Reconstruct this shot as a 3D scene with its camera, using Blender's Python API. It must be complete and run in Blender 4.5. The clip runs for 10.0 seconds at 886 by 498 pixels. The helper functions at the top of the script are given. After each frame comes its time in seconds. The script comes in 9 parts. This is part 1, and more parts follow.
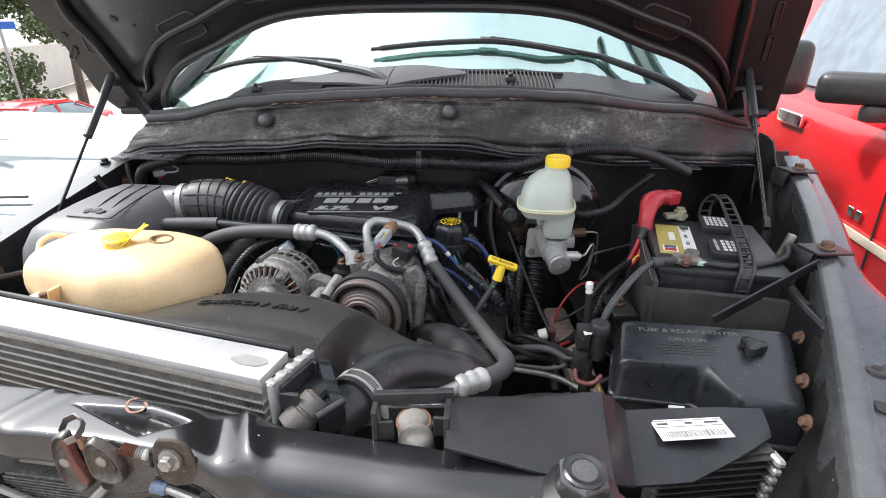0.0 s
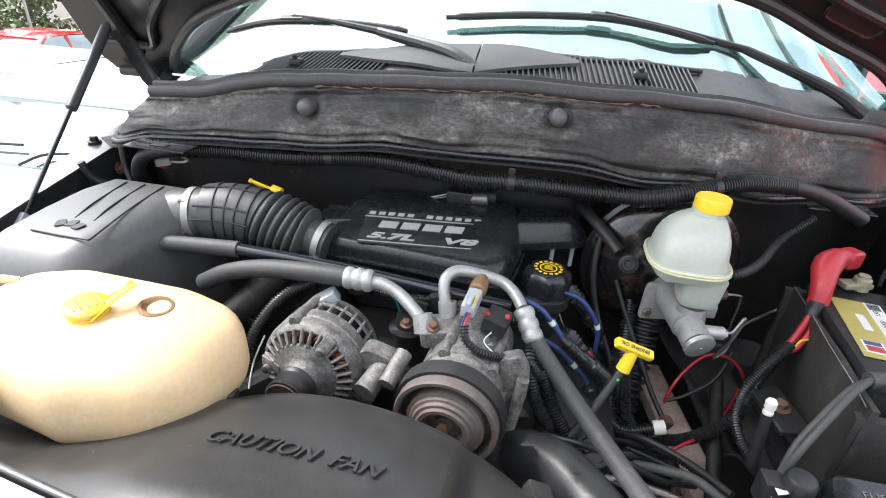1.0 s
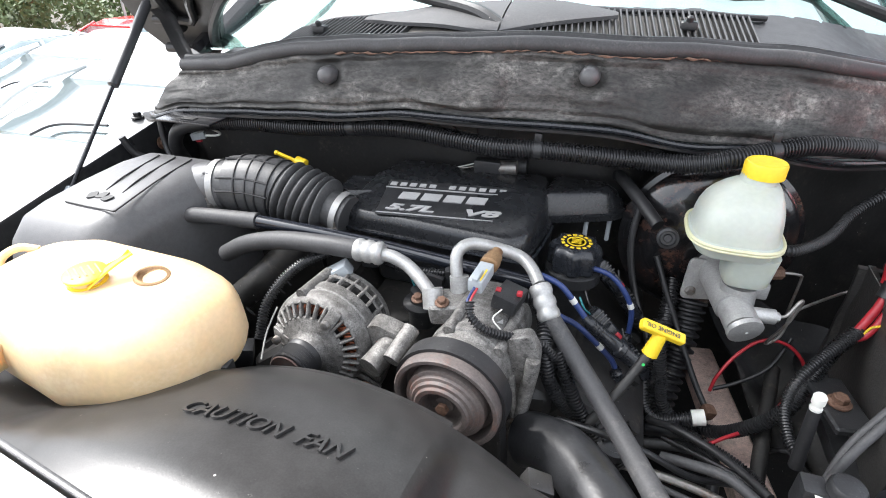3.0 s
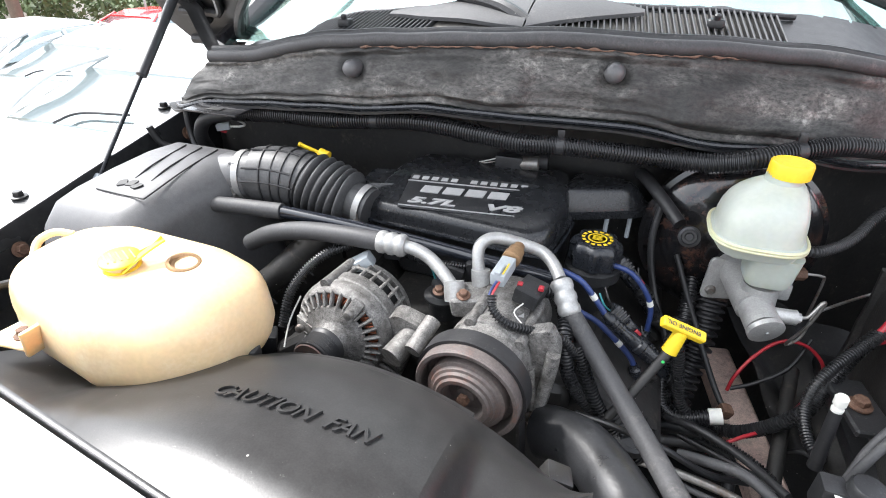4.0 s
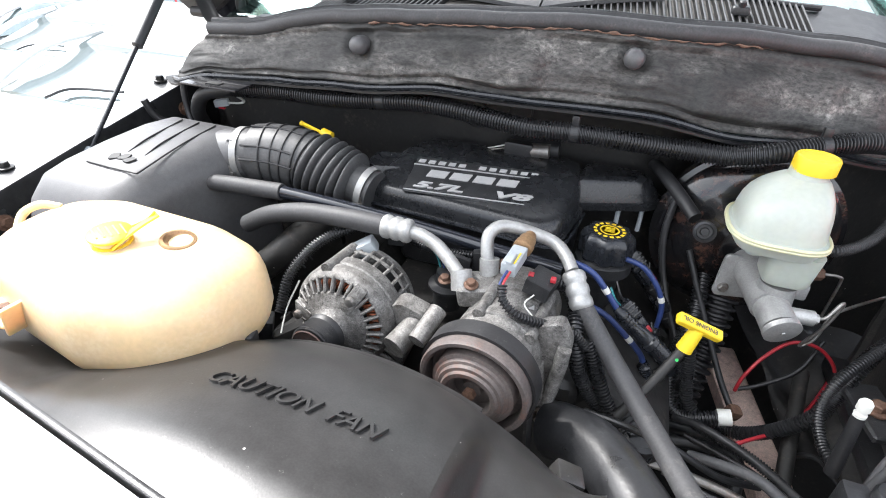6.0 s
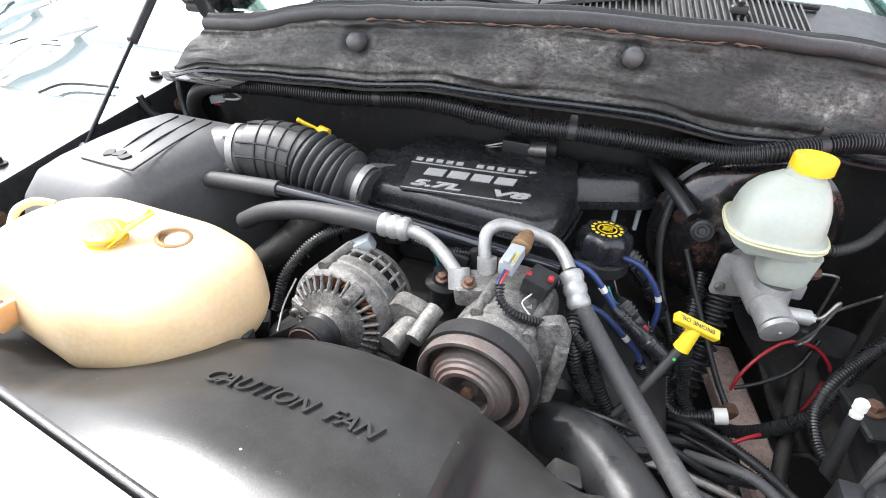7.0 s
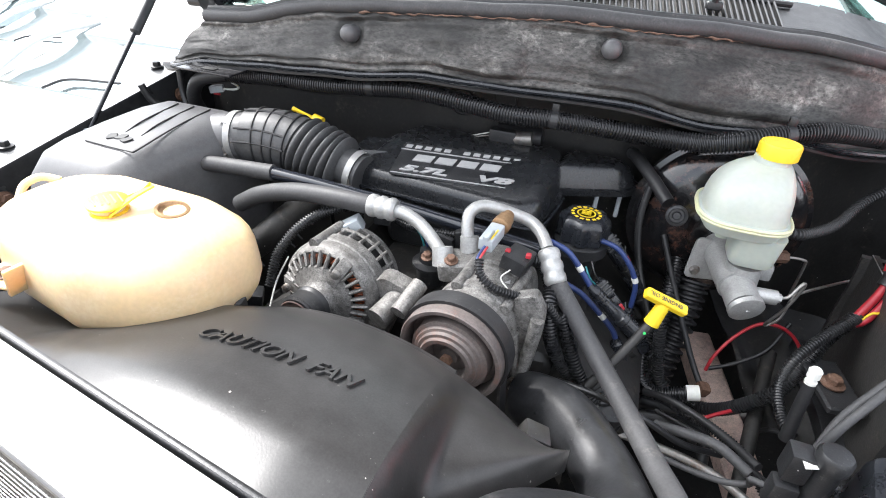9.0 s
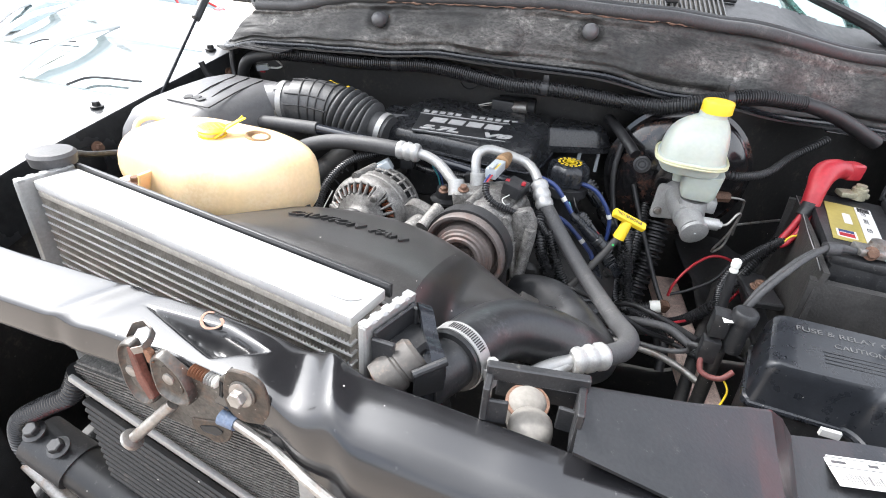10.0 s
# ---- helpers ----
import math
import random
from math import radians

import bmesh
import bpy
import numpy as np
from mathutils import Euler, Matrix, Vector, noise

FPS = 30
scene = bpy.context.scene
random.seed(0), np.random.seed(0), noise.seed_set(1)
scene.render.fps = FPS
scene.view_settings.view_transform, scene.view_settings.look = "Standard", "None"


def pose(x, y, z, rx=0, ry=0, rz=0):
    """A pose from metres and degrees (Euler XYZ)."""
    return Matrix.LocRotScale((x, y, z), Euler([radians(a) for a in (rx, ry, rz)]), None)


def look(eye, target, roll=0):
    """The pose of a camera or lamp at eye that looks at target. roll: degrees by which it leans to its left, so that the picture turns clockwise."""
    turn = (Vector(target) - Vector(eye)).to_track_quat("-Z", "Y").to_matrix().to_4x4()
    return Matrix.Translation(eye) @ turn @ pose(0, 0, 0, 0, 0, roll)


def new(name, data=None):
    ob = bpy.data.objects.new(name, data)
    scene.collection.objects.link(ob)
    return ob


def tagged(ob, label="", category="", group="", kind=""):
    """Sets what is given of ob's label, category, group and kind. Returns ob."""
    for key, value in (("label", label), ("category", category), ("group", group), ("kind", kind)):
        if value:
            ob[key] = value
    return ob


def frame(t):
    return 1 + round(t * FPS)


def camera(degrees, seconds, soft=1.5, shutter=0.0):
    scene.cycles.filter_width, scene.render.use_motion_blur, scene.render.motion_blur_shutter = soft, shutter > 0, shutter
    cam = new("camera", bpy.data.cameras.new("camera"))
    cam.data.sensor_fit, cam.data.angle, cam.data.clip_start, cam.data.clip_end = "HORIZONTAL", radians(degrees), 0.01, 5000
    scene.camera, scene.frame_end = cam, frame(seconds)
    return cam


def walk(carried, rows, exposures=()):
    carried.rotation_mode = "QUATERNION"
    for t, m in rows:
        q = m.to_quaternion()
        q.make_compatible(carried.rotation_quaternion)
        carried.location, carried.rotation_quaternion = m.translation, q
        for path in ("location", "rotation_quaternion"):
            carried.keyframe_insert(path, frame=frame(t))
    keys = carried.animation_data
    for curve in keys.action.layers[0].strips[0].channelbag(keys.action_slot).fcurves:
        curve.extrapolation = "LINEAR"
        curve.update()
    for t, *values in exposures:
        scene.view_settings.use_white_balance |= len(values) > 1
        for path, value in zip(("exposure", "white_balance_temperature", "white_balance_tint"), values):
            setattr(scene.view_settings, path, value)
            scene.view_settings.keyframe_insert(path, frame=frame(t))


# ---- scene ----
cam = camera(80.0, 10.0, soft=1.0)
PATH = [
    (0.0, 0.4111, -1.2369, 1.5344, 66.76, 0.43, 8.69),
    (0.5, 0.2584, -1.0289, 1.5679, 64.24, -2.39, 10.31),
    (1.0, 0.2043, -0.9191, 1.5460, 62.54, -3.36, 11.16),
    (1.5, 0.3313, -0.8525, 1.5543, 61.64, -2.27, 14.28),
    (2.0, 0.3490, -0.8245, 1.5474, 60.47, -0.95, 16.52),
    (2.5, 0.3064, -0.8445, 1.5243, 59.96, -0.27, 17.46),
    (4.0, 0.2671, -0.8778, 1.5269, 59.13, -0.34, 19.78),
    (4.5, 0.2664, -0.8597, 1.5085, 59.01, -1.11, 20.81),
    (5.0, 0.2591, -0.8578, 1.5051, 58.77, -1.46, 20.75),
    (5.5, 0.2467, -0.8620, 1.5041, 58.48, -1.91, 20.37),
    (7.0, 0.2382, -0.8587, 1.5044, 57.89, -2.65, 19.86),
    (7.5, 0.2371, -0.8656, 1.5007, 57.92, -2.80, 19.81),
    (8.0, 0.2466, -0.8657, 1.4980, 57.80, -2.86, 19.91),
    (8.5, 0.2648, -0.8733, 1.4993, 57.90, -2.92, 20.04),
    (9.0, 0.2757, -0.8974, 1.4981, 58.12, -3.11, 20.15),
    (9.5, 0.3050, -0.9694, 1.5076, 58.42, -3.30, 20.36),
    (10.0, 0.3307, -1.1388, 1.4813, 59.49, -3.86, 19.96),
]
walk(cam, [(t, pose(x, y, z, rx, ry, rz)) for t, x, y, z, rx, ry, rz in PATH],
     [(0.0, 0.6, 6250, 11), (1.0, 0.95, 6250, 11), (2.5, 1.15, 6250, 11), (4.5, 1.25, 6250, 11), (8.0, 1.3, 6250, 11), (10.0, 1.35, 6250, 11)])

# ---- light ----
world = bpy.data.worlds.new("sky")
scene.world = world
world.use_nodes = True
wn = world.node_tree
SUN_AZ, SUN_EL = 171.0, 52.0      # direction to the sun: degrees from +x, and height
sky = wn.nodes.new("ShaderNodeTexSky")
sky.sky_type = "NISHITA"
sky.sun_disc = False
sky.sun_elevation = radians(SUN_EL)
sky.sun_rotation = radians(90 - SUN_AZ)
sky.dust_density = 3.0
wn.nodes["Background"].inputs["Strength"].default_value = 0.15
wn.links.new(sky.outputs[0], wn.nodes["Background"].inputs["Color"])
# thin bright cloud over the blue
tc = wn.nodes.new("ShaderNodeTexCoord")
cn = wn.nodes.new("ShaderNodeTexNoise")
cn.inputs["Scale"].default_value = 2.2
cn.inputs["Detail"].default_value = 6.0
cr = wn.nodes.new("ShaderNodeValToRGB")
cr.color_ramp.elements[0].position, cr.color_ramp.elements[1].position = 0.30, 0.52
mixc = wn.nodes.new("ShaderNodeMix")
mixc.data_type = "RGBA"
mixc.inputs["B"].default_value = (7.5, 7.7, 8.0, 1)
wn.links.new(tc.outputs["Generated"], cn.inputs["Vector"])
wn.links.new(cn.outputs["Fac"], cr.inputs["Fac"])
wn.links.new(cr.outputs["Color"], mixc.inputs["Factor"])
wn.links.new(sky.outputs[0], mixc.inputs["A"])
# thin cloud glows widely round the hidden sun
sun_dir = Vector((math.cos(radians(SUN_EL)) * math.cos(radians(SUN_AZ)), math.cos(radians(SUN_EL)) * math.sin(radians(SUN_AZ)), math.sin(radians(SUN_EL))))
dot = wn.nodes.new("ShaderNodeVectorMath")
dot.operation = "DOT_PRODUCT"
dot.inputs[1].default_value = sun_dir
near = wn.nodes.new("ShaderNodeMath")
near.operation = "POWER"
near.use_clamp = True
near.inputs[1].default_value = 8.0
glow = wn.nodes.new("ShaderNodeVectorMath")
glow.operation = "SCALE"
glow.inputs[0].default_value = (34.0, 33.5, 32.5)
total = wn.nodes.new("ShaderNodeVectorMath")
total.operation = "ADD"
wn.links.new(tc.outputs["Generated"], dot.inputs[0])
wn.links.new(dot.outputs["Value"], near.inputs[0])
wn.links.new(near.outputs[0], glow.inputs["Scale"])
wn.links.new(glow.outputs[0], total.inputs[0])
wn.links.new(mixc.outputs["Result"], total.inputs[1])
wn.links.new(total.outputs[0], wn.nodes["Background"].inputs["Color"])

sun = new("sun", bpy.data.lights.new("sun", "SUN"))
sun.data.energy, sun.data.angle, sun.data.color = 2.8, radians(4.0), (1.0, 0.96, 0.9)
sun.matrix_world = look(sun_dir * 20, (0, 0, 0))

# ---- materials ----
MATS = {}


def mat(name, color, rough=0.5, metal=0.0, var=0.25, scale=30.0, bump=0.05, fine=6.0, stain=None, stain_amount=0.0, stain_scale=6.0, coat=0.0, sss=0.0, spec=0.5, trans=0.0, rvar=0.15, stretch=(1, 1, 1), fleck=0.0, fleck_scale=70.0):
    """A surface with grain and broader blotches; stain: a second colour that lies in patches and specks."""
    m = bpy.data.materials.new(name)
    m.use_nodes = True
    t = m.node_tree
    p = t.nodes["Principled BSDF"]
    co = t.nodes.new("ShaderNodeTexCoord")
    info = t.nodes.new("ShaderNodeObjectInfo")
    shift = t.nodes.new("ShaderNodeVectorMath")
    shift.operation = "MULTIPLY_ADD"
    shift.inputs[1].default_value = stretch
    t.links.new(co.outputs["Object"], shift.inputs[0])
    t.links.new(info.outputs["Random"], shift.inputs[2])
    n1 = t.nodes.new("ShaderNodeTexNoise")
    n1.inputs["Scale"].default_value = scale
    n1.inputs["Detail"].default_value = 5.0
    n2 = t.nodes.new("ShaderNodeTexNoise")
    n2.inputs["Scale"].default_value = scale * fine
    n2.inputs["Detail"].default_value = 3.0
    for n in (n1, n2):
        t.links.new(shift.outputs[0], n.inputs["Vector"])
    add = t.nodes.new("ShaderNodeMath")
    add.operation = "MULTIPLY_ADD"
    add.inputs[1].default_value = 0.5
    t.links.new(n2.outputs["Fac"], add.inputs[0])
    half = t.nodes.new("ShaderNodeMath")
    half.operation = "MULTIPLY"
    half.inputs[1].default_value = 0.5
    t.links.new(n1.outputs["Fac"], half.inputs[0])
    t.links.new(half.outputs[0], add.inputs[2])
    ramp = t.nodes.new("ShaderNodeValToRGB")
    lo, hi = [max(c * (1 - var), 0) for c in color], [min(c * (1 + var), 1) for c in color]
    ramp.color_ramp.elements[0].position, ramp.color_ramp.elements[1].position = 0.3, 0.7
    ramp.color_ramp.elements[0].color, ramp.color_ramp.elements[1].color = (*lo, 1), (*hi, 1)
    t.links.new(add.outputs[0], ramp.inputs["Fac"])
    out = ramp.outputs["Color"]
    rough_out = None
    if stain:
        n3 = t.nodes.new("ShaderNodeTexNoise")
        n3.inputs["Scale"].default_value = stain_scale
        n3.inputs["Detail"].default_value = 8.0
        n3.inputs["Roughness"].default_value = 0.78
        t.links.new(shift.outputs[0], n3.inputs["Vector"])
        r3 = t.nodes.new("ShaderNodeValToRGB")
        r3.color_ramp.elements[0].position, r3.color_ramp.elements[1].position = 0.62 - stain_amount * 0.3, 0.72 - stain_amount * 0.1
        t.links.new(n3.outputs["Fac"], r3.inputs["Fac"])
        mx = t.nodes.new("ShaderNodeMix")
        mx.data_type = "RGBA"
        mx.inputs["B"].default_value = (*stain, 1)
        # the finer grain breaks the patches up
        r4 = t.nodes.new("ShaderNodeMapRange")
        r4.inputs["From Min"].default_value, r4.inputs["From Max"].default_value = 0.38, 0.58
        r4.inputs["To Min"].default_value = 0.25
        t.links.new(n2.outputs["Fac"], r4.inputs["Value"])
        grit = t.nodes.new("ShaderNodeMath")
        grit.operation = "MULTIPLY"
        t.links.new(r3.outputs["Color"], grit.inputs[0])
        t.links.new(r4.outputs[0], grit.inputs[1])
        t.links.new(grit.outputs[0], mx.inputs["Factor"])
        t.links.new(out, mx.inputs["A"])
        out = mx.outputs["Result"]
    if fleck:
        # sparse pale specks of grit
        vo = t.nodes.new("ShaderNodeTexVoronoi")
        vo.inputs["Scale"].default_value = fleck_scale
        t.links.new(shift.outputs[0], vo.inputs["Vector"])
        size = t.nodes.new("ShaderNodeMapRange")
        size.inputs["From Min"].default_value, size.inputs["From Max"].default_value = 0.45, 1.0
        size.inputs["To Max"].default_value = fleck
        t.links.new(vo.outputs["Color"], size.inputs["Value"])
        less = t.nodes.new("ShaderNodeMath")
        less.operation = "LESS_THAN"
        t.links.new(vo.outputs["Distance"], less.inputs[0])
        t.links.new(size.outputs[0], less.inputs[1])
        fx = t.nodes.new("ShaderNodeMix")
        fx.data_type = "RGBA"
        fx.inputs["B"].default_value = (0.42, 0.40, 0.37, 1)
        t.links.new(less.outputs[0], fx.inputs["Factor"])
        t.links.new(out, fx.inputs["A"])
        out = fx.outputs["Result"]
    t.links.new(out, p.inputs["Base Color"])
    rr = t.nodes.new("ShaderNodeMapRange")
    rr.inputs["To Min"].default_value, rr.inputs["To Max"].default_value = max(rough - rvar, 0.02), min(rough + rvar, 1)
    t.links.new(n1.outputs["Fac"], rr.inputs["Value"])
    t.links.new(rr.outputs[0], p.inputs["Roughness"])
    p.inputs["Metallic"].default_value = metal
    p.inputs["Specular IOR Level"].default_value = spec
    p.inputs["Coat Weight"].default_value = coat
    p.inputs["Coat Roughness"].default_value = 0.08
    if sss:
        p.inputs["Subsurface Weight"].default_value = sss
        p.inputs["Subsurface Radius"].default_value = (0.03, 0.02, 0.01)
        p.inputs["Subsurface Scale"].default_value = 0.6
    p.inputs["Transmission Weight"].default_value = trans
    if bump:
        b = t.nodes.new("ShaderNodeBump")
        b.inputs["Strength"].default_value = bump
        b.inputs["Distance"].default_value = 0.002
        t.links.new(add.outputs[0], b.inputs["Height"])
        t.links.new(b.outputs[0], p.inputs["Normal"])
    MATS[name] = m
    return m


M_PAINT = mat("black_car_paint", (0.012, 0.012, 0.014), 0.26, 0, 0.3, 12, 0.02, coat=0.35, stain=(0.05, 0.05, 0.05), stain_amount=0.1, stain_scale=70, rvar=0.1, fleck=0.07, fleck_scale=55)
# fender paint: dust, and a base lifted to stand in for sky sheen
M_WING = mat("dusty_sheen_black_paint", (0.052, 0.054, 0.057), 0.27, 0, 0.35, 9, 0.02, coat=0.4, stain=(0.08, 0.078, 0.074), stain_amount=0.15, stain_scale=40, rvar=0.1, fleck=0.06, fleck_scale=55)
M_PAINT_DULL = mat("dull_black_paint", (0.011, 0.0112, 0.012), 0.42, 0, 0.4, 20, 0.06, stain=(0.06, 0.056, 0.052), stain_amount=0.12, stain_scale=60, fleck=0.075, fleck_scale=60)
M_PLASTIC = mat("satin_black_plastic", (0.019, 0.0195, 0.021), 0.40, 0, 0.4, 60, 0.2, 8, stain=(0.10, 0.095, 0.085), stain_amount=0.12, stain_scale=120, fleck=0.075, fleck_scale=70)
M_SHROUD = mat("dusty_black_plastic", (0.030, 0.0292, 0.0288), 0.33, 0, 0.3, 60, 0.06, 9, stain=(0.15, 0.145, 0.135), stain_amount=-0.02, stain_scale=150, fleck=0.085, fleck_scale=60, rvar=0.04, spec=0.4)
M_FUSE = mat("satin_blue_black_plastic", (0.016, 0.0178, 0.0215), 0.30, 0, 0.3, 50, 0.08, 8, stain=(0.07, 0.07, 0.07), stain_amount=0.08, stain_scale=60, fleck=0.08, fleck_scale=70)
M_GLOSS = mat("glossy_black_plastic", (0.014, 0.0155, 0.019), 0.25, 0, 0.3, 50, 0.05, 8, fleck=0.075, fleck_scale=60)
M_RUBBER = mat("grey_black_rubber", (0.045, 0.045, 0.047), 0.6, 0, 0.3, 40, 0.15, 8, stain=(0.10, 0.095, 0.09), stain_amount=0.2, stain_scale=18)
M_RUBBER_DK = mat("black_rubber", (0.015, 0.015, 0.0162), 0.48, 0, 0.35, 40, 0.15, 8, stain=(0.085, 0.08, 0.074), stain_amount=0.15, stain_scale=60)
M_PANEL = mat("satin_black_sheet_plastic", (0.011, 0.0115, 0.0125), 0.36, 0, 0.4, 40, 0.15, 8, stain=(0.07, 0.068, 0.064), stain_amount=0.05, stain_scale=90, fleck=0.06, fleck_scale=70)
# duct rubber, its base greyed to stand in for the sun's sheen
M_DUCT = mat("sheen_grey_duct_rubber", (0.050, 0.0505, 0.052), 0.48, 0, 0.35, 30, 0.15, 8, stain=(0.10, 0.098, 0.093), stain_amount=0.2, stain_scale=22)
M_HOSE = mat("dusty_hose_rubber", (0.017, 0.0175, 0.019), 0.33, 0, 0.4, 30, 0.15, 8, stain=(0.062, 0.062, 0.062), stain_amount=0.25, stain_scale=14)
M_DARK = mat("grimy_dark_metal", (0.014, 0.0135, 0.013), 0.55, 0, 0.5, 25, 0.3, 6, stain=(0.07, 0.058, 0.048), stain_amount=0.22, stain_scale=30, fleck=0.085, fleck_scale=60)


def felt_mat():
    """Black felt with pale dust rubbed over it in long smears and flecks."""
    m = bpy.data.materials.new("dusty_black_felt")
    m.use_nodes = True
    t = m.node_tree
    p = t.nodes["Principled BSDF"]
    co = t.nodes.new("ShaderNodeTexCoord")

    def grain(scale, stretch, detail, rough):
        mp = t.nodes.new("ShaderNodeMapping")
        mp.inputs["Scale"].default_value = stretch
        t.links.new(co.outputs["Object"], mp.inputs["Vector"])
        n = t.nodes.new("ShaderNodeTexNoise")
        n.inputs["Scale"].default_value, n.inputs["Detail"].default_value, n.inputs["Roughness"].default_value = scale, detail, rough
        t.links.new(mp.outputs[0], n.inputs["Vector"])
        return n.outputs["Fac"]

    def ramp(value, lo, hi):
        r = t.nodes.new("ShaderNodeMapRange")
        r.inputs["From Min"].default_value, r.inputs["From Max"].default_value = lo, hi
        t.links.new(value, r.inputs["Value"])
        return r.outputs[0]

    def times(a, b):
        x = t.nodes.new("ShaderNodeMath")
        x.operation = "MULTIPLY"
        t.links.new(a, x.inputs[0])
        t.links.new(b, x.inputs[1])
        return x.outputs[0]

    def blend(fac, a, colour):
        x = t.nodes.new("ShaderNodeMix")
        x.data_type = "RGBA"
        t.links.new(fac, x.inputs["Factor"])
        if isinstance(a, tuple):
            x.inputs["A"].default_value = a
        else:
            t.links.new(a, x.inputs["A"])
        x.inputs["B"].default_value = colour
        return x.outputs["Result"]

    broad = grain(4.2, (0.9, 1, 2.2), 4, 0.55)
    smear = grain(30, (0.6, 1, 1.2), 8, 0.75)
    fibre = grain(170, (0.6, 1, 1.3), 4, 0.7)
    fleck = grain(95, (1, 1, 1), 5, 0.8)
    c = blend(ramp(fibre, 0.35, 0.7), (0.021, 0.021, 0.021, 1), (0.046, 0.045, 0.043, 1))
    c = blend(times(ramp(broad, 0.44, 0.66), ramp(fibre, 0.30, 0.62)), c, (0.15, 0.143, 0.134, 1))
    c = blend(times(ramp(broad, 0.47, 0.62), times(ramp(smear, 0.50, 0.62), ramp(fleck, 0.40, 0.62))), c, (0.40, 0.385, 0.36, 1))
    t.links.new(c, p.inputs["Base Color"])
    p.inputs["Roughness"].default_value = 0.62
    p.inputs["Specular IOR Level"].default_value = 0.35
    b = t.nodes.new("ShaderNodeBump")
    b.inputs["Strength"].default_value, b.inputs["Distance"].default_value = 0.45, 0.002
    t.links.new(smear, b.inputs["Height"])
    b2 = t.nodes.new("ShaderNodeBump")
    b2.inputs["Strength"].default_value, b2.inputs["Distance"].default_value = 0.5, 0.0006
    t.links.new(fibre, b2.inputs["Height"])
    t.links.new(b.outputs[0], b2.inputs["Normal"])
    t.links.new(b2.outputs[0], p.inputs["Normal"])
    return m


M_INSUL = felt_mat()
M_ALU = mat("dull_cast_aluminium", (0.185, 0.180, 0.172), 0.55, 0.35, 0.7, 120, 0.8, 4, stain=(0.045, 0.038, 0.032), stain_amount=0.55, stain_scale=38)
M_ALU_BRIGHT = mat("bright_aluminium", (0.38, 0.38, 0.372), 0.45, 0.5, 0.2, 50, 0.12, 8, stain=(0.26, 0.25, 0.24), stain_amount=0.3, stain_scale=40)
M_RADTANK = mat("bare_aluminium_sheet", (0.60, 0.60, 0.60), 0.42, 0.6, 0.1, 12, 0.05, 10, stain=(0.4, 0.39, 0.37), stain_amount=0.15, stain_scale=9)
M_FIN = mat("radiator_fin", (0.34, 0.315, 0.28), 0.5, 0.2, 0.35, 60, 0.2, 6, stain=(0.17, 0.145, 0.115), stain_amount=0.3, stain_scale=20)
M_COND = mat("speckled_condenser_fin", (0.085, 0.083, 0.078), 0.6, 0.1, 0.9, 170, 0.5, 4, stain=(0.42, 0.41, 0.39), stain_amount=0.1, stain_scale=160)
M_HEAD = mat("dull_grey_aluminium", (0.33, 0.33, 0.325), 0.45, 0.5, 0.15, 40, 0.1, stain=(0.28, 0.27, 0.255), stain_amount=0.3, stain_scale=40)
M_STEEL = mat("worn_zinc_steel", (0.30, 0.29, 0.275), 0.42, 0.8, 0.3, 40, 0.2, 6, stain=(0.16, 0.09, 0.055), stain_amount=0.45, stain_scale=25)
M_RUST = mat("rusty_steel", (0.12, 0.065, 0.042), 0.75, 0.2, 0.45, 60, 0.4, 6, stain=(0.19, 0.135, 0.105), stain_amount=0.35, stain_scale=60)
M_LATCH = mat("worn_dark_steel", (0.085, 0.080, 0.073), 0.42, 0.5, 0.6, 45, 0.5, 5, stain=(0.11, 0.062, 0.04), stain_amount=0.42, stain_scale=42, fleck=0.16, fleck_scale=150)
M_CLAMP = mat("dull_greenish_metal", (0.40, 0.38, 0.28), 0.5, 0.6, 0.25, 60, 0.15, stain=(0.25, 0.2, 0.12), stain_amount=0.3, stain_scale=40)
M_GRIME = mat("rusted_grimy_steel", (0.050, 0.041, 0.033), 0.55, 0.3, 0.6, 50, 0.5, 5, stain=(0.11, 0.068, 0.046), stain_amount=0.45, stain_scale=45, fleck=0.12, fleck_scale=160)
M_LEVER = mat("red_brown_rust", (0.11, 0.042, 0.030), 0.7, 0.1, 0.5, 60, 0.4, 6, stain=(0.20, 0.15, 0.13), stain_amount=0.25, stain_scale=40)
M_BLUESLEEVE = mat("dull_blue_plastic", (0.10, 0.135, 0.20), 0.5, 0, 0.4, 60, 0.1, 6, stain=(0.22, 0.21, 0.20), stain_amount=0.3, stain_scale=60)
M_SMEAR = mat("rust_smear", (0.22, 0.12, 0.085), 0.8, 0, 0.5, 160, 0.2)
M_FRAY = mat("brown_fibre", (0.14, 0.085, 0.06), 0.85, 0, 0.5, 80, 0.4)
M_COIL = mat("copper_tinted_spring", (0.20, 0.10, 0.06), 0.5, 0.5, 0.3, 60, 0.1)
M_CHROME = mat("chrome", (0.85, 0.86, 0.88), 0.1, 1.0, 0.05, 20, 0, rvar=0.04)
M_TANK = mat("cream_translucent_plastic", (0.67, 0.50, 0.29), 0.34, 0, 0.1, 9, 0.08, 20, sss=0.35, stain=(0.72, 0.60, 0.42), stain_amount=0.4, stain_scale=7)
M_RES = mat("milky_white_plastic", (0.40, 0.43, 0.385), 0.34, 0, 0.07, 14, 0.05, 10, sss=0.3, stain=(0.36, 0.40, 0.37), stain_amount=0.3, stain_scale=9)
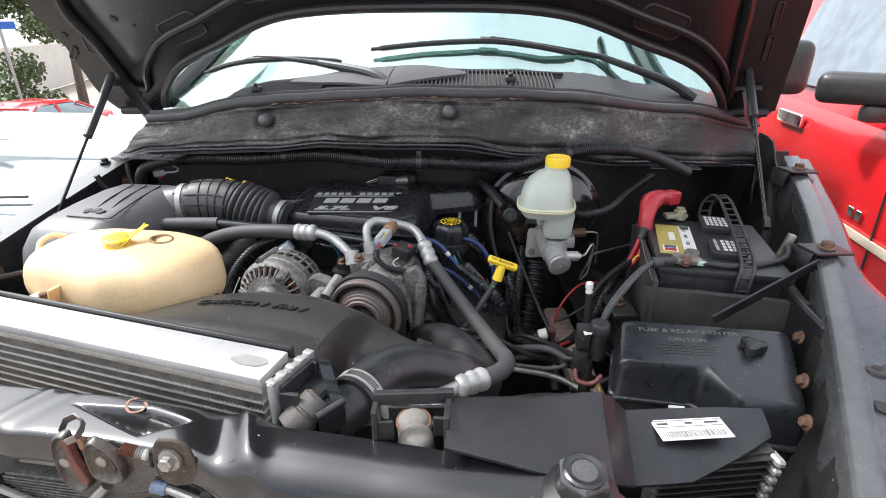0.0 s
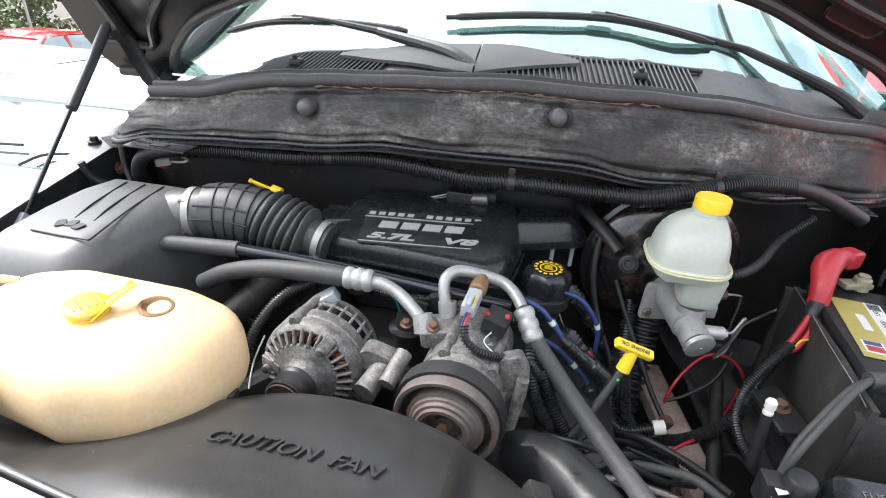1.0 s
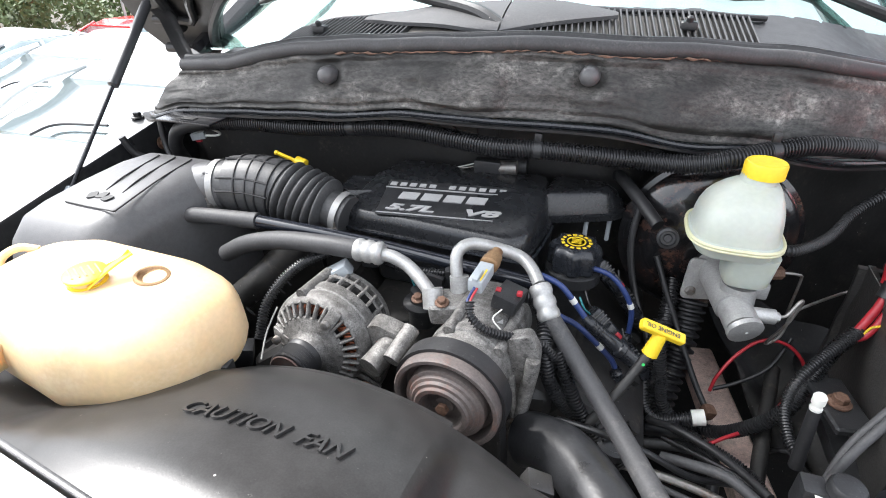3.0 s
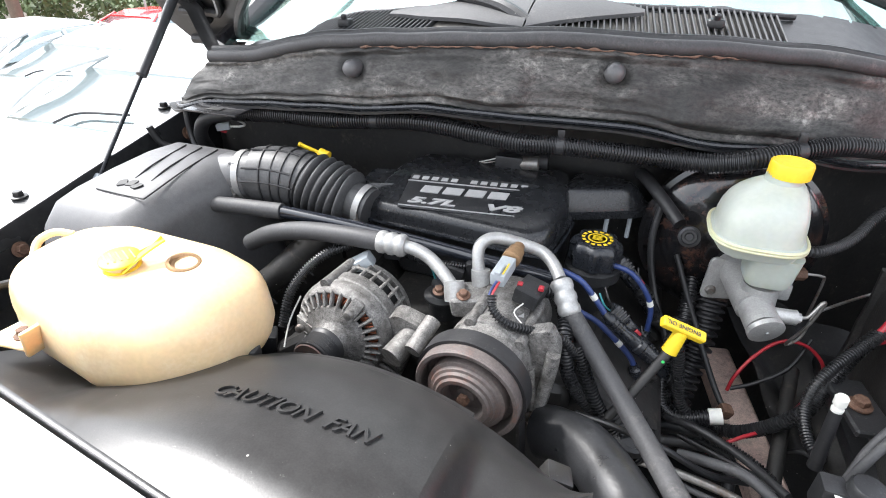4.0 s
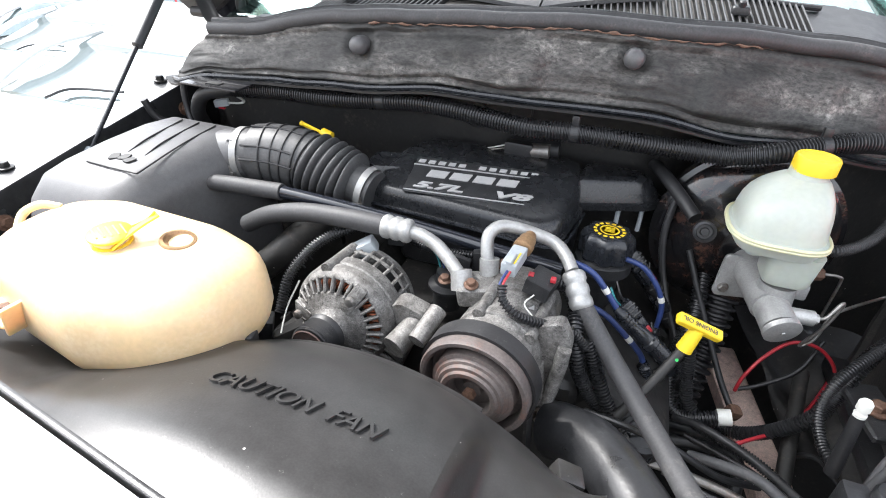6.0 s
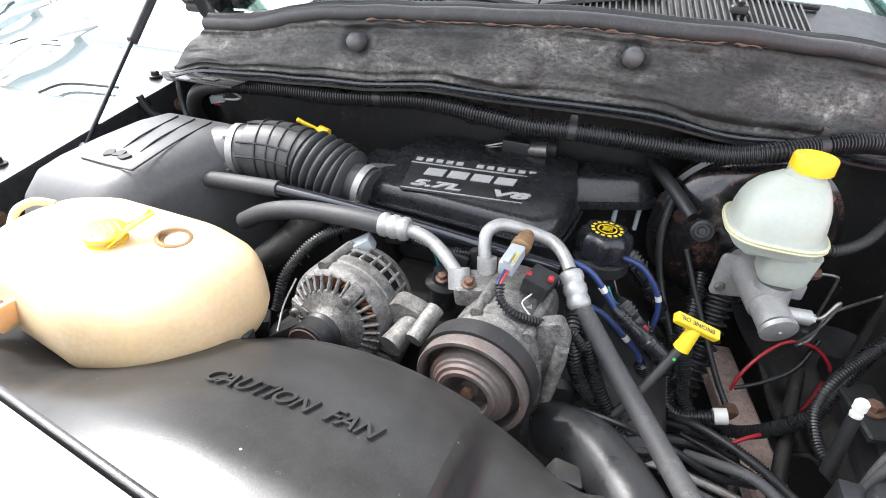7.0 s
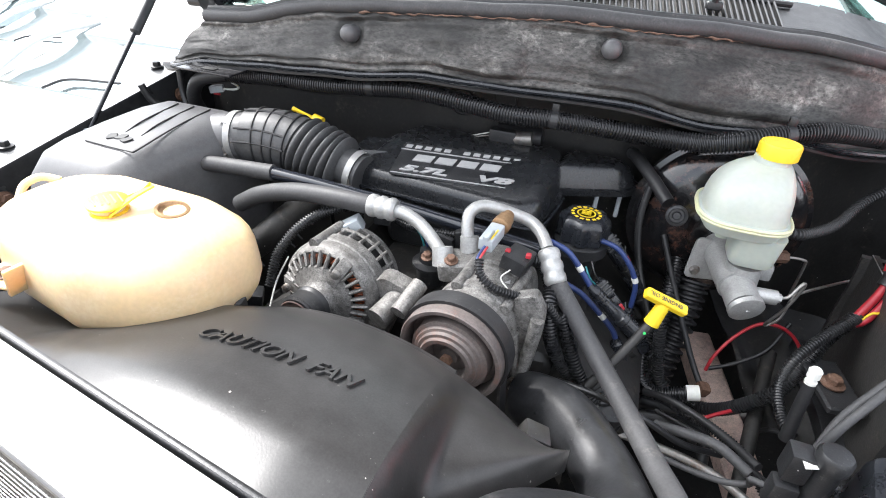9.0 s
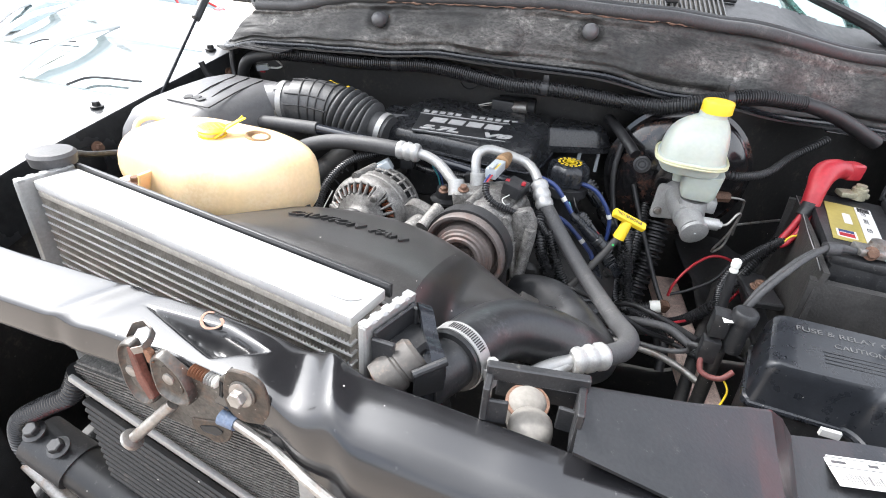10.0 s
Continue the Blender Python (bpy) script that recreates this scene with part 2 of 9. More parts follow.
M_RIM = mat("yellowed_plastic", (0.56, 0.55, 0.36), 0.38, 0, 0.08, 20, 0.03, sss=0.2)
M_YELLOW = mat("yellow_plastic", (0.76, 0.53, 0.02), 0.45, 0, 0.1, 30, 0.08, 6, stain=(0.6, 0.42, 0.03), stain_amount=0.15, stain_scale=40)
M_RED = mat("red_vinyl", (0.36, 0.02, 0.03), 0.4, 0, 0.2, 30, 0.08, 6)
M_BLUE = mat("blue_wire_jacket", (0.025, 0.045, 0.15), 0.4, 0, 0.2, 40, 0.05)
M_WHITE = mat("white_plastic", (0.62, 0.62, 0.58), 0.45, 0, 0.1, 30, 0.04)
M_LABEL = mat("paper_label", (0.56, 0.555, 0.54), 0.55, 0, 0.08, 20, 0.02, stain=(0.55, 0.52, 0.48), stain_amount=0.1, stain_scale=30)
M_GOLD = mat("gold_label", (0.42, 0.35, 0.10), 0.4, 0.3, 0.1, 20, 0.02)
M_INK = mat("black_ink", (0.015, 0.015, 0.015), 0.6, 0, 0.1, 20, 0)
M_COPPER = mat("copper_winding", (0.22, 0.07, 0.035), 0.45, 0.7, 0.4, 80, 0.3, stain=(0.04, 0.03, 0.025), stain_amount=0.4, stain_scale=30)
M_BRASS = mat("brass", (0.30, 0.19, 0.10), 0.45, 0.6, 0.3, 60, 0.15, stain=(0.16, 0.08, 0.05), stain_amount=0.4, stain_scale=40)
M_GREYP = mat("grey_plastic", (0.33, 0.36, 0.38), 0.45, 0, 0.12, 40, 0.05)
M_LETTER_DIM = mat("dim_print", (0.11, 0.11, 0.108), 0.5, 0, 0.1, 60, 0.02)
M_LETTER = mat("grey_lettering", (0.36, 0.36, 0.36), 0.4, 0.2, 0.1, 60, 0.02)
M_PULLEY = mat("rust_tinged_pulley", (0.095, 0.080, 0.075), 0.62, 0.05, 0.35, 50, 0.15, 6, stain=(0.13, 0.062, 0.045), stain_amount=0.4, stain_scale=16)
M_CARWHITE = mat("white_car_paint", (0.80, 0.80, 0.79), 0.25, 0, 0.03, 3, 0, coat=0.5)
M_DOORGLASS = mat("tinted_door_glass", (0.30, 0.345, 0.37), 0.08, 0.8, 0.25, 2.5, 0, rvar=0.03, spec=0.8)
M_CARRED = mat("red_car_paint", (0.62, 0.016, 0.02), 0.25, 0, 0.06, 3, 0, coat=0.6)
M_CARGREY = mat("silver_car_paint", (0.50, 0.51, 0.52), 0.3, 0.5, 0.04, 3, 0, coat=0.5)
M_CARGLASS = mat("car_glass_sky", (0.24, 0.29, 0.30), 0.08, 0.75, 0.1, 2, 0, rvar=0.03, spec=0.8)
M_ASPHALT = mat("worn_concrete", (0.27, 0.235, 0.20), 0.85, 0, 0.2, 60, 0.3, 6, stain=(0.20, 0.17, 0.145), stain_amount=0.3, stain_scale=1.5)
M_BEIGE = mat("beige_dash_plastic", (0.50, 0.43, 0.34), 0.6, 0, 0.1, 20, 0.05)
M_DASH = mat("dark_dash_plastic", (0.09, 0.08, 0.07), 0.6, 0, 0.1, 20, 0.05)
# pale pink for the bright ground that shows through the well
M_PINK = mat("speckled_pink_ground", (0.60, 0.46, 0.40), 0.7, 0, 0.4, 90, 0.4, 6, stain=(0.22, 0.15, 0.125), stain_amount=0.35, stain_scale=110)
M_LEAF = mat("leaves", (0.085, 0.12, 0.045), 0.6, 0, 0.5, 2.0, 0)
M_BARK = mat("bark", (0.11, 0.085, 0.065), 0.85, 0, 0.3, 12, 0.5)
M_WALL = mat("pale_stucco", (0.62, 0.58, 0.53), 0.8, 0, 0.1, 1.5, 0.1)
M_SIGN = mat("blue_sign_paint", (0.02, 0.12, 0.45), 0.5, 0, 0.1, 5, 0)
M_POLE = mat("galvanised_pole", (0.38, 0.38, 0.38), 0.5, 0.4, 0.15, 5, 0.05)

M_BOOST = mat("flaking_black_paint", (0.010, 0.010, 0.011), 0.2, 0, 0.3, 20, 0.03, coat=0.6, stain=(0.13, 0.06, 0.04), stain_amount=0.30, stain_scale=20, rvar=0.06)
M_BOX = mat("grained_weathered_plastic", (0.085, 0.085, 0.088), 0.42, 0, 0.2, 120, 0.12, 6)
M_BEAM = mat("black_enamel", (0.010, 0.010, 0.011), 0.17, 0, 0.3, 12, 0.012, coat=0.2, spec=0.6, stain=(0.16, 0.155, 0.15), stain_amount=-0.05, stain_scale=130, rvar=0.06, fleck=0.07, fleck_scale=60)
M_CONDUIT = mat("conduit_plastic", (0.017, 0.0172, 0.0185), 0.30, 0, 0.3, 30, 0.02, stain=(0.08, 0.075, 0.07), stain_amount=0.06, stain_scale=50)
M_COVER = mat("clean_black_plastic", (0.014, 0.0148, 0.0165), 0.27, 0, 0.3, 60, 0.02, 8, rvar=0.05, fleck=0.06, fleck_scale=60)
M_ENAMEL = mat("blue_black_enamel", (0.012, 0.014, 0.02), 0.22, 0, 0.2, 30, 0.02, coat=0.6, rvar=0.06)
M_SLEEVE = mat("black_quilted_fabric", (0.036, 0.0345, 0.033), 0.6, 0, 0.35, 60, 0.6, 5, stain=(0.09, 0.08, 0.07), stain_amount=0.25, stain_scale=12)
# dusty domes; also the painted reflection between the grille slats
M_DOME = mat("dusty_rubber_and_gap_sheen", (0.155, 0.145, 0.13), 0.7, 0, 0.25, 40, 0.15)
M_DUSTGUM = mat("dusty_grey_rubber", (0.060, 0.055, 0.050), 0.65, 0, 0.3, 40, 0.2, 6, stain=(0.15, 0.11, 0.085), stain_amount=0.3, stain_scale=30)
M_TEAL = mat("teal_wire_jacket", (0.03, 0.20, 0.22), 0.4, 0, 0.2, 40, 0.05)
M_GREEN = mat("green_paint_dot", (0.02, 0.40, 0.08), 0.5, 0, 0.1, 40, 0)
M_RED_DK = mat("dull_red_rubber", (0.16, 0.05, 0.045), 0.55, 0, 0.3, 40, 0.1)
M_VERDI = mat("green_corrosion", (0.35, 0.48, 0.42), 0.8, 0, 0.3, 90, 0.5)
M_STRUT = mat("grey_black_enamel", (0.035, 0.037, 0.04), 0.35, 0, 0.2, 30, 0.02)


def glass_mat():
    m = bpy.data.materials.new("windscreen_glass")
    m.use_nodes = True
    t = m.node_tree
    t.nodes.remove(t.nodes["Principled BSDF"])
    clear, gloss, mix = (t.nodes.new("ShaderNodeBsdf" + k) for k in ("Transparent", "Glossy", "Transparent"))
    t.nodes.remove(mix)
    mix = t.nodes.new("ShaderNodeMixShader")
    mix.inputs["Fac"].default_value = 0.50
    clear.inputs["Color"].default_value = (0.72, 0.86, 0.82, 1)
    gloss.inputs["Color"].default_value = (0.66, 0.82, 0.80, 1)
    gloss.inputs["Roughness"].default_value = 0.03
    t.links.new(clear.outputs[0], mix.inputs[1])
    t.links.new(gloss.outputs[0], mix.inputs[2])
    t.links.new(mix.outputs[0], t.nodes["Material Output"].inputs["Surface"])
    return m


M_GLASS = glass_mat()

# ---- building helpers ----


def thing(name, at, label, category, group="", kind=""):
    ob = new(name)
    ob.empty_display_size = 0.02
    ob.matrix_world = Matrix.Translation(at)
    return tagged(ob, label, category, group, kind)


def root_of(ob):
    p = Vector(ob.location)
    while ob.parent:
        ob = ob.parent
        p += ob.location
    return p


def part(name, bm, material, parent=None, label="", sharp=35):
    """Links a bmesh, built in world metres, as one mesh under a thing or a part."""
    if parent is not None:
        bm.transform(Matrix.Translation(-root_of(parent)))
    bmesh.ops.recalc_face_normals(bm, faces=bm.faces[:])
    me = bpy.data.meshes.new(name)
    bm.to_mesh(me)
    bm.free()
    me.materials.append(material)
    me.polygons.foreach_set("use_smooth", [True] * len(me.polygons))
    me.set_sharp_from_angle(angle=radians(sharp))
    ob = new(name, me)
    if parent is not None:
        ob.parent = parent
    if label:
        tagged(ob, label)
    return ob


def single(name, bm, material, label, category, kind="", group="", sharp=35):
    ob = part(name, bm, material, None, "", sharp)
    return tagged(ob, label, category, group, kind)


def merge(bm, other):
    me = bpy.data.meshes.new("tmp")
    other.to_mesh(me)
    other.free()
    bm.from_mesh(me)
    bpy.data.meshes.remove(me)


def rbox(bm, c, s, bev=0.004, seg=2, rot=None):
    """A box with rounded edges: centre, full sizes, bevel width, turn."""
    b = bmesh.new()
    bmesh.ops.create_cube(b, size=1.0, matrix=Matrix.Diagonal((*s, 1)))
    if bev:
        bmesh.ops.bevel(b, geom=b.edges[:], offset=min(bev, min(s) * 0.45), segments=seg, profile=0.6, affect="EDGES")
    m = Matrix.Translation(c)
    if rot is not None:
        m = m @ pose(0, 0, 0, *rot)
    b.transform(m)
    merge(bm, b)
    return bm


def basis(axis):
    a = Vector(axis).normalized()
    ref = Vector((0, 0, 1)) if abs(a.z) < 0.9 else Vector((1, 0, 0))
    u = a.cross(ref).normalized()
    return a, u, a.cross(u)


def lathe(bm, p, axis, profile, n=32, closed=True):
    """Turns a profile of (distance along the axis, radius) about the axis through p."""
    a, u, v = basis(axis)
    p = Vector(p)
    rings = []
    for d, r in profile:
        rings.append([bm.verts.new(p + a * d + (u * math.cos(k * math.tau / n) + v * math.sin(k * math.tau / n)) * max(r, 1e-5)) for k in range(n)])
    for r0, r1 in zip(rings, rings[1:]):
        for k in range(n):
            bm.faces.new((r0[k], r0[(k + 1) % n], r1[(k + 1) % n], r1[k]))
    if closed:
        bm.faces.new(rings[0][::-1])
        bm.faces.new(rings[-1])
    return bm


def rod(bm, p0, p1, r, r1=None, n=20):
    p0, p1 = Vector(p0), Vector(p1)
    return lathe(bm, p0, p1 - p0, [(0, r), ((p1 - p0).length, r if r1 is None else r1)], n)


def spline(pts, step=0.01):
    """A smooth line through the points, in even steps."""
    pts = [Vector(p) for p in pts]
    q = [pts[0] * 2 - pts[1]] + pts + [pts[-1] * 2 - pts[-2]]
    fine = []
    for i in range(1, len(q) - 2):
        a, b, c, d = q[i - 1], q[i], q[i + 1], q[i + 2]
        m = max(24, int((c - b).length / step * 3))
        for k in range(m):
            t = k / m
            fine.append(0.5 * ((2 * b) + (c - a) * t + (2 * a - 5 * b + 4 * c - d) * t * t + (3 * b - a - 3 * c + d) * t ** 3))
    fine.append(pts[-1])
    out, acc, last = [fine[0]], 0.0, fine[0]
    for p in fine[1:]:
        d = (p - last).length
        while acc + d >= step:
            last = last.lerp(p, (step - acc) / d)
            d = (p - last).length
            out.append(last)
            acc = 0.0
        acc += d
        last = p
    if (out[-1] - fine[-1]).length > step * 0.3:
        out.append(fine[-1])
    return out


def tube(bm, pts, r, n=12, step=0.01, rib=0.0, pitch=0.006, raw=False, ends=True):
    """A hose along a line. r: a radius, or a function of 0..1. rib: depth of the corrugation."""
    if rib:
        step = pitch / 4
    line = [Vector(p) for p in pts] if raw else spline(pts, step)
    u, rings = None, []
    m = len(line)
    for i, p in enumerate(line):
        a = (line[min(i + 1, m - 1)] - line[max(i - 1, 0)]).normalized()
        if u is None:
            _, u, _ = basis(a)
        u = (u - a * u.dot(a)).normalized()
        v = a.cross(u)
        rr = r(i / (m - 1)) if callable(r) else r
        if rib:
            rr += rib * (0.5 if i % 4 in (0, 1) else -0.5)
        rings.append([bm.verts.new(p + (u * math.cos(k * math.tau / n) + v * math.sin(k * math.tau / n)) * rr) for k in range(n)])
    for r0, r1 in zip(rings, rings[1:]):
        for k in range(n):
            bm.faces.new((r0[k], r0[(k + 1) % n], r1[(k + 1) % n], r1[k]))
    if ends:
        bm.faces.new(rings[0][::-1])
        bm.faces.new(rings[-1])
    return bm


def loft(bm, rings, cap=True):
    """Skins closed rings of points, all of one count."""
    vs = [[bm.verts.new(p) for p in ring] for ring in rings]
    n = len(vs[0])
    for r0, r1 in zip(vs, vs[1:]):
        for k in range(n):
            bm.faces.new((r0[k], r0[(k + 1) % n], r1[(k + 1) % n], r1[k]))
    if cap:
        bm.faces.new(vs[0][::-1])
        bm.faces.new(vs[-1])
    return bm


def sheet(bm, f, nu, nv, thick=0.0, normal=None):
    """A surface f(u, v), u and v from 0 to 1; with a thickness along `normal` it is a closed slab."""
    g = [[Vector(f(i / nu, j / nv)) for j in range(nv + 1)] for i in range(nu + 1)]
    top = [[bm.verts.new(p) for p in row] for row in g]
    for i in range(nu):
        for j in range(nv):
            bm.faces.new((top[i][j], top[i + 1][j], top[i + 1][j + 1], top[i][j + 1]))
    if thick:
        o = Vector(normal) * thick
        low = [[bm.verts.new(p + o) for p in row] for row in g]
        for i in range(nu):
            for j in range(nv):
                bm.faces.new((low[i][j + 1], low[i + 1][j + 1], low[i + 1][j], low[i][j]))
        edge = [(i, 0) for i in range(nu)] + [(nu, j) for j in range(nv)] + [(i, nv) for i in range(nu, 0, -1)] + [(0, j) for j in range(nv, 0, -1)]
        for (a, b), (c, d) in zip(edge, edge[1:] + edge[:1]):
            bm.faces.new((top[a][b], top[c][d], low[c][d], low[a][b]))
    return bm


def prism(bm, poly, z0, z1, bev=0.004, seg=2, m=None):
    """An outline in x, y raised from z0 to z1, its edges rounded."""
    b = bmesh.new()
    lo = [b.verts.new((x, y, z0)) for x, y in poly]
    f = b.faces.new(lo)
    up = bmesh.ops.extrude_face_region(b, geom=[f])
    bmesh.ops.translate(b, verts=[e for e in up["geom"] if isinstance(e, bmesh.types.BMVert)], vec=(0, 0, z1 - z0))
    bmesh.ops.recalc_face_normals(b, faces=b.faces[:])
    if bev:
        bmesh.ops.bevel(b, geom=b.edges[:], offset=bev, segments=seg, profile=0.6, affect="EDGES")
    if m is not None:
        b.transform(m)
    merge(bm, b)
    return bm


def lettering(name, text, size, m, material, parent, depth=0.0006, label="", shear=0.0, bold=0.0, width=None):
    """Raised letters in the built-in font, centred on the pose m, reading along its x axis."""
    cu = bpy.data.curves.new(name, "FONT")
    cu.body, cu.size, cu.align_x, cu.align_y, cu.extrude, cu.shear, cu.offset = text, size, "CENTER", "CENTER", depth, shear, bold
    cu.resolution_u = 3
    tmp = bpy.data.objects.new("tmp", cu)
    me = bpy.data.meshes.new_from_object(tmp)
    bm = bmesh.new()
    bm.from_mesh(me)
    bpy.data.objects.remove(tmp)
    bpy.data.curves.remove(cu)
    bpy.data.meshes.remove(me)
    if width:
        xs = [v.co.x for v in bm.verts]
        s = width / (max(xs) - min(xs))
        bm.transform(Matrix.Diagonal((s, 1, 1, 1)))
    bm.transform(m)
    return part(name, bm, material, parent, label)


def fillet(poly, r, n=4):
    """Rounds the corners of an outline in x, y."""
    out = []
    for i, p in enumerate(poly):
        a, b, c = Vector(poly[i - 1]), Vector(p), Vector(poly[(i + 1) % len(poly)])
        u, v = (a - b), (c - b)
        d = min(r, u.length * 0.45, v.length * 0.45)
        s, e = b + u.normalized() * d, b + v.normalized() * d
        for k in range(n + 1):
            t = k / n
            out.append(((1 - t) ** 2 * s + 2 * t * (1 - t) * b + t * t * e)[:])
    return out


def dome(bm, poly, steps, centre=None):
    """Stacks an outline: steps of (z, inset in metres)."""
    c = Vector(centre) if centre else sum((Vector(p) for p in poly), Vector((0, 0))) / len(poly)
    rings = []
    for z, inset in steps:
        ring = []
        for p in poly:
            d = Vector(p) - c
            q = c + d * max(0.02, (d.length - inset) / d.length)
            ring.append((q.x, q.y, z))
        rings.append(ring)
    return loft(bm, rings)


def frame_at(o, x, up):
    """The pose at o whose x axis runs along x and whose z axis is about up."""
    x = Vector(x).normalized()
    z = (Vector(up) - x * x.dot(Vector(up))).normalized()
    y = z.cross(x)
    m = Matrix((x, y, z)).transposed().to_4x4()
    return Matrix.Translation(o) @ m


def bolt(parent, p, axis, r=0.008, material=None, label="", name="bolt"):
    """A flanged hex bolt head."""
    bm = bmesh.new()
    lathe(bm, p, axis, [(0, r * 1.5), (r * 0.25, r * 1.5), (r * 0.4, r * 1.1)], 20)
    lathe(bm, Vector(p) + Vector(axis).normalized() * r * 0.35, axis, [(0, r), (r * 0.8, r), (r * 0.95, r * 0.85)], 6)
    return part(name, bm, material or M_STEEL, parent, label, sharp=25)

# ---- ground and surroundings ----
bm = bmesh.new()
# level under the truck, falling away to the bays beside it
rows = [[bm.verts.new((x, y, z)) for x, z in ((1500, 0), (6, 0), (-1.25, 0), (-2.0, -0.5), (-3.8, -0.51), (-4.6, -0.75), (-6.4, -0.77), (-7.2, -0.86), (-9.0, -0.87), (-10.1, -1.44), (-30, -1.5), (-1500, -1.5))] for y in (-1500, -200, -20, -4, 0, 4, 20, 200, 1500)]
for r0, r1 in zip(rows, rows[1:]):
    for k in range(len(r0) - 1):
        bm.faces.new((r0[k], r1[k], r1[k + 1], r0[k + 1]))
bmesh.ops.recalc_face_normals(bm, faces=bm.faces)
single("ground", bm, M_ASPHALT, "pale worn concrete of a parking lot", "ground", "structure")

# ---- the truck: body round the engine bay ----
truck = thing("pickup_truck", (0.15, 0.5, 0.0), "black pickup truck with its bonnet propped open on two gas struts", "pickup truck")


def lerp(a, b, t):
    return a + (b - a) * t


def curve1(keys, x):
    """A smooth line through (x, value) keys."""
    if x <= keys[0][0]:
        return keys[0][1]
    for (x0, v0), (x1, v1) in zip(keys, keys[1:]):
        if x <= x1:
            t = (x - x0) / (x1 - x0)
            t = t * t * (3 - 2 * t)
            return v0 + (v1 - v0) * t
    return keys[-1][1]


# fenders: a rail with a lip towards the bay, a rounded shoulder and a flank outside
FENDER_R = [(-0.95, 0.725, 1.020), (-0.75, 0.795, 1.062), (-0.61, 0.842, 1.087), (-0.49, 0.884, 1.105), (-0.265, 0.957, 1.138), (-0.08, 1.016, 1.160), (0.2, 1.085, 1.195), (0.5, 1.15, 1.24)]
FENDER_L = [(-0.95, -0.62, 1.02), (-0.55, -0.69, 1.09), (-0.23, -0.70, 1.145), (0.05, -0.68, 1.205), (0.5, -0.70, 1.26)]


def line1(keys, x):
    """A straight-sided line through (x, value) keys, eased a little at each key."""
    return sum(float(np.interp(x + d, [k for k, _ in keys], [v for _, v in keys])) for d in (-0.06, -0.03, 0.0, 0.03, 0.06)) / 5


def fender(keys, side, name):
    xs, zs = [(y, x) for y, x, z in keys], [(y, z) for y, x, z in keys]
    prof = [(-0.014, -0.10), (-0.012, -0.010), (-0.009, -0.003), (-0.003, 0.0), (0.024, 0.001), (0.028, 0.0), (0.030, -0.005), (0.033, -0.006), (0.080, -0.008), (0.105, -0.02), (0.125, -0.055), (0.135, -0.14), (0.138, -0.45)]
    if side < 0:
        prof = [(-0.03, -0.12), (-0.03, -0.004), (0.0, 0.0), (0.022, 0.001), (0.025, -0.006), (0.030, -0.007), (0.038, -0.014), (0.044, -0.035), (0.048, -0.10), (0.055, -0.45)]
    bm = bmesh.new()

    def f(u, v):
        y = lerp(-0.95, 0.26 if side > 0 else 0.55, u)
        k = v * (len(prof) - 1)
        i = min(int(k), len(prof) - 2)
        o, d = (lerp(a, b, k - i) for a, b in zip(prof[i], prof[i + 1]))
        if side > 0 and o > 0.034:
            o = 0.034 + (o - 0.034) * curve1([(-0.6, 2.3), (-0.25, 0.50), (0.2, 0.42)], y)
        return (line1(xs, y) + side * o, y, line1(zs, y) + d)
    sheet(bm, f, 60, len(prof) - 1, 0.004, (0, 0, -1))
    return part(name, bm, M_WING, truck, sharp=30)


fender(FENDER_R, 1, "fender")
fender(FENDER_L, -1, "fender")

# inner walls of the bay
for keys, side in ((FENDER_R, 1), (FENDER_L, -1)):
    bm = bmesh.new()
    xs, zs = [(y, x) for y, x, z in keys], [(y, z) for y, x, z in keys]
    sheet(bm, lambda u, v: (curve1(xs, lerp(-0.95, 0.56, u)) - side * (0.012 + 0.05 * math.sin(v * 3) ** 2), lerp(-0.95, 0.56, u), lerp(curve1(zs, lerp(-0.95, 0.56, u)) - 0.03, 0.45, v)), 24, 10, 0.004, (side, 0, 0))
    part("inner_fender", bm, M_DARK, truck)
bm = bmesh.new()
rbox(bm, (0.15, -0.25, 0.42), (1.8, 1.3, 0.03), 0)
part("underbody", bm, M_DARK, truck)

# firewall, the insulated cowl front and the cowl
COWL = [(-0.75, 0.06), (-0.55, -0.055), (-0.25, -0.04), (0.0, -0.035), (0.25, -0.02), (0.55, 0.06), (0.8, 0.2), (1.1, 0.42)]
COWL_TOP = [(-0.75, 1.29), (-0.53, 1.313), (-0.44, 1.319), (-0.385, 1.329), (-0.345, 1.343), (-0.26, 1.355), (-0.15, 1.364), (0.0, 1.373), (0.15, 1.380), (0.35, 1.376), (0.5, 1.365), (0.8, 1.32), (1.1, 1.25)]
COWL_RISE = [(-0.75, 0.012), (-0.5, 0.015), (-0.25, 0.043), (0.0, 0.052), (1.1, 0.052)]
COWL_BOT = [(-0.75, 1.21), (-0.6, 1.226), (-0.5, 1.248), (-0.35, 1.256), (-0.2, 1.263), (-0.05, 1.277), (0.05, 1.275), (0.25, 1.275), (0.45, 1.245), (0.8, 1.2), (1.1, 1.15)]
bm = bmesh.new()


PADS = ((-0.045, 0.118, 0.017), (0.325, 0.545, 0.014), (0.66, 0.90, 0.010))
CLIPS = ((-0.21, 1.319), (0.234, 1.342))


def step01(t):
    t = max(0.0, min(1.0, t))
    return t * t * (3 - 2 * t)


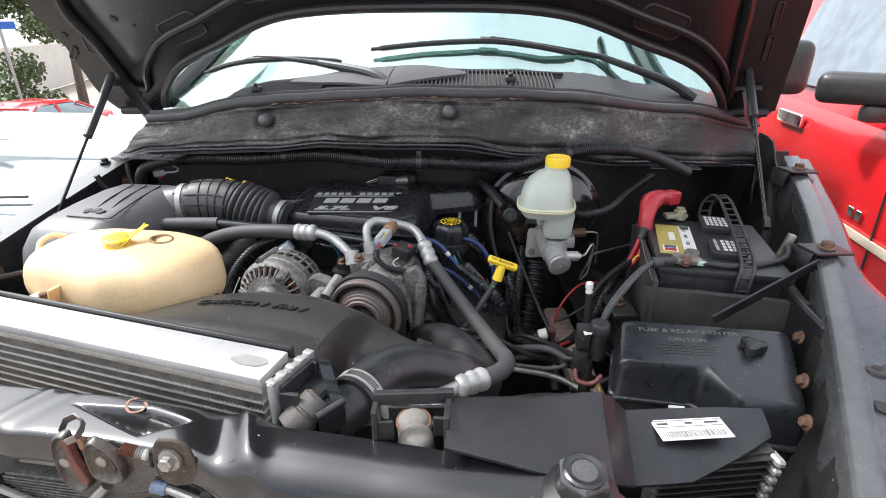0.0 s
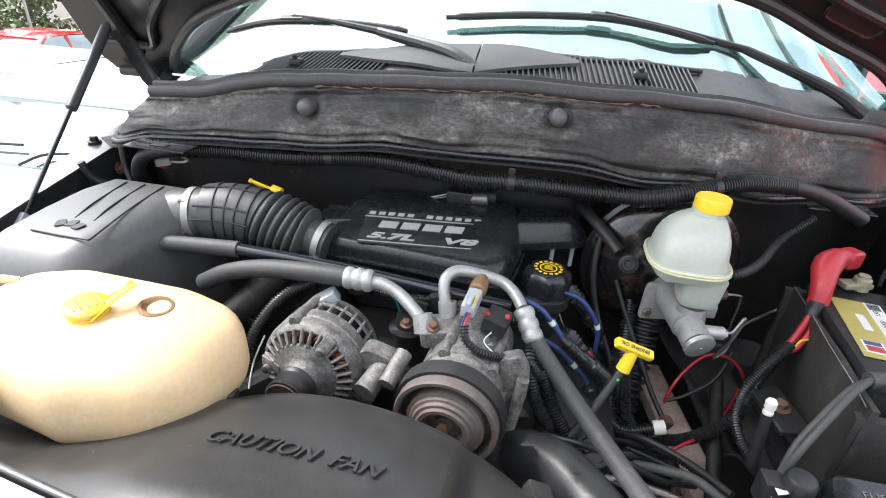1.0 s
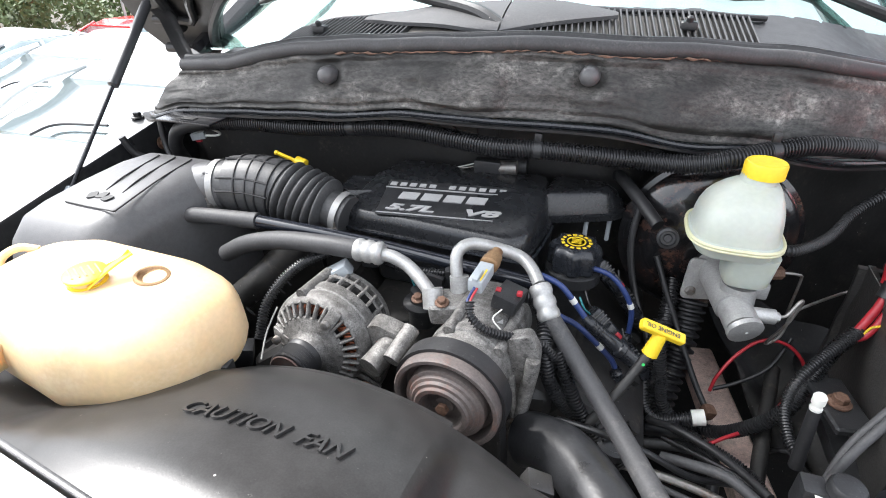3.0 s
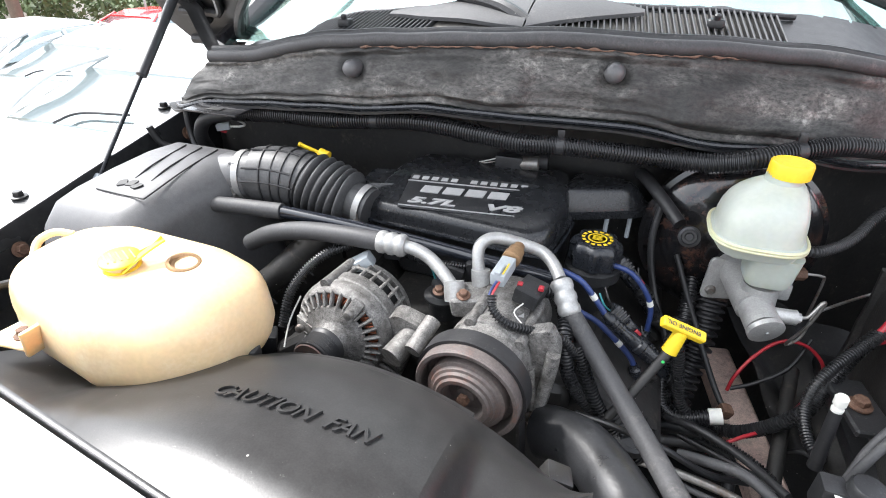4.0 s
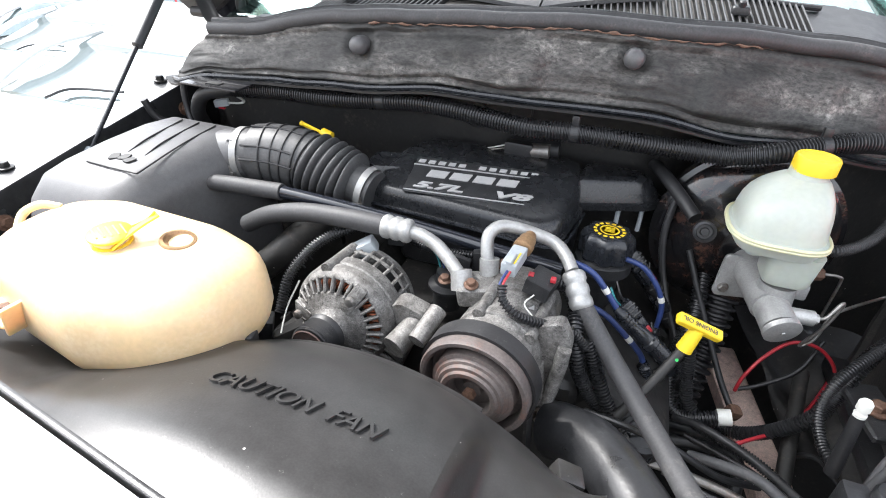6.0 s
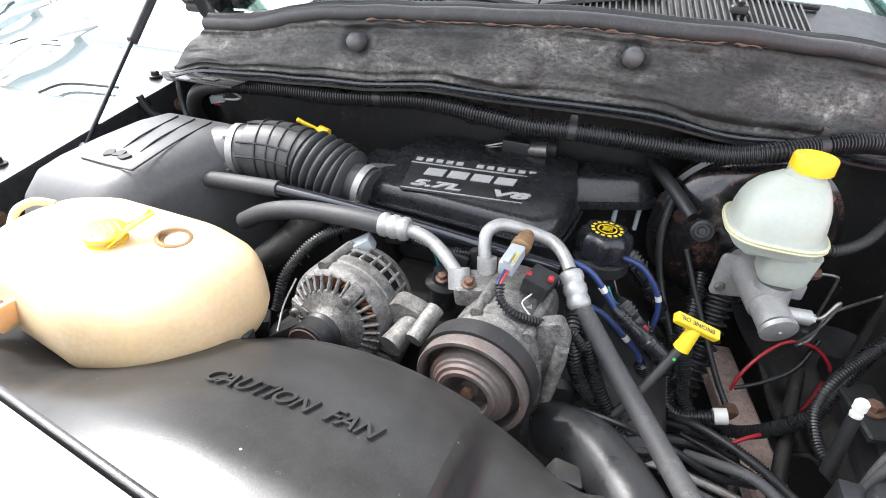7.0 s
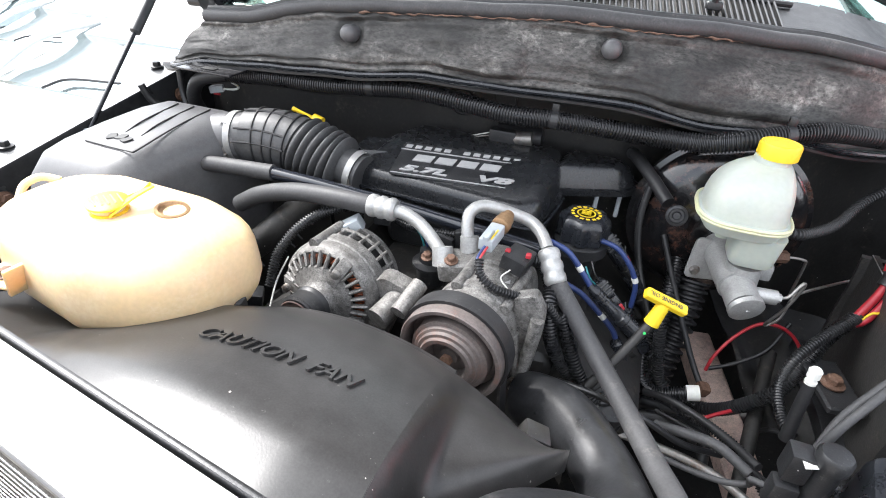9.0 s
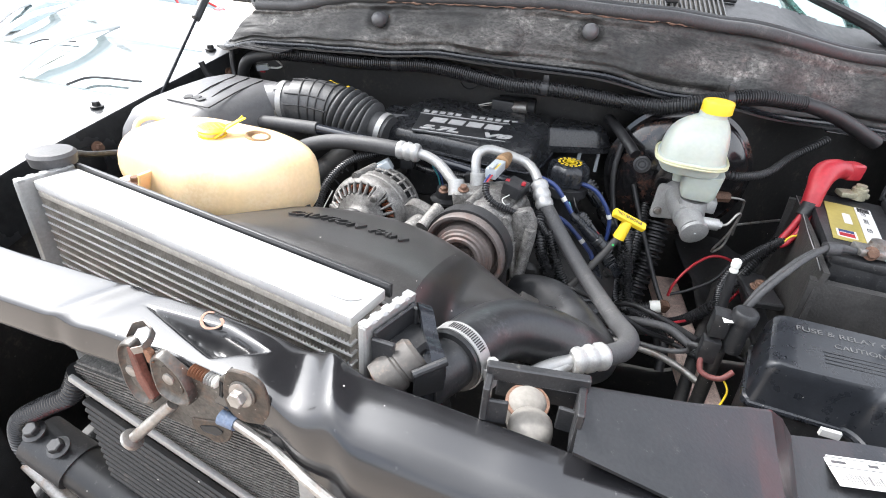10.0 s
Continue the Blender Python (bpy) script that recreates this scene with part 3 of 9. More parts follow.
def insul(u, v):
    """A moulded felt panel: sunken dishes round the clips, proud pads that hang lower, a flat lower lip."""
    x = lerp(-0.61 + 0.085 * v, 1.08, u)
    y0 = curve1(COWL, x)
    out = 0.010 * math.sin(math.pi * min(1, v * 1.05)) ** 0.6
    for a, b, high in PADS:
        out += high * step01((x - a) / 0.022) * step01((b - x) / 0.03) * step01((v - 0.06) / 0.16) * step01((0.95 - v) / 0.35)
    # a rolled band along the top and a crease above the lip
    out += 0.006 * math.exp(-((v - 0.90) / 0.06) ** 2) - 0.004 * math.exp(-((v - 0.78) / 0.05) ** 2) - 0.005 * math.exp(-((v - 0.10 - 0.02 * noise.noise((x * 7, 0, 1))) / 0.035) ** 2)
    z = lerp(curve1(COWL_BOT, x) + 0.005 * noise.noise((x * 9, 0, 7)), curve1(COWL_TOP, x), v)
    for cx, cz in CLIPS:
        d = math.hypot(x - cx, z - cz)
        out += -0.012 * math.exp(-(d / 0.022) ** 4) + 0.004 * math.exp(-((d - 0.034) / 0.010) ** 2)
    out += 0.008 * noise.noise((x * 6, v * 2.2, 0.3)) + 0.0035 * noise.noise((x * 19, v * 6, 2.0)) + 0.0012 * noise.noise((x * 55, v * 18, 5.0))
    return (x, y0 + 0.05 * v - out, z)


sheet(bm, insul, 300, 44, 0.02, (0, 1, 0))
insulation = part("insulation_panel", bm, M_INSUL, truck, "black moulded insulation, scuffed and dusty")
for bx, bz in CLIPS:
    bm = bmesh.new()
    lathe(bm, (bx, curve1(COWL, bx) + 0.030, bz), (0, -1, 0.15), [(0, 0.016), (0.012, 0.0155), (0.020, 0.0150), (0.026, 0.0125), (0.030, 0.008), (0.031, 0.002)], 24)
    part("push_clip", bm, M_BOX, insulation)
bm = bmesh.new()
sheet(bm, lambda u, v: (lerp(-0.74, 1.22, u), curve1(COWL, lerp(-0.74, 1.22, u)) + 0.10 - 0.0 * v, lerp(curve1(COWL_BOT, lerp(-0.74, 1.22, u)) + 0.01, 0.45, v)), 60, 12, 0.01, (0, 1, 0))
part("firewall", bm, M_DARK, truck)
# flange under the insulation
bm = bmesh.new()
sheet(bm, lambda u, v: (lerp(-0.66, 1.08, u), curve1(COWL, lerp(-0.66, 1.08, u)) - 0.028 + 0.09 * v, curve1(COWL_BOT, lerp(-0.66, 1.08, u)) - 0.006 - 0.012 * v), 80, 3, 0.004, (0, 0, -1))
part("cowl_flange", bm, M_PAINT_DULL, truck)
bm = bmesh.new()
tube(bm, [(x, curve1(COWL, x) - 0.012, curve1(COWL_BOT, x) - 0.003 + 0.003 * noise.noise((x * 12, 0, 3))) for x in (lerp(-0.61, 1.06, k / 60) for k in range(61))], 0.0045, 8, 0.02)
part("edge_seal", bm, M_GLOSS, truck)
# the torn, dusty upper edge of the insulation
bm = bmesh.new()
rg = random.Random(11)
tube(bm, [(x, curve1(COWL, x) + 0.034, curve1(COWL_TOP, x) - 0.006 + rg.uniform(-0.0012, 0.0012)) for x in (lerp(-0.20, 0.42, k / 90) for k in range(91))], lambda t: max(0.0002, 0.0011 + 0.003 * noise.noise((t * 34, 0, 0))), 6, 0.002)
part("frayed_edge", bm, M_FRAY, insulation, "frayed brown fibre edge")
# dark rimmed discs added to stand in for shaded holes in the firewall
for hx, hz, hr in ((-0.02, 1.205, 0.022), (0.062, 1.222, 0.020), (0.36, 1.19, 0.015)):
    bm = bmesh.new()
    lathe(bm, (hx, curve1(COWL, hx) + 0.099, hz), (0, -1, 0), [(0, hr * 1.15), (0.004, hr * 1.15), (0.0045, hr), (0.002, hr * 0.95)], 24)
    part("firewall_plug", bm, M_RUBBER_DK, truck)
# rubber weatherstrip along the top of the insulation
bm = bmesh.new()
tube(bm, [(x, curve1(COWL, x) + 0.045, curve1(COWL_TOP, x) + 0.004) for x in (lerp(-0.53, 1.08, k / 48) for k in range(49))], 0.012, 12, 0.02)
part("weatherstrip", bm, M_RUBBER, truck)
bm = bmesh.new()
tube(bm, [(x, curve1(COWL, x) + 0.058, curve1(COWL_TOP, x) + 0.014) for x in (lerp(-0.53, 1.08, k / 48) for k in range(49))], 0.008, 10, 0.02)
part("weatherstrip_lip", bm, M_PLASTIC, truck)


def cowl_pt(u, v):
    """The top of the cowl: u across, v from its front edge to the glass."""
    x = lerp(-0.74, 1.1, u)
    return (x, curve1(COWL, x) + 0.05 + 0.16 * v, curve1(COWL_TOP, x) - 0.004 + curve1(COWL_RISE, x) * v)


bm = bmesh.new()
sheet(bm, lambda u, v: cowl_pt(lerp(0.115, 1.0, u), v), 80, 6, 0.004, (0, 0, -1))
part("cowl_panel", bm, M_PLASTIC, truck)
# added pale strip: the sky's reflection in the gaps, put into colour
bm = bmesh.new()
sheet(bm, lambda u, v: Vector(cowl_pt(lerp(0.21, 0.66, u), lerp(0.24, 0.76, v))) + Vector((0, 0, 0.0015)), 50, 4)
part("grille_screen", bm, M_DOME, truck, "pale strip standing in for the bright reflection between the slats")

# windscreen: rises from the cowl's rear edge
bm = bmesh.new()


def screen(u, v):
    x, y, z = cowl_pt(u, 0.95)
    d = 0.85 * v
    return (lerp(x, 0.17 + (x - 0.17) * 0.8, v), y + d, z + 0.36 * d + 0.30 * d * d)


sheet(bm, screen, 40, 12, 0.005, (0, 0.4, -0.9))
ws = part("windscreen", bm, M_GLASS, truck, "greenish windscreen reflecting the cloudy sky")
ws.visible_shadow = False
# cabin behind the glass
bm = bmesh.new()
rbox(bm, (0.17, 0.85, 1.22), (1.4, 0.6, 0.12), 0.05, 3)
part("dashboard", bm, M_DASH, truck)
bm = bmesh.new()
rbox(bm, (0.17, 1.75, 1.1), (1.6, 0.9, 0.8), 0.1, 3)
part("seats", bm, M_DASH, truck)
bm = bmesh.new()
rbox(bm, (0.17, 2.0, 1.93), (1.55, 1.5, 0.06), 0.03, 3)
rbox(bm, (0.17, 2.72, 1.5), (1.6, 0.05, 0.9), 0.02)
part("cab_roof", bm, M_PAINT, truck)
for cx in (-0.75, 1.12):
    bm = bmesh.new()
    rbox(bm, (cx, 1.9, 0.95), (0.08, 1.9, 0.9), 0.03)
    part("cab_side", bm, M_PAINT, truck)
# front wheels carry the truck
for wx in (-0.72, 1.02):
    bm = bmesh.new()
    lathe(bm, (wx - 0.13, -0.2, 0.39), (1, 0, 0), [(0, 0.25), (0.01, 0.35), (0.05, 0.39), (0.21, 0.39), (0.25, 0.35), (0.26, 0.25)], 40)
    part("wheel", bm, M_RUBBER_DK, truck)
for wx in (-0.72, 1.02):
    bm = bmesh.new()
    lathe(bm, (wx - 0.13, 3.4, 0.39), (1, 0, 0), [(0, 0.25), (0.01, 0.35), (0.05, 0.39), (0.21, 0.39), (0.25, 0.35), (0.26, 0.25)], 40)
    part("wheel", bm, M_RUBBER_DK, truck)
bm = bmesh.new()
rbox(bm, (0.17, 3.2, 0.95), (1.9, 2.0, 0.7), 0.05)
part("cargo_bed", bm, M_PAINT, truck)

# radiator support beam
BEAM_Y = [(-0.7, -0.81), (-0.25, -0.854), (0.0, -0.853), (0.1, -0.860), (0.2, -0.879), (0.28, -0.878), (0.36, -0.880), (0.5, -0.885), (0.85, -0.79)]
BEAM_Z = [(-0.7, 1.15), (0.0, 1.155), (0.1, 1.157), (0.2, 1.160), (0.3, 1.155), (0.48, 1.146), (0.60, 1.07), (0.85, 0.96)]
bm = bmesh.new()
prof = [(0.035, -0.05), (0.035, -0.004), (0.031, 0.0), (0.018, -0.0014), (0.003, -0.0044), (-0.011, -0.0084), (-0.022, -0.0155), (-0.029, -0.027), (-0.032, -0.044), (-0.034, -0.085), (0.02, -0.09)]
prof_flat = [(0.035, -0.05), (0.035, -0.004), (0.03, 0.0), (0.012, 0.0), (-0.006, -0.001), (-0.022, -0.003), (-0.029, -0.006), (-0.031, -0.012), (-0.033, -0.036), (-0.03, -0.040), (0.02, -0.040)]


def beam(u, v):
    """A sharp low lip on the passenger side that grows into a tall rounded section."""
    x = lerp(-0.7, 0.8, u)
    k = v * (len(prof) - 1)
    i = min(int(k), len(prof) - 2)
    t = curve1([(0.08, 0.0), (0.21, 1.0)], x)
    q = [tuple(lerp(a, b, t) for a, b in zip(prof_flat[j], prof[j])) for j in (max(0, i - 1), i, i + 1, min(len(prof) - 1, i + 2))]
    f = k - i
    if 2 <= i <= len(prof) - 4:
        # rounded between the corners of the section
        o, d = (0.5 * (2 * b + (c - a) * f + (2 * a - 5 * b + 4 * c - e) * f * f + (3 * b - a - 3 * c + e) * f ** 3) for a, b, c, e in zip(*q))
    else:
        o, d = (lerp(b, c, f) for b, c in zip(q[1], q[2]))
    lean = 0.5 * (0.02 - o)
    crease = 0.008 * math.exp(-((x - lean - 0.150) / 0.016) ** 2) - 0.006 * math.exp(-((x - lean - 0.112) / 0.022) ** 2) + 0.0022 * math.exp(-((x + lean + 0.105) / 0.010) ** 2) - 0.0016 * math.exp(-((x + lean + 0.080) / 0.014) ** 2)
    y = curve1(BEAM_Y, x) + o
    # a pressed triangular hollow behind the latch
    hollow = 1.0
    for (ax, ay), (bx, by) in (((-0.050, -0.842), (0.042, -0.872)), ((0.042, -0.872), (0.080, -0.850)), ((0.080, -0.850), (0.03, -0.838)), ((0.03, -0.838), (-0.050, -0.842))):
        side = ((bx - ax) * (y - ay) - (by - ay) * (x - ax)) / math.hypot(bx - ax, by - ay)
        hollow = min(hollow, max(0.0, side / 0.020 + 0.2))
    hollow = hollow * hollow * (3 - 2 * hollow)
    return (x, y + crease * 0.4 * min(1, -min(o, 0) / 0.03), curve1(BEAM_Z, x) + d + crease * max(0.0, 1 + d / 0.06) - 0.022 * hollow)


sheet(bm, beam, 420, 120, 0.003, (0, 0.3, -0.9))
part("radiator_support_beam", bm, M_BEAM, truck, "glossy black pressed-steel cross beam", sharp=40)


# ---- cowl grille, cover plates, wipers ----
def cowl_xy(x, v):
    return Vector(cowl_pt((x + 0.74) / 1.84, v))


grille = thing("cowl_grille", (0.1, 0.1, 1.37), "black slatted air intake grille below the windscreen", "cowl grille")
for k in range(86):
    x = -0.36 + k * 0.0099
    if -0.10 < x < 0.075:
        continue
    a, b = cowl_xy(x, 0.20), cowl_xy(x + (0.02 if x < 0 else -0.012), 0.78)
    bm = bmesh.new()
    d = (b - a).normalized()
    rbox(bm, (0, 0, 0), (0.0032, (b - a).length, 0.010), 0.001, 1)
    side = d.cross(Vector((0, 0, 1)))
    bm.transform(frame_at((a + b) / 2 + Vector((0, 0, 0.006)), side, side.cross(d)))
    part("slat", bm, M_PLASTIC, grille)
for v in (0.19, 0.8):
    bm = bmesh.new()
    tube(bm, [cowl_xy(lerp(-0.37, 0.50, k / 16), v) + Vector((0, 0, 0.006)) for k in range(17)], 0.005, 8, 0.02)
    part("rail", bm, M_PLASTIC, grille)
for side, xs in ((-1, (-0.19, 0.075)), (1, (0.078, 0.26))):
    bm = bmesh.new()
    x0, x1 = xs
    tip = x0 if side < 0 else x1
    base = x1 if side < 0 else x0
    sheet(bm, lambda u, v: cowl_xy(lerp(base, tip, u), lerp(lerp(0.16, 0.55, u), lerp(0.86, 0.62, u * u), v)) + Vector((0, 0, 0.016 + 0.006 * math.sin(math.pi * v) * (1 - u))), 14, 8, 0.006, (0, 0, -1))
    part("pivot_cover", bm, M_RUBBER, grille, "grey weathered plastic cover plate")
for bx in (-0.27, 0.37):
    bm = bmesh.new()
    p = cowl_xy(bx, 0.4)
    rbox(bm, p + Vector((0, 0, 0.014)), (0.026, 0.02, 0.014), 0.005, 3)
    lathe(bm, p + Vector((0, -0.004, 0.02)), (0, -0.4, 1), [(0, 0.006), (0.008, 0.005), (0.01, 0.002)], 14)
    part("washer_jet", bm, M_PLASTIC, grille)


def wiper(piv, knee, mid, ends, label):
    w = thing("windscreen_wiper", piv, label, "wiper", "wipers")
    piv, knee, mid = Vector(piv), Vector(knee), Vector(mid)
    bm = bmesh.new()
    b = bmesh.new()
    tube(bm, [piv, piv.lerp(knee, 0.3) + Vector((0, 0, 0.012)), knee], lambda t: 0.014 - 0.005 * t, 10, 0.01)
    part("arm", bm, M_PLASTIC, w)
    bm = bmesh.new()
    tube(bm, [knee, knee.lerp(mid, 0.6) + Vector((0, 0, 0.012)), mid + Vector((0, 0, 0.016))], lambda t: 0.008 - 0.004 * t, 8, 0.01)
    part("rod", bm, M_PLASTIC, w)
    bm = bmesh.new()
    e0, e1 = (Vector(e) for e in ends)
    rbox(bm, (0, 0, 0), (0.055, 0.018, 0.016), 0.005, 3)
    bm.transform(frame_at(mid + Vector((0, 0, 0.008)), e1 - e0, (0, -0.4, 1)))
    part("blade_holder", bm, M_PLASTIC, w)
    bm = bmesh.new()
    tube(bm, [e0, e0.lerp(mid, 0.5) + Vector((0, -0.004, 0.008)), mid + Vector((0, -0.004, 0.006)), mid.lerp(e1, 0.5) + Vector((0, -0.004, 0.008)), e1], lambda t: 0.0075 if 0.04 < t < 0.96 else 0.005, 8, 0.01)
    part("blade", bm, M_RUBBER_DK, w)


# pivot, knee, blade holder and blade ends of each wiper
W = [(0.079, 0.074, 1.396), (-0.136, 0.171, 1.438), (-0.328, 0.194, 1.436), (-0.49, 0.211, 1.408), (-0.081, 0.19, 1.441), (0.864, 0.341, 1.337), (0.613, 0.383, 1.442), (0.303, 0.313, 1.48), (-0.015, 0.252, 1.468), (0.539, 0.352, 1.451)]
wiper(W[0], W[1], W[2], (W[3], W[4]), "black wiper resting across the passenger glass, its arm worn")
wiper(W[5], W[6], W[7], (W[8], W[9]), "black wiper resting across the driver's glass")
# a-pillar and the front door glass side
for side, x0 in ((-1, -0.70), (1, 1.09)):
    bm = bmesh.new()
    tube(bm, [(x0, 0.22 if side < 0 else 0.45, 1.28), (x0 - side * 0.1, 0.62, 1.53), (x0 - side * 0.2, 1.0, 1.80)], 0.03, 10, 0.05)
    part("windscreen_pillar", bm, M_PAINT, truck)

# fender fittings
for by in (-0.25, 0.147):
    bz = line1([(y, z) for y, x, z in FENDER_R], by)
    bx = line1([(y, x) for y, x, z in FENDER_R], by) + 0.0
    bm = bmesh.new()
    rbox(bm, (bx + 0.006, by, bz + 0.006), (0.078, 0.052, 0.005), 0.002, rot=(0, 4, 18))
    rbox(bm, (bx - 0.034, by, bz - 0.012), (0.005, 0.05, 0.036), 0.002, rot=(0, 12, 18))
    tab = part("hinge_bracket", bm, M_PAINT_DULL, truck)
    bolt(tab, (bx + 0.008, by, bz + 0.009), (0, 0, 1), 0.010, M_RUST, name="bracket_bolt")
for by, kind in ((-0.618, "slot"), (-0.547, "ring"), (-0.73, "bolt")):
    bx = line1([(y, x) for y, x, z in FENDER_R], by) + (0.046 if kind == "ring" else 0.042 if kind == "slot" else 0.036)
    bz = line1([(y, z) for y, x, z in FENDER_R], by) - 0.007
    if kind == "slot":
        bm = bmesh.new()
        prism(bm, fillet([(-0.009, -0.015), (0.009, -0.015), (0.009, 0.015), (-0.009, 0.015)], 0.009), 0, 0.0022, 0)
        bm.transform(Matrix.Translation((bx, by, bz)) @ pose(0, 0, 0, 0, 3, -18))
        part("fender_slot", bm, M_INK, truck)
        continue
    if kind == "bolt":
        bolt(truck, (bx, by, bz + 0.003), (0, 0, 1), 0.009, M_PAINT_DULL, name="fender_bolt")
        continue
    bm = bmesh.new()
    lathe(bm, (bx, by, bz - 0.001), (0, 0, 1), [(0, 0.020), (0.003, 0.0185), (0.0022, 0.007), (0.0005, 0.006)], 24)
    part("fender_plug", bm, M_PAINT_DULL, truck)
    bm = bmesh.new()
    lathe(bm, (bx, by, bz + 0.0012), (0, 0, 1), [(0, 0.006), (0.0006, 0.006)], 16)
    part("plug_hole", bm, M_INK, truck)
for by in (-0.42, -0.52, -0.6, -0.23):
    bx = line1([(y, x) for y, x, z in FENDER_R], by) - 0.038
    bz = line1([(y, z) for y, x, z in FENDER_R], by) - (0.06 if by < -0.3 else 0.03)
    bolt(truck, (bx + 0.006, by, bz), (-1, 0, 0.2), 0.0075, M_RUST, name="inner_bolt")
for by in (-0.50, -0.40, -0.30, -0.12, 0.0):
    bx = line1([(y, x) for y, x, z in FENDER_L], by) + 0.036
    bz = line1([(y, z) for y, x, z in FENDER_L], by) - 0.05
    bolt(truck, (bx, by, bz), (1, 0, 0.2), 0.009, M_RUST, name="inner_bolt")
for by in (-0.44, -0.14):
    bx = line1([(y, x) for y, x, z in FENDER_L], by) + 0.03
    bz = line1([(y, z) for y, x, z in FENDER_L], by) - 0.065
    bm = bmesh.new()
    rbox(bm, (bx, by, bz), (0.006, 0.10, 0.06), 0.002)
    part("inner_plate", bm, M_PAINT_DULL, truck)
for by in (-0.34, 0.0):
    bx = line1([(y, x) for y, x, z in FENDER_L], by) - 0.012
    bz = line1([(y, z) for y, x, z in FENDER_L], by) + 0.002
    bolt(truck, (bx, by, bz), (0, 0, 1), 0.009, M_PAINT_DULL, name="fender_bolt")
# cowl bracket with an oblong hole
for cx in (-0.46, 0.79):
    bm = bmesh.new()
    rbox(bm, (cx, curve1(COWL, cx) - 0.045, curve1(COWL_BOT, cx) - 0.008), (0.12, 0.05, 0.004), 0.0015)
    tab = part("cowl_tab", bm, M_PAINT, truck)
    bm = bmesh.new()
    rbox(bm, (cx, curve1(COWL, cx) - 0.05, curve1(COWL_BOT, cx) - 0.005), (0.03, 0.014, 0.0015), 0.0005)
    part("slot", bm, M_INK, tab)

# ---- radiator ----
rad = thing("radiator", (-0.1, -0.74, 0.55), "aluminium radiator with fine fins and a black plastic end tank", "radiator")
RM = Matrix.Translation((-0.0925, -0.746, 1.187)) @ pose(0, 0, 0, 0, 0, -9.0)
TUBE_PITCH = 0.0124


def in_rad(bm):
    bm.transform(RM)
    return bm


bm = bmesh.new()
rbox(bm, (0, 0, -0.006), (0.492, 0.054, 0.012), 0.002)
part("top_plate", in_rad(bm), M_RADTANK, rad, "bare aluminium top plate")
bm = bmesh.new()
prism(bm, fillet([(-0.02, -0.006), (0.0, -0.014), (0.03, -0.012), (0.042, 0.0), (0.035, 0.008), (0.0, 0.01)], 0.006), 0.0, 0.0008, 0)
bm.transform(Matrix.Translation((0.205, 0.000, 0.0005)) @ Matrix.Diagonal((0.8, 0.8, 1, 1)))
part("worn_patch", in_rad(bm), M_HEAD, rad)
bm = bmesh.new()
rbox(bm, (0, -0.021, -0.0165), (0.490, 0.010, 0.009), 0.001)
rbox(bm, (0, 0.005, -0.33), (0.488, 0.040, 0.62), 0.002)
part("core", in_rad(bm), M_FIN, rad)
for k in range(10):
    bm = bmesh.new()
    rbox(bm, (0, -0.0215, -0.0335 - k * TUBE_PITCH), (0.490, 0.010, 0.0024), 0)
    part("tube", in_rad(bm), M_RADTANK, rad)
verts, faces = [], []
for k in range(10):
    for i in range(230):
        x = -0.243 + i * 0.486 / 229
        z0, z1 = -0.0272 - k * TUBE_PITCH - 0.0051, -0.0272 - k * TUBE_PITCH + 0.0051
        lean = 0.0009 if i % 2 else -0.0009
        bent = 0.0026 * noise.noise((x * 60, k * 1.7, 0.0)) if (x > 0.02 and k < 2) else 0.0
        b = len(verts)
        verts += [(x - lean + bent, -0.0258, z0), (x + lean - bent, -0.0258, z1), (x + lean, -0.0155, z1), (x - lean, -0.0155, z0)]
        faces.append((b, b + 1, b + 2, b + 3))
me = bpy.data.meshes.new("fin_pack")
me.from_pydata(verts, [], faces)
bm = bmesh.new()
bm.from_mesh(me)
bpy.data.meshes.remove(me)
tagged(part("fin_pack", in_rad(bm), M_FIN, rad, "fine grey louvred fins"), kind="stuff")
for sx, m in ((-1, frame_at((-0.3465, -0.713, 1.190), (0.156, 0.988, 0), (0, 0, 1))), (1, frame_at((0.171, -0.787, 1.190), (0.022, 0.076, 0.0), (0, 0, 1)))):
    # crimped header and end tank
    bm = bmesh.new()
    rbox(bm, (0, 0, -0.30), (0.072, 0.010, 0.60), 0.0046, 3)
    bm.transform(m)
    part("header", bm, M_HEAD, rad, "crimped aluminium header")
    for k in range(5):
        bm = bmesh.new()
        rbox(bm, (-0.030 + k * 0.015, 0, -0.0015), (0.009, 0.0112, 0.004), 0.0015)
        bm.transform(m)
        part("crimp_tooth", bm, M_HEAD, rad)
    bm = bmesh.new()
    rbox(bm, (0.004, -sx * 0.024, -0.325), (0.056, 0.034, 0.60), 0.010, 3)
    bm.transform(m)
    part("end_tank", bm, M_PLASTIC, rad, "black plastic end tank")
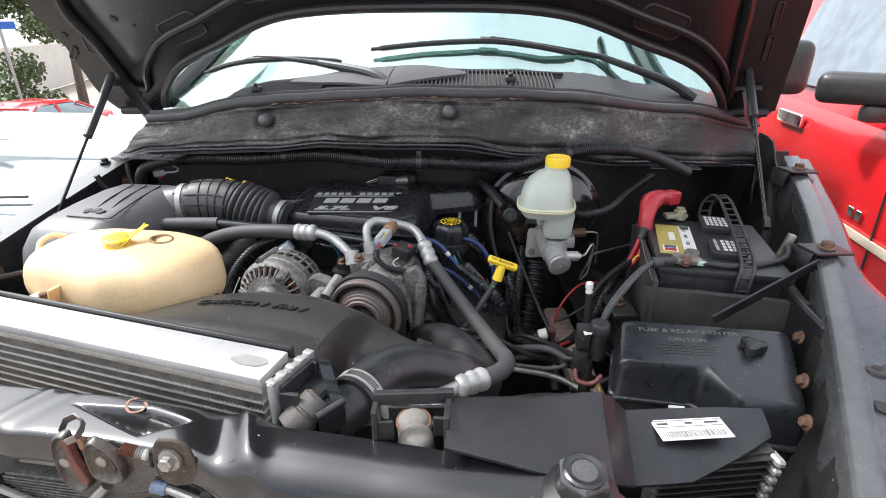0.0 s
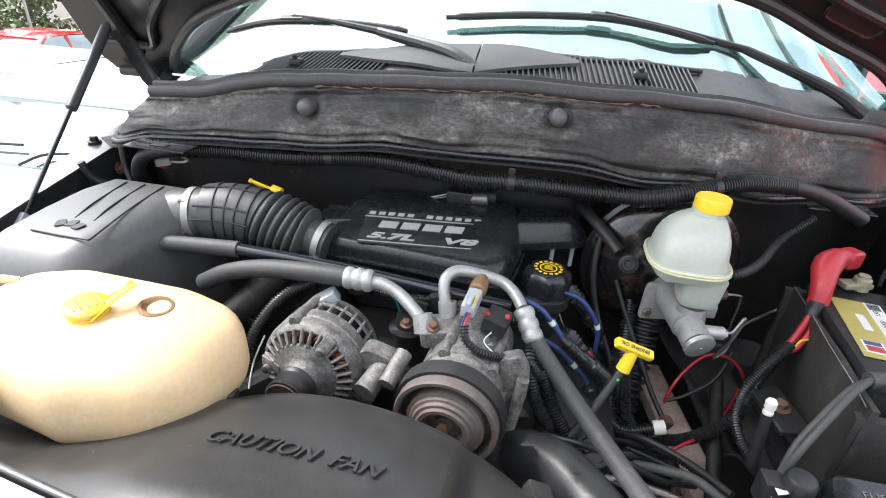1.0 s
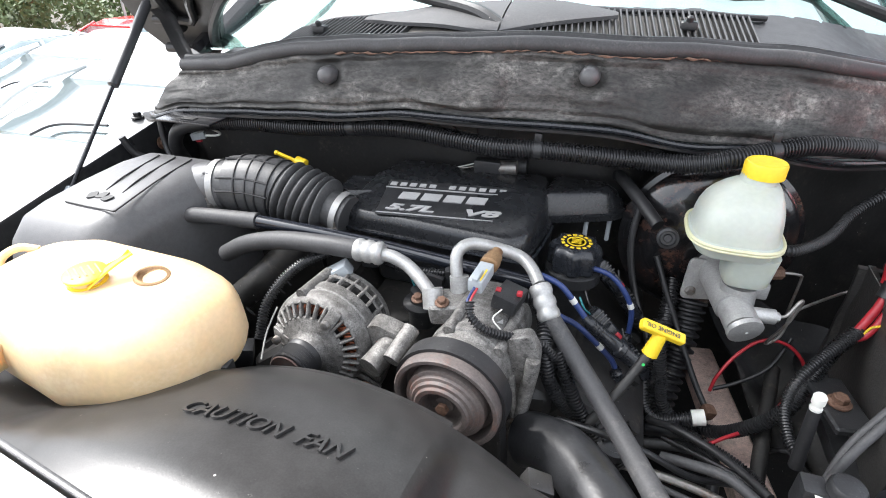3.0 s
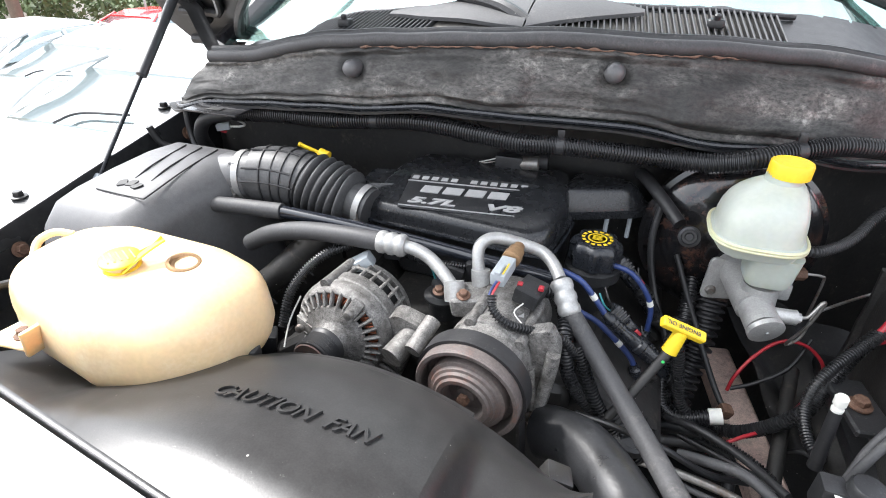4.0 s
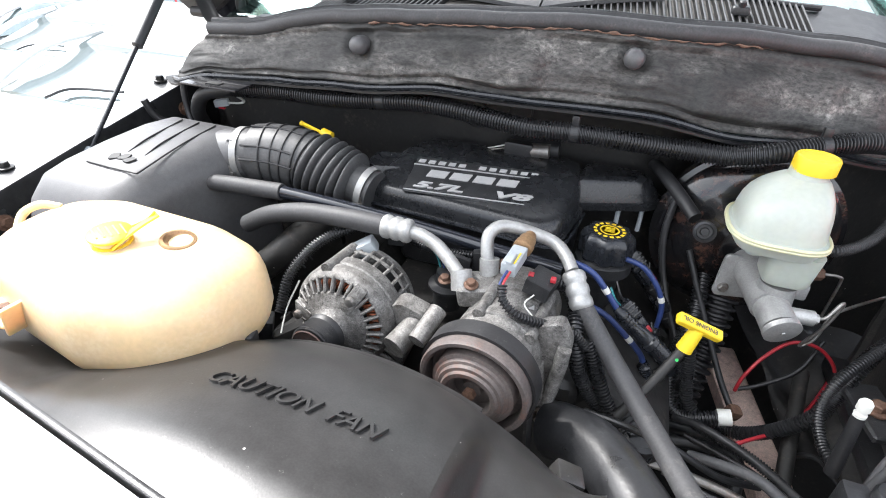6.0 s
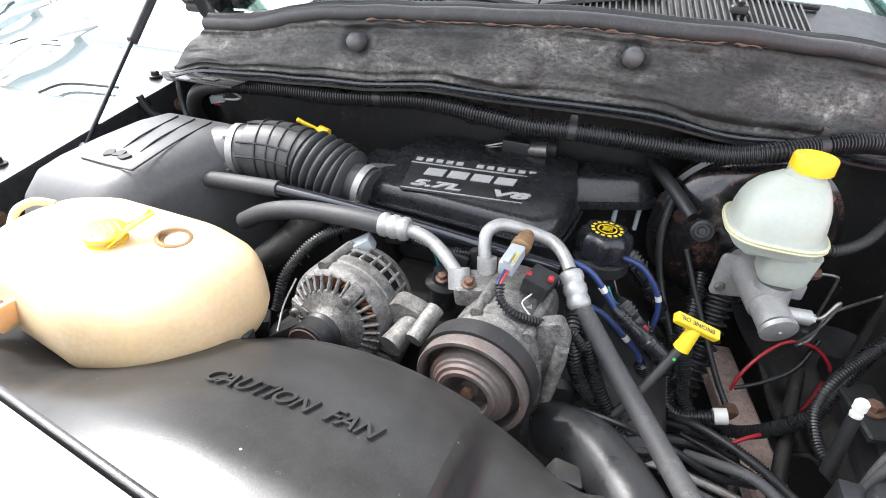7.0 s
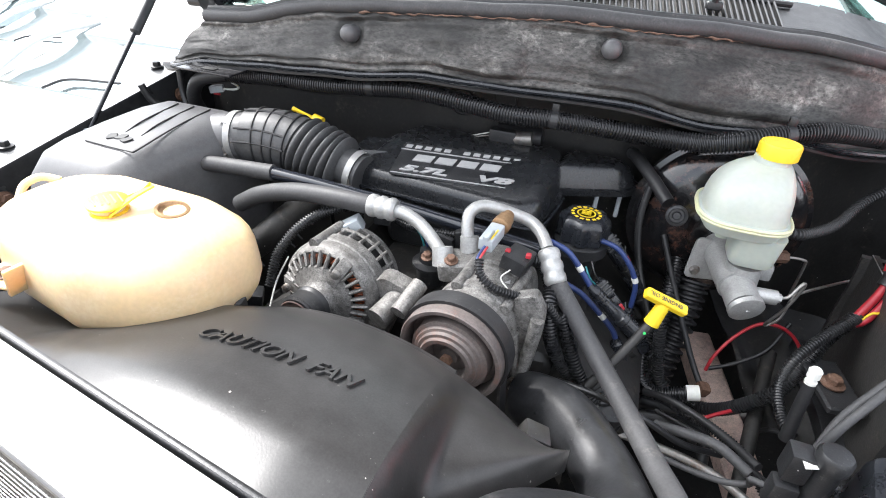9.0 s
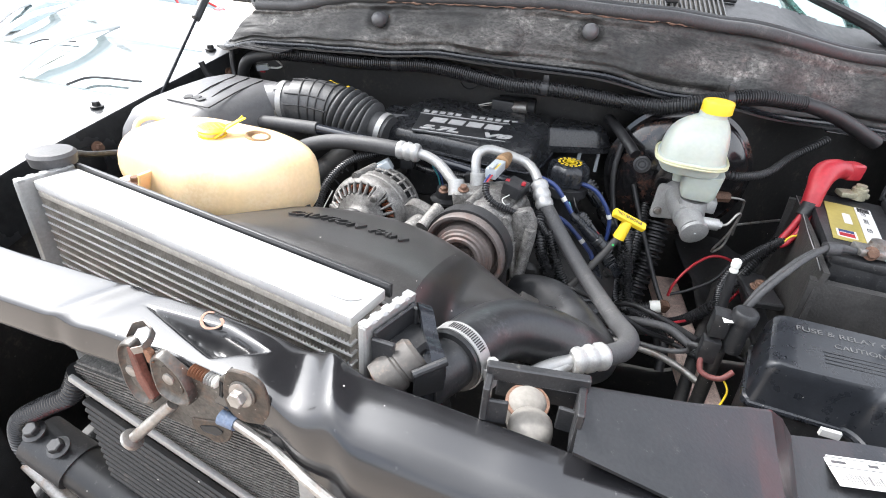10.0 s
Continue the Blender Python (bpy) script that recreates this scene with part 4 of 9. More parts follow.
# open plastic bracket, rubber mount and moulded clip on the driver's side tank
for a, b, z0, z1, thick in (((0.172, -0.815), (0.187, -0.763), 1.10, 1.184, 0.004), ((0.171, -0.817), (0.190, -0.817), 1.10, 1.178, 0.005), ((0.178, -0.761), (0.191, -0.767), 1.12, 1.183, 0.004), ((0.184, -0.815), (0.192, -0.797), 1.12, 1.161, 0.003)):
    a, b = Vector(a), Vector(b)
    bm = bmesh.new()
    rbox(bm, (0, 0, (z0 + z1) / 2), ((b - a).length + 0.003, thick, z1 - z0), 0.0012, 1)
    bm.transform(Matrix.Translation(((a.x + b.x) / 2, (a.y + b.y) / 2, 0)) @ pose(0, 0, 0, 0, 0, math.degrees(math.atan2(b.y - a.y, b.x - a.x))))
    part("mount_wall", bm, M_PLASTIC, rad)
bm = bmesh.new()
prism(bm, fillet([(0.184, -0.753), (0.206, -0.757), (0.214, -0.767), (0.235, -0.801), (0.224, -0.817), (0.213, -0.822), (0.206, -0.806), (0.198, -0.785)], 0.004), 1.09, 1.157, 0.002, 1)
part("tank_clip", bm, M_GLOSS, rad)
bm = bmesh.new()
sheet(bm, lambda u, v: (lerp(0.186, 0.224, u) + 0.012 * v, lerp(-0.755, -0.811, u) + 0.006 * v, 1.181 - 0.020 * u * u + 0.004 * math.sin(u * 9) - 0.006 * v), 14, 4, 0.014, (0, 0, -1))
part("clip_cover", bm, M_GLOSS, rad, "lumpy black plastic clip")
bm = bmesh.new()
rod(bm, (0.212, -0.825, 1.157), (0.235, -0.803, 1.163), 0.004, n=10)
rbox(bm, (0.224, -0.814, 1.145), (0.030, 0.004, 0.030), 0.001, 1, rot=(0, 0, 44))
part("clip_lip", bm, M_PLASTIC, rad)
MB0, MB1 = Vector((0.182, -0.828, 1.138)), Vector((0.206, -0.800, 1.160))
bm = bmesh.new()
lathe(bm, MB0, MB1 - MB0, [(0, 0.013), (0.001, 0.0185), (0.012, 0.0195), (0.020, 0.0190), (0.0215, 0.0170), (0.0235, 0.0170), (0.025, 0.0190), (0.040, 0.0180), (0.044, 0.014)], 32)
bush = part("mount_bush", bm, M_DUSTGUM, rad, "dusty grey rubber mounting bush")
bm = bmesh.new()
lathe(bm, MB0 - (MB1 - MB0).normalized() * 0.0006, MB1 - MB0, [(0, 0.0125), (0.002, 0.0125)], 24)
part("bush_core", bm, M_RUST, bush, "rusty bush core")
bm = bmesh.new()
rbox(bm, (0, 0.0315, -0.003), (0.50, 0.005, 0.016), 0.002)
part("rear_lip", in_rad(bm), M_PLASTIC, rad)
# filler neck and cap at the far end, with its overflow tube
bm = bmesh.new()
lathe(bm, (-0.366, -0.684, 1.172), (0, 0, 1), [(0, 0.016), (0.016, 0.018), (0.017, 0.027), (0.03, 0.029), (0.034, 0.025), (0.036, 0.008)], 28)
part("pressure_cap", bm, M_RUBBER, rad, "dusty grey radiator pressure cap")
bm = bmesh.new()
tube(bm, [(-0.366, -0.670, 1.184), (-0.395, -0.635, 1.180), (-0.428, -0.59, 1.158), (-0.430, -0.55, 1.147), (-0.415, -0.53, 1.145)], 0.005, 10, 0.006)
part("overflow_tube", bm, M_RUBBER_DK, rad)

# ---- fan shroud ----
shroud = thing("fan_shroud", (0.0, -0.6, 0.75), "dusty black plastic fan shroud with raised lettering", "fan shroud")
bm = bmesh.new()


def shroud_top(x, v):
    """v: 0 at the radiator, 1 at the rear crest, which follows the fan's circle."""
    d = max(-0.26, min(0.29, x - 0.03))
    crest = 0.798 + math.sqrt(0.32 ** 2 - d * d)
    front = 1.172 - 0.5 * max(0, x - 0.10) ** 1.4
    y = lerp(-0.712 - 0.05 * (x + 0.4) / 0.7, -0.50, v)
    bend = 1.9 - 1.0 * max(0.0, min(1.0, -x / 0.16))
    w = 0.60 * (v / 0.82) ** bend if v < 0.82 else 0.60 + 0.40 * ((v - 0.82) / 0.18) ** 1.15
    return Vector((x, y, lerp(front, crest, w) - 0.016 * max(0.0, 1 - v / 0.26)))


def shroud_pt(u, v):
    x = lerp(-0.38, 0.165, u)
    return shroud_top(x, v)


sheet(bm, shroud_pt, 60, 24, 0.004, (0, 0, -1))
part("top", bm, M_SHROUD, shroud, sharp=50)
# the lower shoulder on the driver's side, beyond a rounded step
bm = bmesh.new()


def shoulder(u, v):
    x = lerp(0.165, 0.30, u)
    p = shroud_top(x, v)
    drop = min(1, u / 0.22)
    drop = drop * drop * (3 - 2 * drop)
    y = lerp(-0.745 + 1.6 * (x - 0.165), -0.50, v)
    return (x, y, p.z - 0.052 * drop * (1 - v) ** 0.7 - 0.02 * u * u * (1 - v))


sheet(bm, shoulder, 24, 16, 0.004, (0, 0, -1))
part("shoulder", bm, M_SHROUD, shroud, sharp=50)
bm = bmesh.new()
sheet(bm, lambda u, v: shroud_top(lerp(-0.38, 0.165, u), 1) + Vector((0, 0.004 + 0.02 * v, -0.01 - 0.30 * v)), 50, 6, 0.004, (0, -1, 0))
part("rear_wall", bm, M_SHROUD, shroud)
bm = bmesh.new()
sheet(bm, lambda u, v: shroud_top(lerp(-0.38, 0.166, u), 1) + Vector((0, 0.001, 0.0)) + Vector((0, 0.012 * math.sin(v * math.pi), -0.004 - 0.012 * v)), 50, 5)
part("rolled_rim", bm, M_SHROUD, shroud)
bm = bmesh.new()
rbox(bm, (0.262, -0.497, 1.027), (0.030, 0.026, 0.020), 0.003, rot=(0, 25, 15))
part("clip_block", bm, M_SHROUD, shroud)
bm = bmesh.new()
tube(bm, [shroud_top(lerp(-0.38, 0.16, k / 12), 0.04) + Vector((0, 0, 0.003)) for k in range(13)], 0.003, 8, 0.02)
part("front_bead", bm, M_SHROUD, shroud)
bm = bmesh.new()
rbox(bm, shroud_top(-0.12, 0.93) + Vector((0, 0, 0.008)), (0.06, 0.02, 0.02), 0.006, 3, rot=(0, 0, 10))
part("tank_lug", bm, M_SHROUD, shroud)
bm = bmesh.new()
rbox(bm, (-0.1, -0.62, 0.80), (0.56, 0.16, 0.10), 0.02)
part("lower_body", bm, M_SHROUD, shroud)
CAUT = "CAUTION  FAN"
p0, p1 = shroud_top(-0.055, 0.51), shroud_top(0.105, 0.49)
def lay_on_shroud(v):
    """Drapes a point of the flat lettering over the moulded top."""
    front = -0.712 - 0.05 * (v.x + 0.4) / 0.7
    t = max(0.0, min(1.0, (v.y - front) / (-0.50 - front)))
    v.z = shroud_top(v.x, t).z + 0.0005 + (v.z - 1.0)


cap_text = lettering("caution_lettering", CAUT, 0.025, frame_at(((p0.x + p1.x) / 2, -0.609, 1.0), (p1.x - p0.x, -0.004, 0), (0, 0, 1)), M_SHROUD, None, 0.0028, shear=0.35, width=0.170, bold=0.0002)
for v in cap_text.data.vertices:
    lay_on_shroud(v.co)
cap_text.data.transform(Matrix.Translation(-shroud.location))
cap_text.parent = shroud

# ---- coolant overflow tank ----
tank = thing("coolant_tank", (-0.26, -0.52, 1.09), "cream translucent plastic coolant overflow tank with a yellow cap", "coolant tank")
TANK_PLAN = fillet([(-0.428, -0.500), (-0.410, -0.560), (-0.340, -0.598), (-0.212, -0.624), (-0.128, -0.604), (-0.096, -0.560), (-0.086, -0.482), (-0.104, -0.452), (-0.155, -0.430), (-0.34, -0.420), (-0.412, -0.446)], 0.024, 5)
TANK_MID = Vector((-0.245, -0.515))


def tank_ring(z, inset):
    """The outline at a height, drawn in; the lid side falls towards both ends."""
    ring = []
    for p in TANK_PLAN:
        d = Vector(p) - TANK_MID
        q = TANK_MID + d * max(0.02, (d.length - inset) / d.length)
        k = (q.x - TANK_MID.x) / 0.17
        hump = 0.0035 * noise.noise((q.x * 22, q.y * 22, z * 22))
        ring.append((q.x + hump * 0.6, q.y + hump, z - (0.011 * k * k + 0.004 * max(0, -k)) * max(0.0, (z - 1.14) / 0.06) + 0.010 * max(0.0, -k) * max(0.0, (1.14 - z) / 0.04) + 0.0015 * noise.noise((q.x * 14, q.y * 14, 3))))
    return ring


bm = bmesh.new()
loft(bm, [tank_ring(z, i) for z, i in ((1.080, 0.10), (1.081, 0.050), (1.083, 0.034), (1.089, 0.021), (1.098, 0.011), (1.110, 0.004), (1.124, 0.0), (1.140, 0.0), (1.156, 0.001), (1.170, 0.0035), (1.181, 0.008), (1.190, 0.0145), (1.197, 0.024), (1.2015, 0.036), (1.2040, 0.052), (1.2050, 0.075), (1.2055, 0.105), (1.2055, 0.14))])
part("tank_body", bm, M_TANK, tank, sharp=60)
bm = bmesh.new()
lathe(bm, (-0.238, -0.530, 1.202), (0.06, -0.06, 1), [(0, 0.0165), (0.004, 0.0205), (0.0055, 0.0205), (0.006, 0.0165)], 32)
capo = part("cap", bm, M_YELLOW, tank, "yellow plastic filler cap")
bm = bmesh.new()
lathe(bm, (-0.2376, -0.5304, 1.2075), (0.06, -0.06, 1), [(0, 0.0172), (0.007, 0.0172)], 28)
part("cap_neck", bm, M_TANK, capo, "pale ring between the yellow discs")
bm = bmesh.new()
lathe(bm, (-0.2372, -0.5308, 1.2140), (0.06, -0.06, 1), [(0, 0.0185), (0.0005, 0.0215), (0.0028, 0.0218), (0.0036, 0.0205), (0.0040, 0.006)], 32)
part("cap_disc", bm, M_YELLOW, capo)
bm = bmesh.new()
tri_a, tri_b = Vector((-0.2250, -0.5420, 1.2060)), Vector((-0.2030, -0.4960, 1.2270))
sheet(bm, lambda u, v: tri_a.lerp(tri_b, u) + Vector((0.010, -0.006, 0.002)) * (v - 0.5) * (1.2 - 0.3 * u) + Vector((0, 0, 0.002 * math.sin(u * math.pi))), 8, 3, 0.0022, (-0.6, 0.2, 0.7))
part("pull_tab", bm, M_YELLOW, capo, "yellow pull tab standing up")
bm = bmesh.new()
tube(bm, [(-0.2255, -0.512, 1.217), (-0.214, -0.502, 1.223), (-0.208, -0.494, 1.2305)], 0.0014, 6, 0.004)
part("tab_prong", bm, M_YELLOW, capo)
for k in range(5):
    bm = bmesh.new()
    rbox(bm, (0, 0, 0), (0.022, 0.0020, 0.0008), 0.0003, 1)
    bm.transform(frame_at(Vector((-0.2372, -0.5308, 1.2184)) + Vector((0.0045, 0.005, 0)) * (k - 2), (1, -0.5, -0.09), (0.06, -0.06, 1)))
    part("print_bar", bm, M_BRASS, capo)
bm = bmesh.new()
lathe(bm, (-0.180, -0.500, 1.2005), (0.16, 0.02, 1), [(0, 0.0185), (0.0045, 0.0190), (0.0058, 0.0180), (0.006, 0.0150), (0.0035, 0.0135), (0.002, 0.004)], 32)
part("plug", bm, M_BRASS, tank, "tarnished brown metal plug")
bm = bmesh.new()
prism(bm, fillet([(-0.362, -0.628), (-0.298, -0.622), (-0.290, -0.575), (-0.352, -0.57)], 0.01), 1.134, 1.139, 0.0015, 1)
rbox(bm, (-0.293, -0.598, 1.148), (0.005, 0.055, 0.034), 0.002, rot=(0, 10, -4))
foot = part("mounting_foot", bm, M_TANK, tank)
bolt(foot, (-0.325, -0.605, 1.139), (0, 0, 1), 0.007, M_RUST, name="foot_bolt")
bm = bmesh.new()
tube(bm, [(-0.404, -0.520, 1.178), (-0.408, -0.506, 1.190), (-0.398, -0.490, 1.196), (-0.382, -0.478, 1.190)], 0.005, 10, 0.005)
part("lifting_loop", bm, M_TANK, tank)

# ---- hood latch ----
latch = thing("hood_latch", (0.03, -0.885, 1.08), "grimy steel bonnet latch with spring, bolted to the cross beam", "bonnet latch")
LM = frame_at((0.0, -0.886, 0.0), (1, 0, 0), (0, -1, 0))


def flat_plate(name, poly, d0, d1, material, r=0.008, label=""):
    """A plate cut to an outline in x and z, d0 to d1 in front of the beam."""
    bm = bmesh.new()
    prism(bm, fillet(poly, r), d0, d1, 0.001, 1)
    bm.transform(LM)
    return part(name, bm, material, latch, label)


flat_plate("plate", [(-0.039, 1.099), (-0.033, 1.079), (-0.004, 1.073), (0.025, 1.071), (0.051, 1.073), (0.062, 1.089), (0.062, 1.103), (0.071, 1.121), (0.069, 1.143), (0.079, 1.170), (0.072, 1.161), (0.058, 1.145), (0.048, 1.140), (0.037, 1.144), (0.016, 1.155), (-0.002, 1.158), (-0.019, 1.142)], 0, 0.004, M_LATCH, 0.006)
flat_plate("bolt_plate", [(0.077, 1.171), (0.098, 1.173), (0.111, 1.167), (0.116, 1.143), (0.112, 1.120), (0.084, 1.112), (0.071, 1.121), (0.068, 1.143)], 0.0035, 0.0075, M_GRIME, 0.008, "rust-brown plate under the bolt")
# two stamped jaws with rolled rims and sunk middles
for poly, centre, sunk in (([(-0.036, 1.158), (-0.027, 1.167), (-0.017, 1.168), (-0.017, 1.149), (-0.015, 1.126), (-0.011, 1.111), (-0.007, 1.101), (-0.020, 1.091), (-0.032, 1.095), (-0.040, 1.113), (-0.041, 1.137)], (-0.027, 1.128), M_LATCH), ([(-0.001, 1.158), (0.009, 1.165), (0.020, 1.159), (0.032, 1.148), (0.037, 1.130), (0.037, 1.117), (0.026, 1.109), (0.011, 1.109), (-0.001, 1.115), (-0.004, 1.137)], (0.016, 1.135), M_GRIME)):
    bm = bmesh.new()
    dome(bm, fillet(poly, 0.008), [(0.003, 0.0), (0.010, 0.0003), (0.0125, 0.002), (0.0125, 0.0036), (0.0095, 0.006), (0.0085, 0.009), (0.0085, 0.03)], centre)
    bm.transform(LM)
    jaw = part("jaw", bm, M_LATCH, latch, sharp=50)
    inner = [(centre[0] + (x - centre[0]) * 0.52, centre[1] + (z - centre[1]) * 0.56) for x, z in poly]
    bm = bmesh.new()
    prism(bm, fillet(inner, 0.005), 0.0080, 0.0096, 0.0005, 1)
    bm.transform(LM)
    part("sunk_face", bm, sunk, jaw)
    bm = bmesh.new()
    lathe(bm, LM @ Vector((centre[0] - 0.002, centre[1] + 0.002, 0.009)), (0, -1, 0), [(0, 0.0062), (0.002, 0.0058), (0.003, 0.0035)], 18)
    part("rivet", bm, M_STEEL, jaw)
flat_plate("lever", [(-0.021, 1.165), (-0.014, 1.160), (-0.011, 1.134), (-0.003, 1.110), (-0.011, 1.105), (-0.020, 1.127)], 0.006, 0.0145, M_LEVER, 0.003, "red-brown rusty release lever")
flat_plate("lever_tongue", [(-0.006, 1.166), (0.002, 1.164), (0.004, 1.152), (-0.004, 1.150)], 0.006, 0.012, M_COIL, 0.003)
flat_plate("lower_loop", [(0.022, 1.088), (0.058, 1.098), (0.070, 1.090), (0.062, 1.074), (0.050, 1.066), (0.024, 1.071)], 0.003, 0.0055, M_GRIME, 0.005)
flat_plate("loop_hole", [(0.032, 1.083), (0.051, 1.091), (0.060, 1.087), (0.052, 1.0785), (0.036, 1.0775)], 0.0055, 0.0062, M_INK, 0.003)
flat_plate("slit", [(0.0655, 1.150), (0.0685, 1.149), (0.0650, 1.131), (0.0620, 1.132)], 0.004, 0.0047, M_INK, 0.001)
bm = bmesh.new()
hookline = [Vector((-0.030, 0.0, 1.166)), Vector((-0.026, 0.006, 1.177)), Vector((-0.018, 0.010, 1.180)), Vector((-0.006, 0.006, 1.178)), Vector((-0.002, -0.002, 1.175)), Vector((-0.004, -0.008, 1.170)), Vector((-0.014, -0.011, 1.166))]
sheet(bm, lambda u, v: hookline[min(5, int(u * 6))].lerp(hookline[min(5, int(u * 6)) + 1], u * 6 - min(5, int(u * 6))) + Vector((0, -0.889 + 0.002 * v, -0.008 * v)), 24, 2, 0.0018, (0, -1, 0))
part("catch_hook", bm, M_STEEL, latch, "thin bent steel tab")
for k in range(11):
    bm = bmesh.new()
    lathe(bm, (0.036 + k * 0.0026, -0.890, 1.152 - k * 0.0004), (1, 0.0, -0.25), [(0, 0.0045), (0.0009, 0.0060), (0.0019, 0.0045)], 16)
    part("spring_coil", bm, M_COIL if k < 6 else M_HEAD if k < 9 else M_WHITE, latch)
bm = bmesh.new()
lathe(bm, (0.091, -0.8935, 1.150), (0, -1, 0.1), [(0, 0.0125), (0.002, 0.0125), (0.003, 0.011)], 28)
part("washer", bm, M_LATCH, latch)
bolt(latch, (0.091, -0.8955, 1.150), (0, -1, 0.1), 0.0075, M_STEEL)
bm = bmesh.new()
a, b = Vector((0.006, -0.892, 1.100)), Vector((-0.031, -0.912, 1.058))
rod(bm, a, b, 0.0056, n=16)
lathe(bm, b, b - a, [(-0.002, 0.006), (0.0, 0.0105), (0.003, 0.0110), (0.004, 0.009)], 20)
part("striker_pin", bm, M_STEEL, latch, "steel pin with a flat head")
bm = bmesh.new()
rod(bm, (0.062, -0.893, 1.109), (0.078, -0.894, 1.108), 0.0072, 0.0062, n=16)
part("cable_end", bm, M_BLUESLEEVE, latch, "dull blue cable end")
bm = bmesh.new()
tube(bm, [(0.078, -0.894, 1.109), (0.12, -0.900, 1.102), (0.16, -0.912, 1.096), (0.22, -0.922, 1.083), (0.30, -0.925, 1.06), (0.40, -0.91, 1.03)], 0.0046, 10, 0.02)
part("release_cable", bm, M_STEEL, latch, "grey release cable")
bm = bmesh.new()
lathe(bm, (0.122, -0.8925, 1.107), (0, -1, 0), [(0, 0.008), (0.004, 0.008), (0.0045, 0.0066)], 16)
part("empty_hole", bm, M_INK, latch)

# a rust-coloured smear on the beam
bm = bmesh.new()
tube(bm, [(0.016, -0.828, 0), (0.022, -0.833, 0), (0.021, -0.841, 0), (0.014, -0.845, 0), (0.006, -0.842, 0), (-0.001, -0.834, 0), (-0.002, -0.826, 0), (0.004, -0.8235, 0)], 0.0015, 8, 0.003)
bm.transform(Matrix.Translation((0, 0, 1.1557)) @ Matrix.Diagonal((1, 1, 0.12, 1)))
single("paint_mark", bm, M_SMEAR, "rust-coloured curved grease mark on the cross beam", "paint mark")

# ---- condenser and grille opening below the beam ----
cond = thing("condenser", (0.0, -0.86, 0.55), "grey condenser core with wet dusty fins", "condenser")
bm = bmesh.new()
rbox(bm, (0.0, -0.855, 0.815), (0.32, 0.016, 0.50), 0.002)
part("core", bm, M_COND, cond)
for k in range(60):
    bm = bmesh.new()
    rbox(bm, (0.0, -0.864, 1.06 - k * 0.0045), (0.32, 0.004, 0.0022), 0)
    part("tube", bm, M_COND, cond)
bm = bmesh.new()
rbox(bm, (-0.05, -0.873, 1.005), (0.24, 0.006, 0.009), 0.002, rot=(0, 22, 0))
part("frame_strip", bm, M_HEAD, cond, "pale peeling strip across the core")
bm = bmesh.new()
rbox(bm, (0.131, -0.872, 1.015), (0.018, 0.012, 0.09), 0.003)
part("side_bracket", bm, M_HEAD, cond)
cool = thing("oil_cooler", (-0.15, -0.90, 0.6), "black finned oil cooler below the condenser", "oil cooler")
for k in range(14):
    bm = bmesh.new()
    rbox(bm, (-0.03, -0.873, 0.972 - k * 0.011), (0.26, 0.010, 0.006), 0.002, 1, rot=(0, 22, 0))
    part("cooler_fin", bm, M_DARK, cool)
lowbar = thing("lower_crossbar", (-0.3, -0.93, 0.6), "black lower crossbar with two bolts", "crossbar")
bm = bmesh.new()
rod(bm, (-0.25, -0.875, 0.905), (0.05, -0.885, 0.80), 0.026, n=24)
part("bar", bm, M_PAINT_DULL, lowbar)
bm = bmesh.new()
rod(bm, (-0.262, -0.875, 0.909), (-0.20, -0.877, 0.887), 0.030, n=24)
part("bar_collar", bm, M_PLASTIC, lowbar)
for k in range(2):
    bolt(lowbar, (-0.245 + 0.034 * k, -0.885, 0.938 - 0.012 * k), (0, -0.4, 1), 0.009, M_PLASTIC)
bm = bmesh.new()
tube(bm, [(-0.16, -0.862, 1.05), (-0.183, -0.868, 1.01), (-0.23, -0.872, 0.975), (-0.285, -0.875, 0.93), (-0.305, -0.876, 0.885), (-0.30, -0.876, 0.85)], 0.011, 14, 0.01, 0.003, 0.006)
part("conduit", bm, M_CONDUIT, lowbar)
bm = bmesh.new()
rod(bm, (-0.305, -0.88, 0.845), (-0.10, -0.90, 0.72), 0.010, n=14)
part("cooler_line", bm, M_STEEL, lowbar, "bare metal line")
bm = bmesh.new()
rbox(bm, (-0.52, -0.88, 0.80), (0.16, 0.10, 0.55), 0.02)
single("headlamp_mount", bm, M_PLASTIC, "black headlamp mounting panel beside the grille opening", "panel")
bm = bmesh.new()
rbox(bm, (0.1, -1.02, 0.62), (1.5, 0.10, 0.35), 0.03, 3)
single("front_bumper", bm, M_PAINT, "black front bumper below the radiator", "bumper")

# ---- horn cage and its panel ----
cage = thing("horn_bracket", (0.316, -0.83, 1.11), "open black plastic bracket round two pale rubber domes", "bracket")
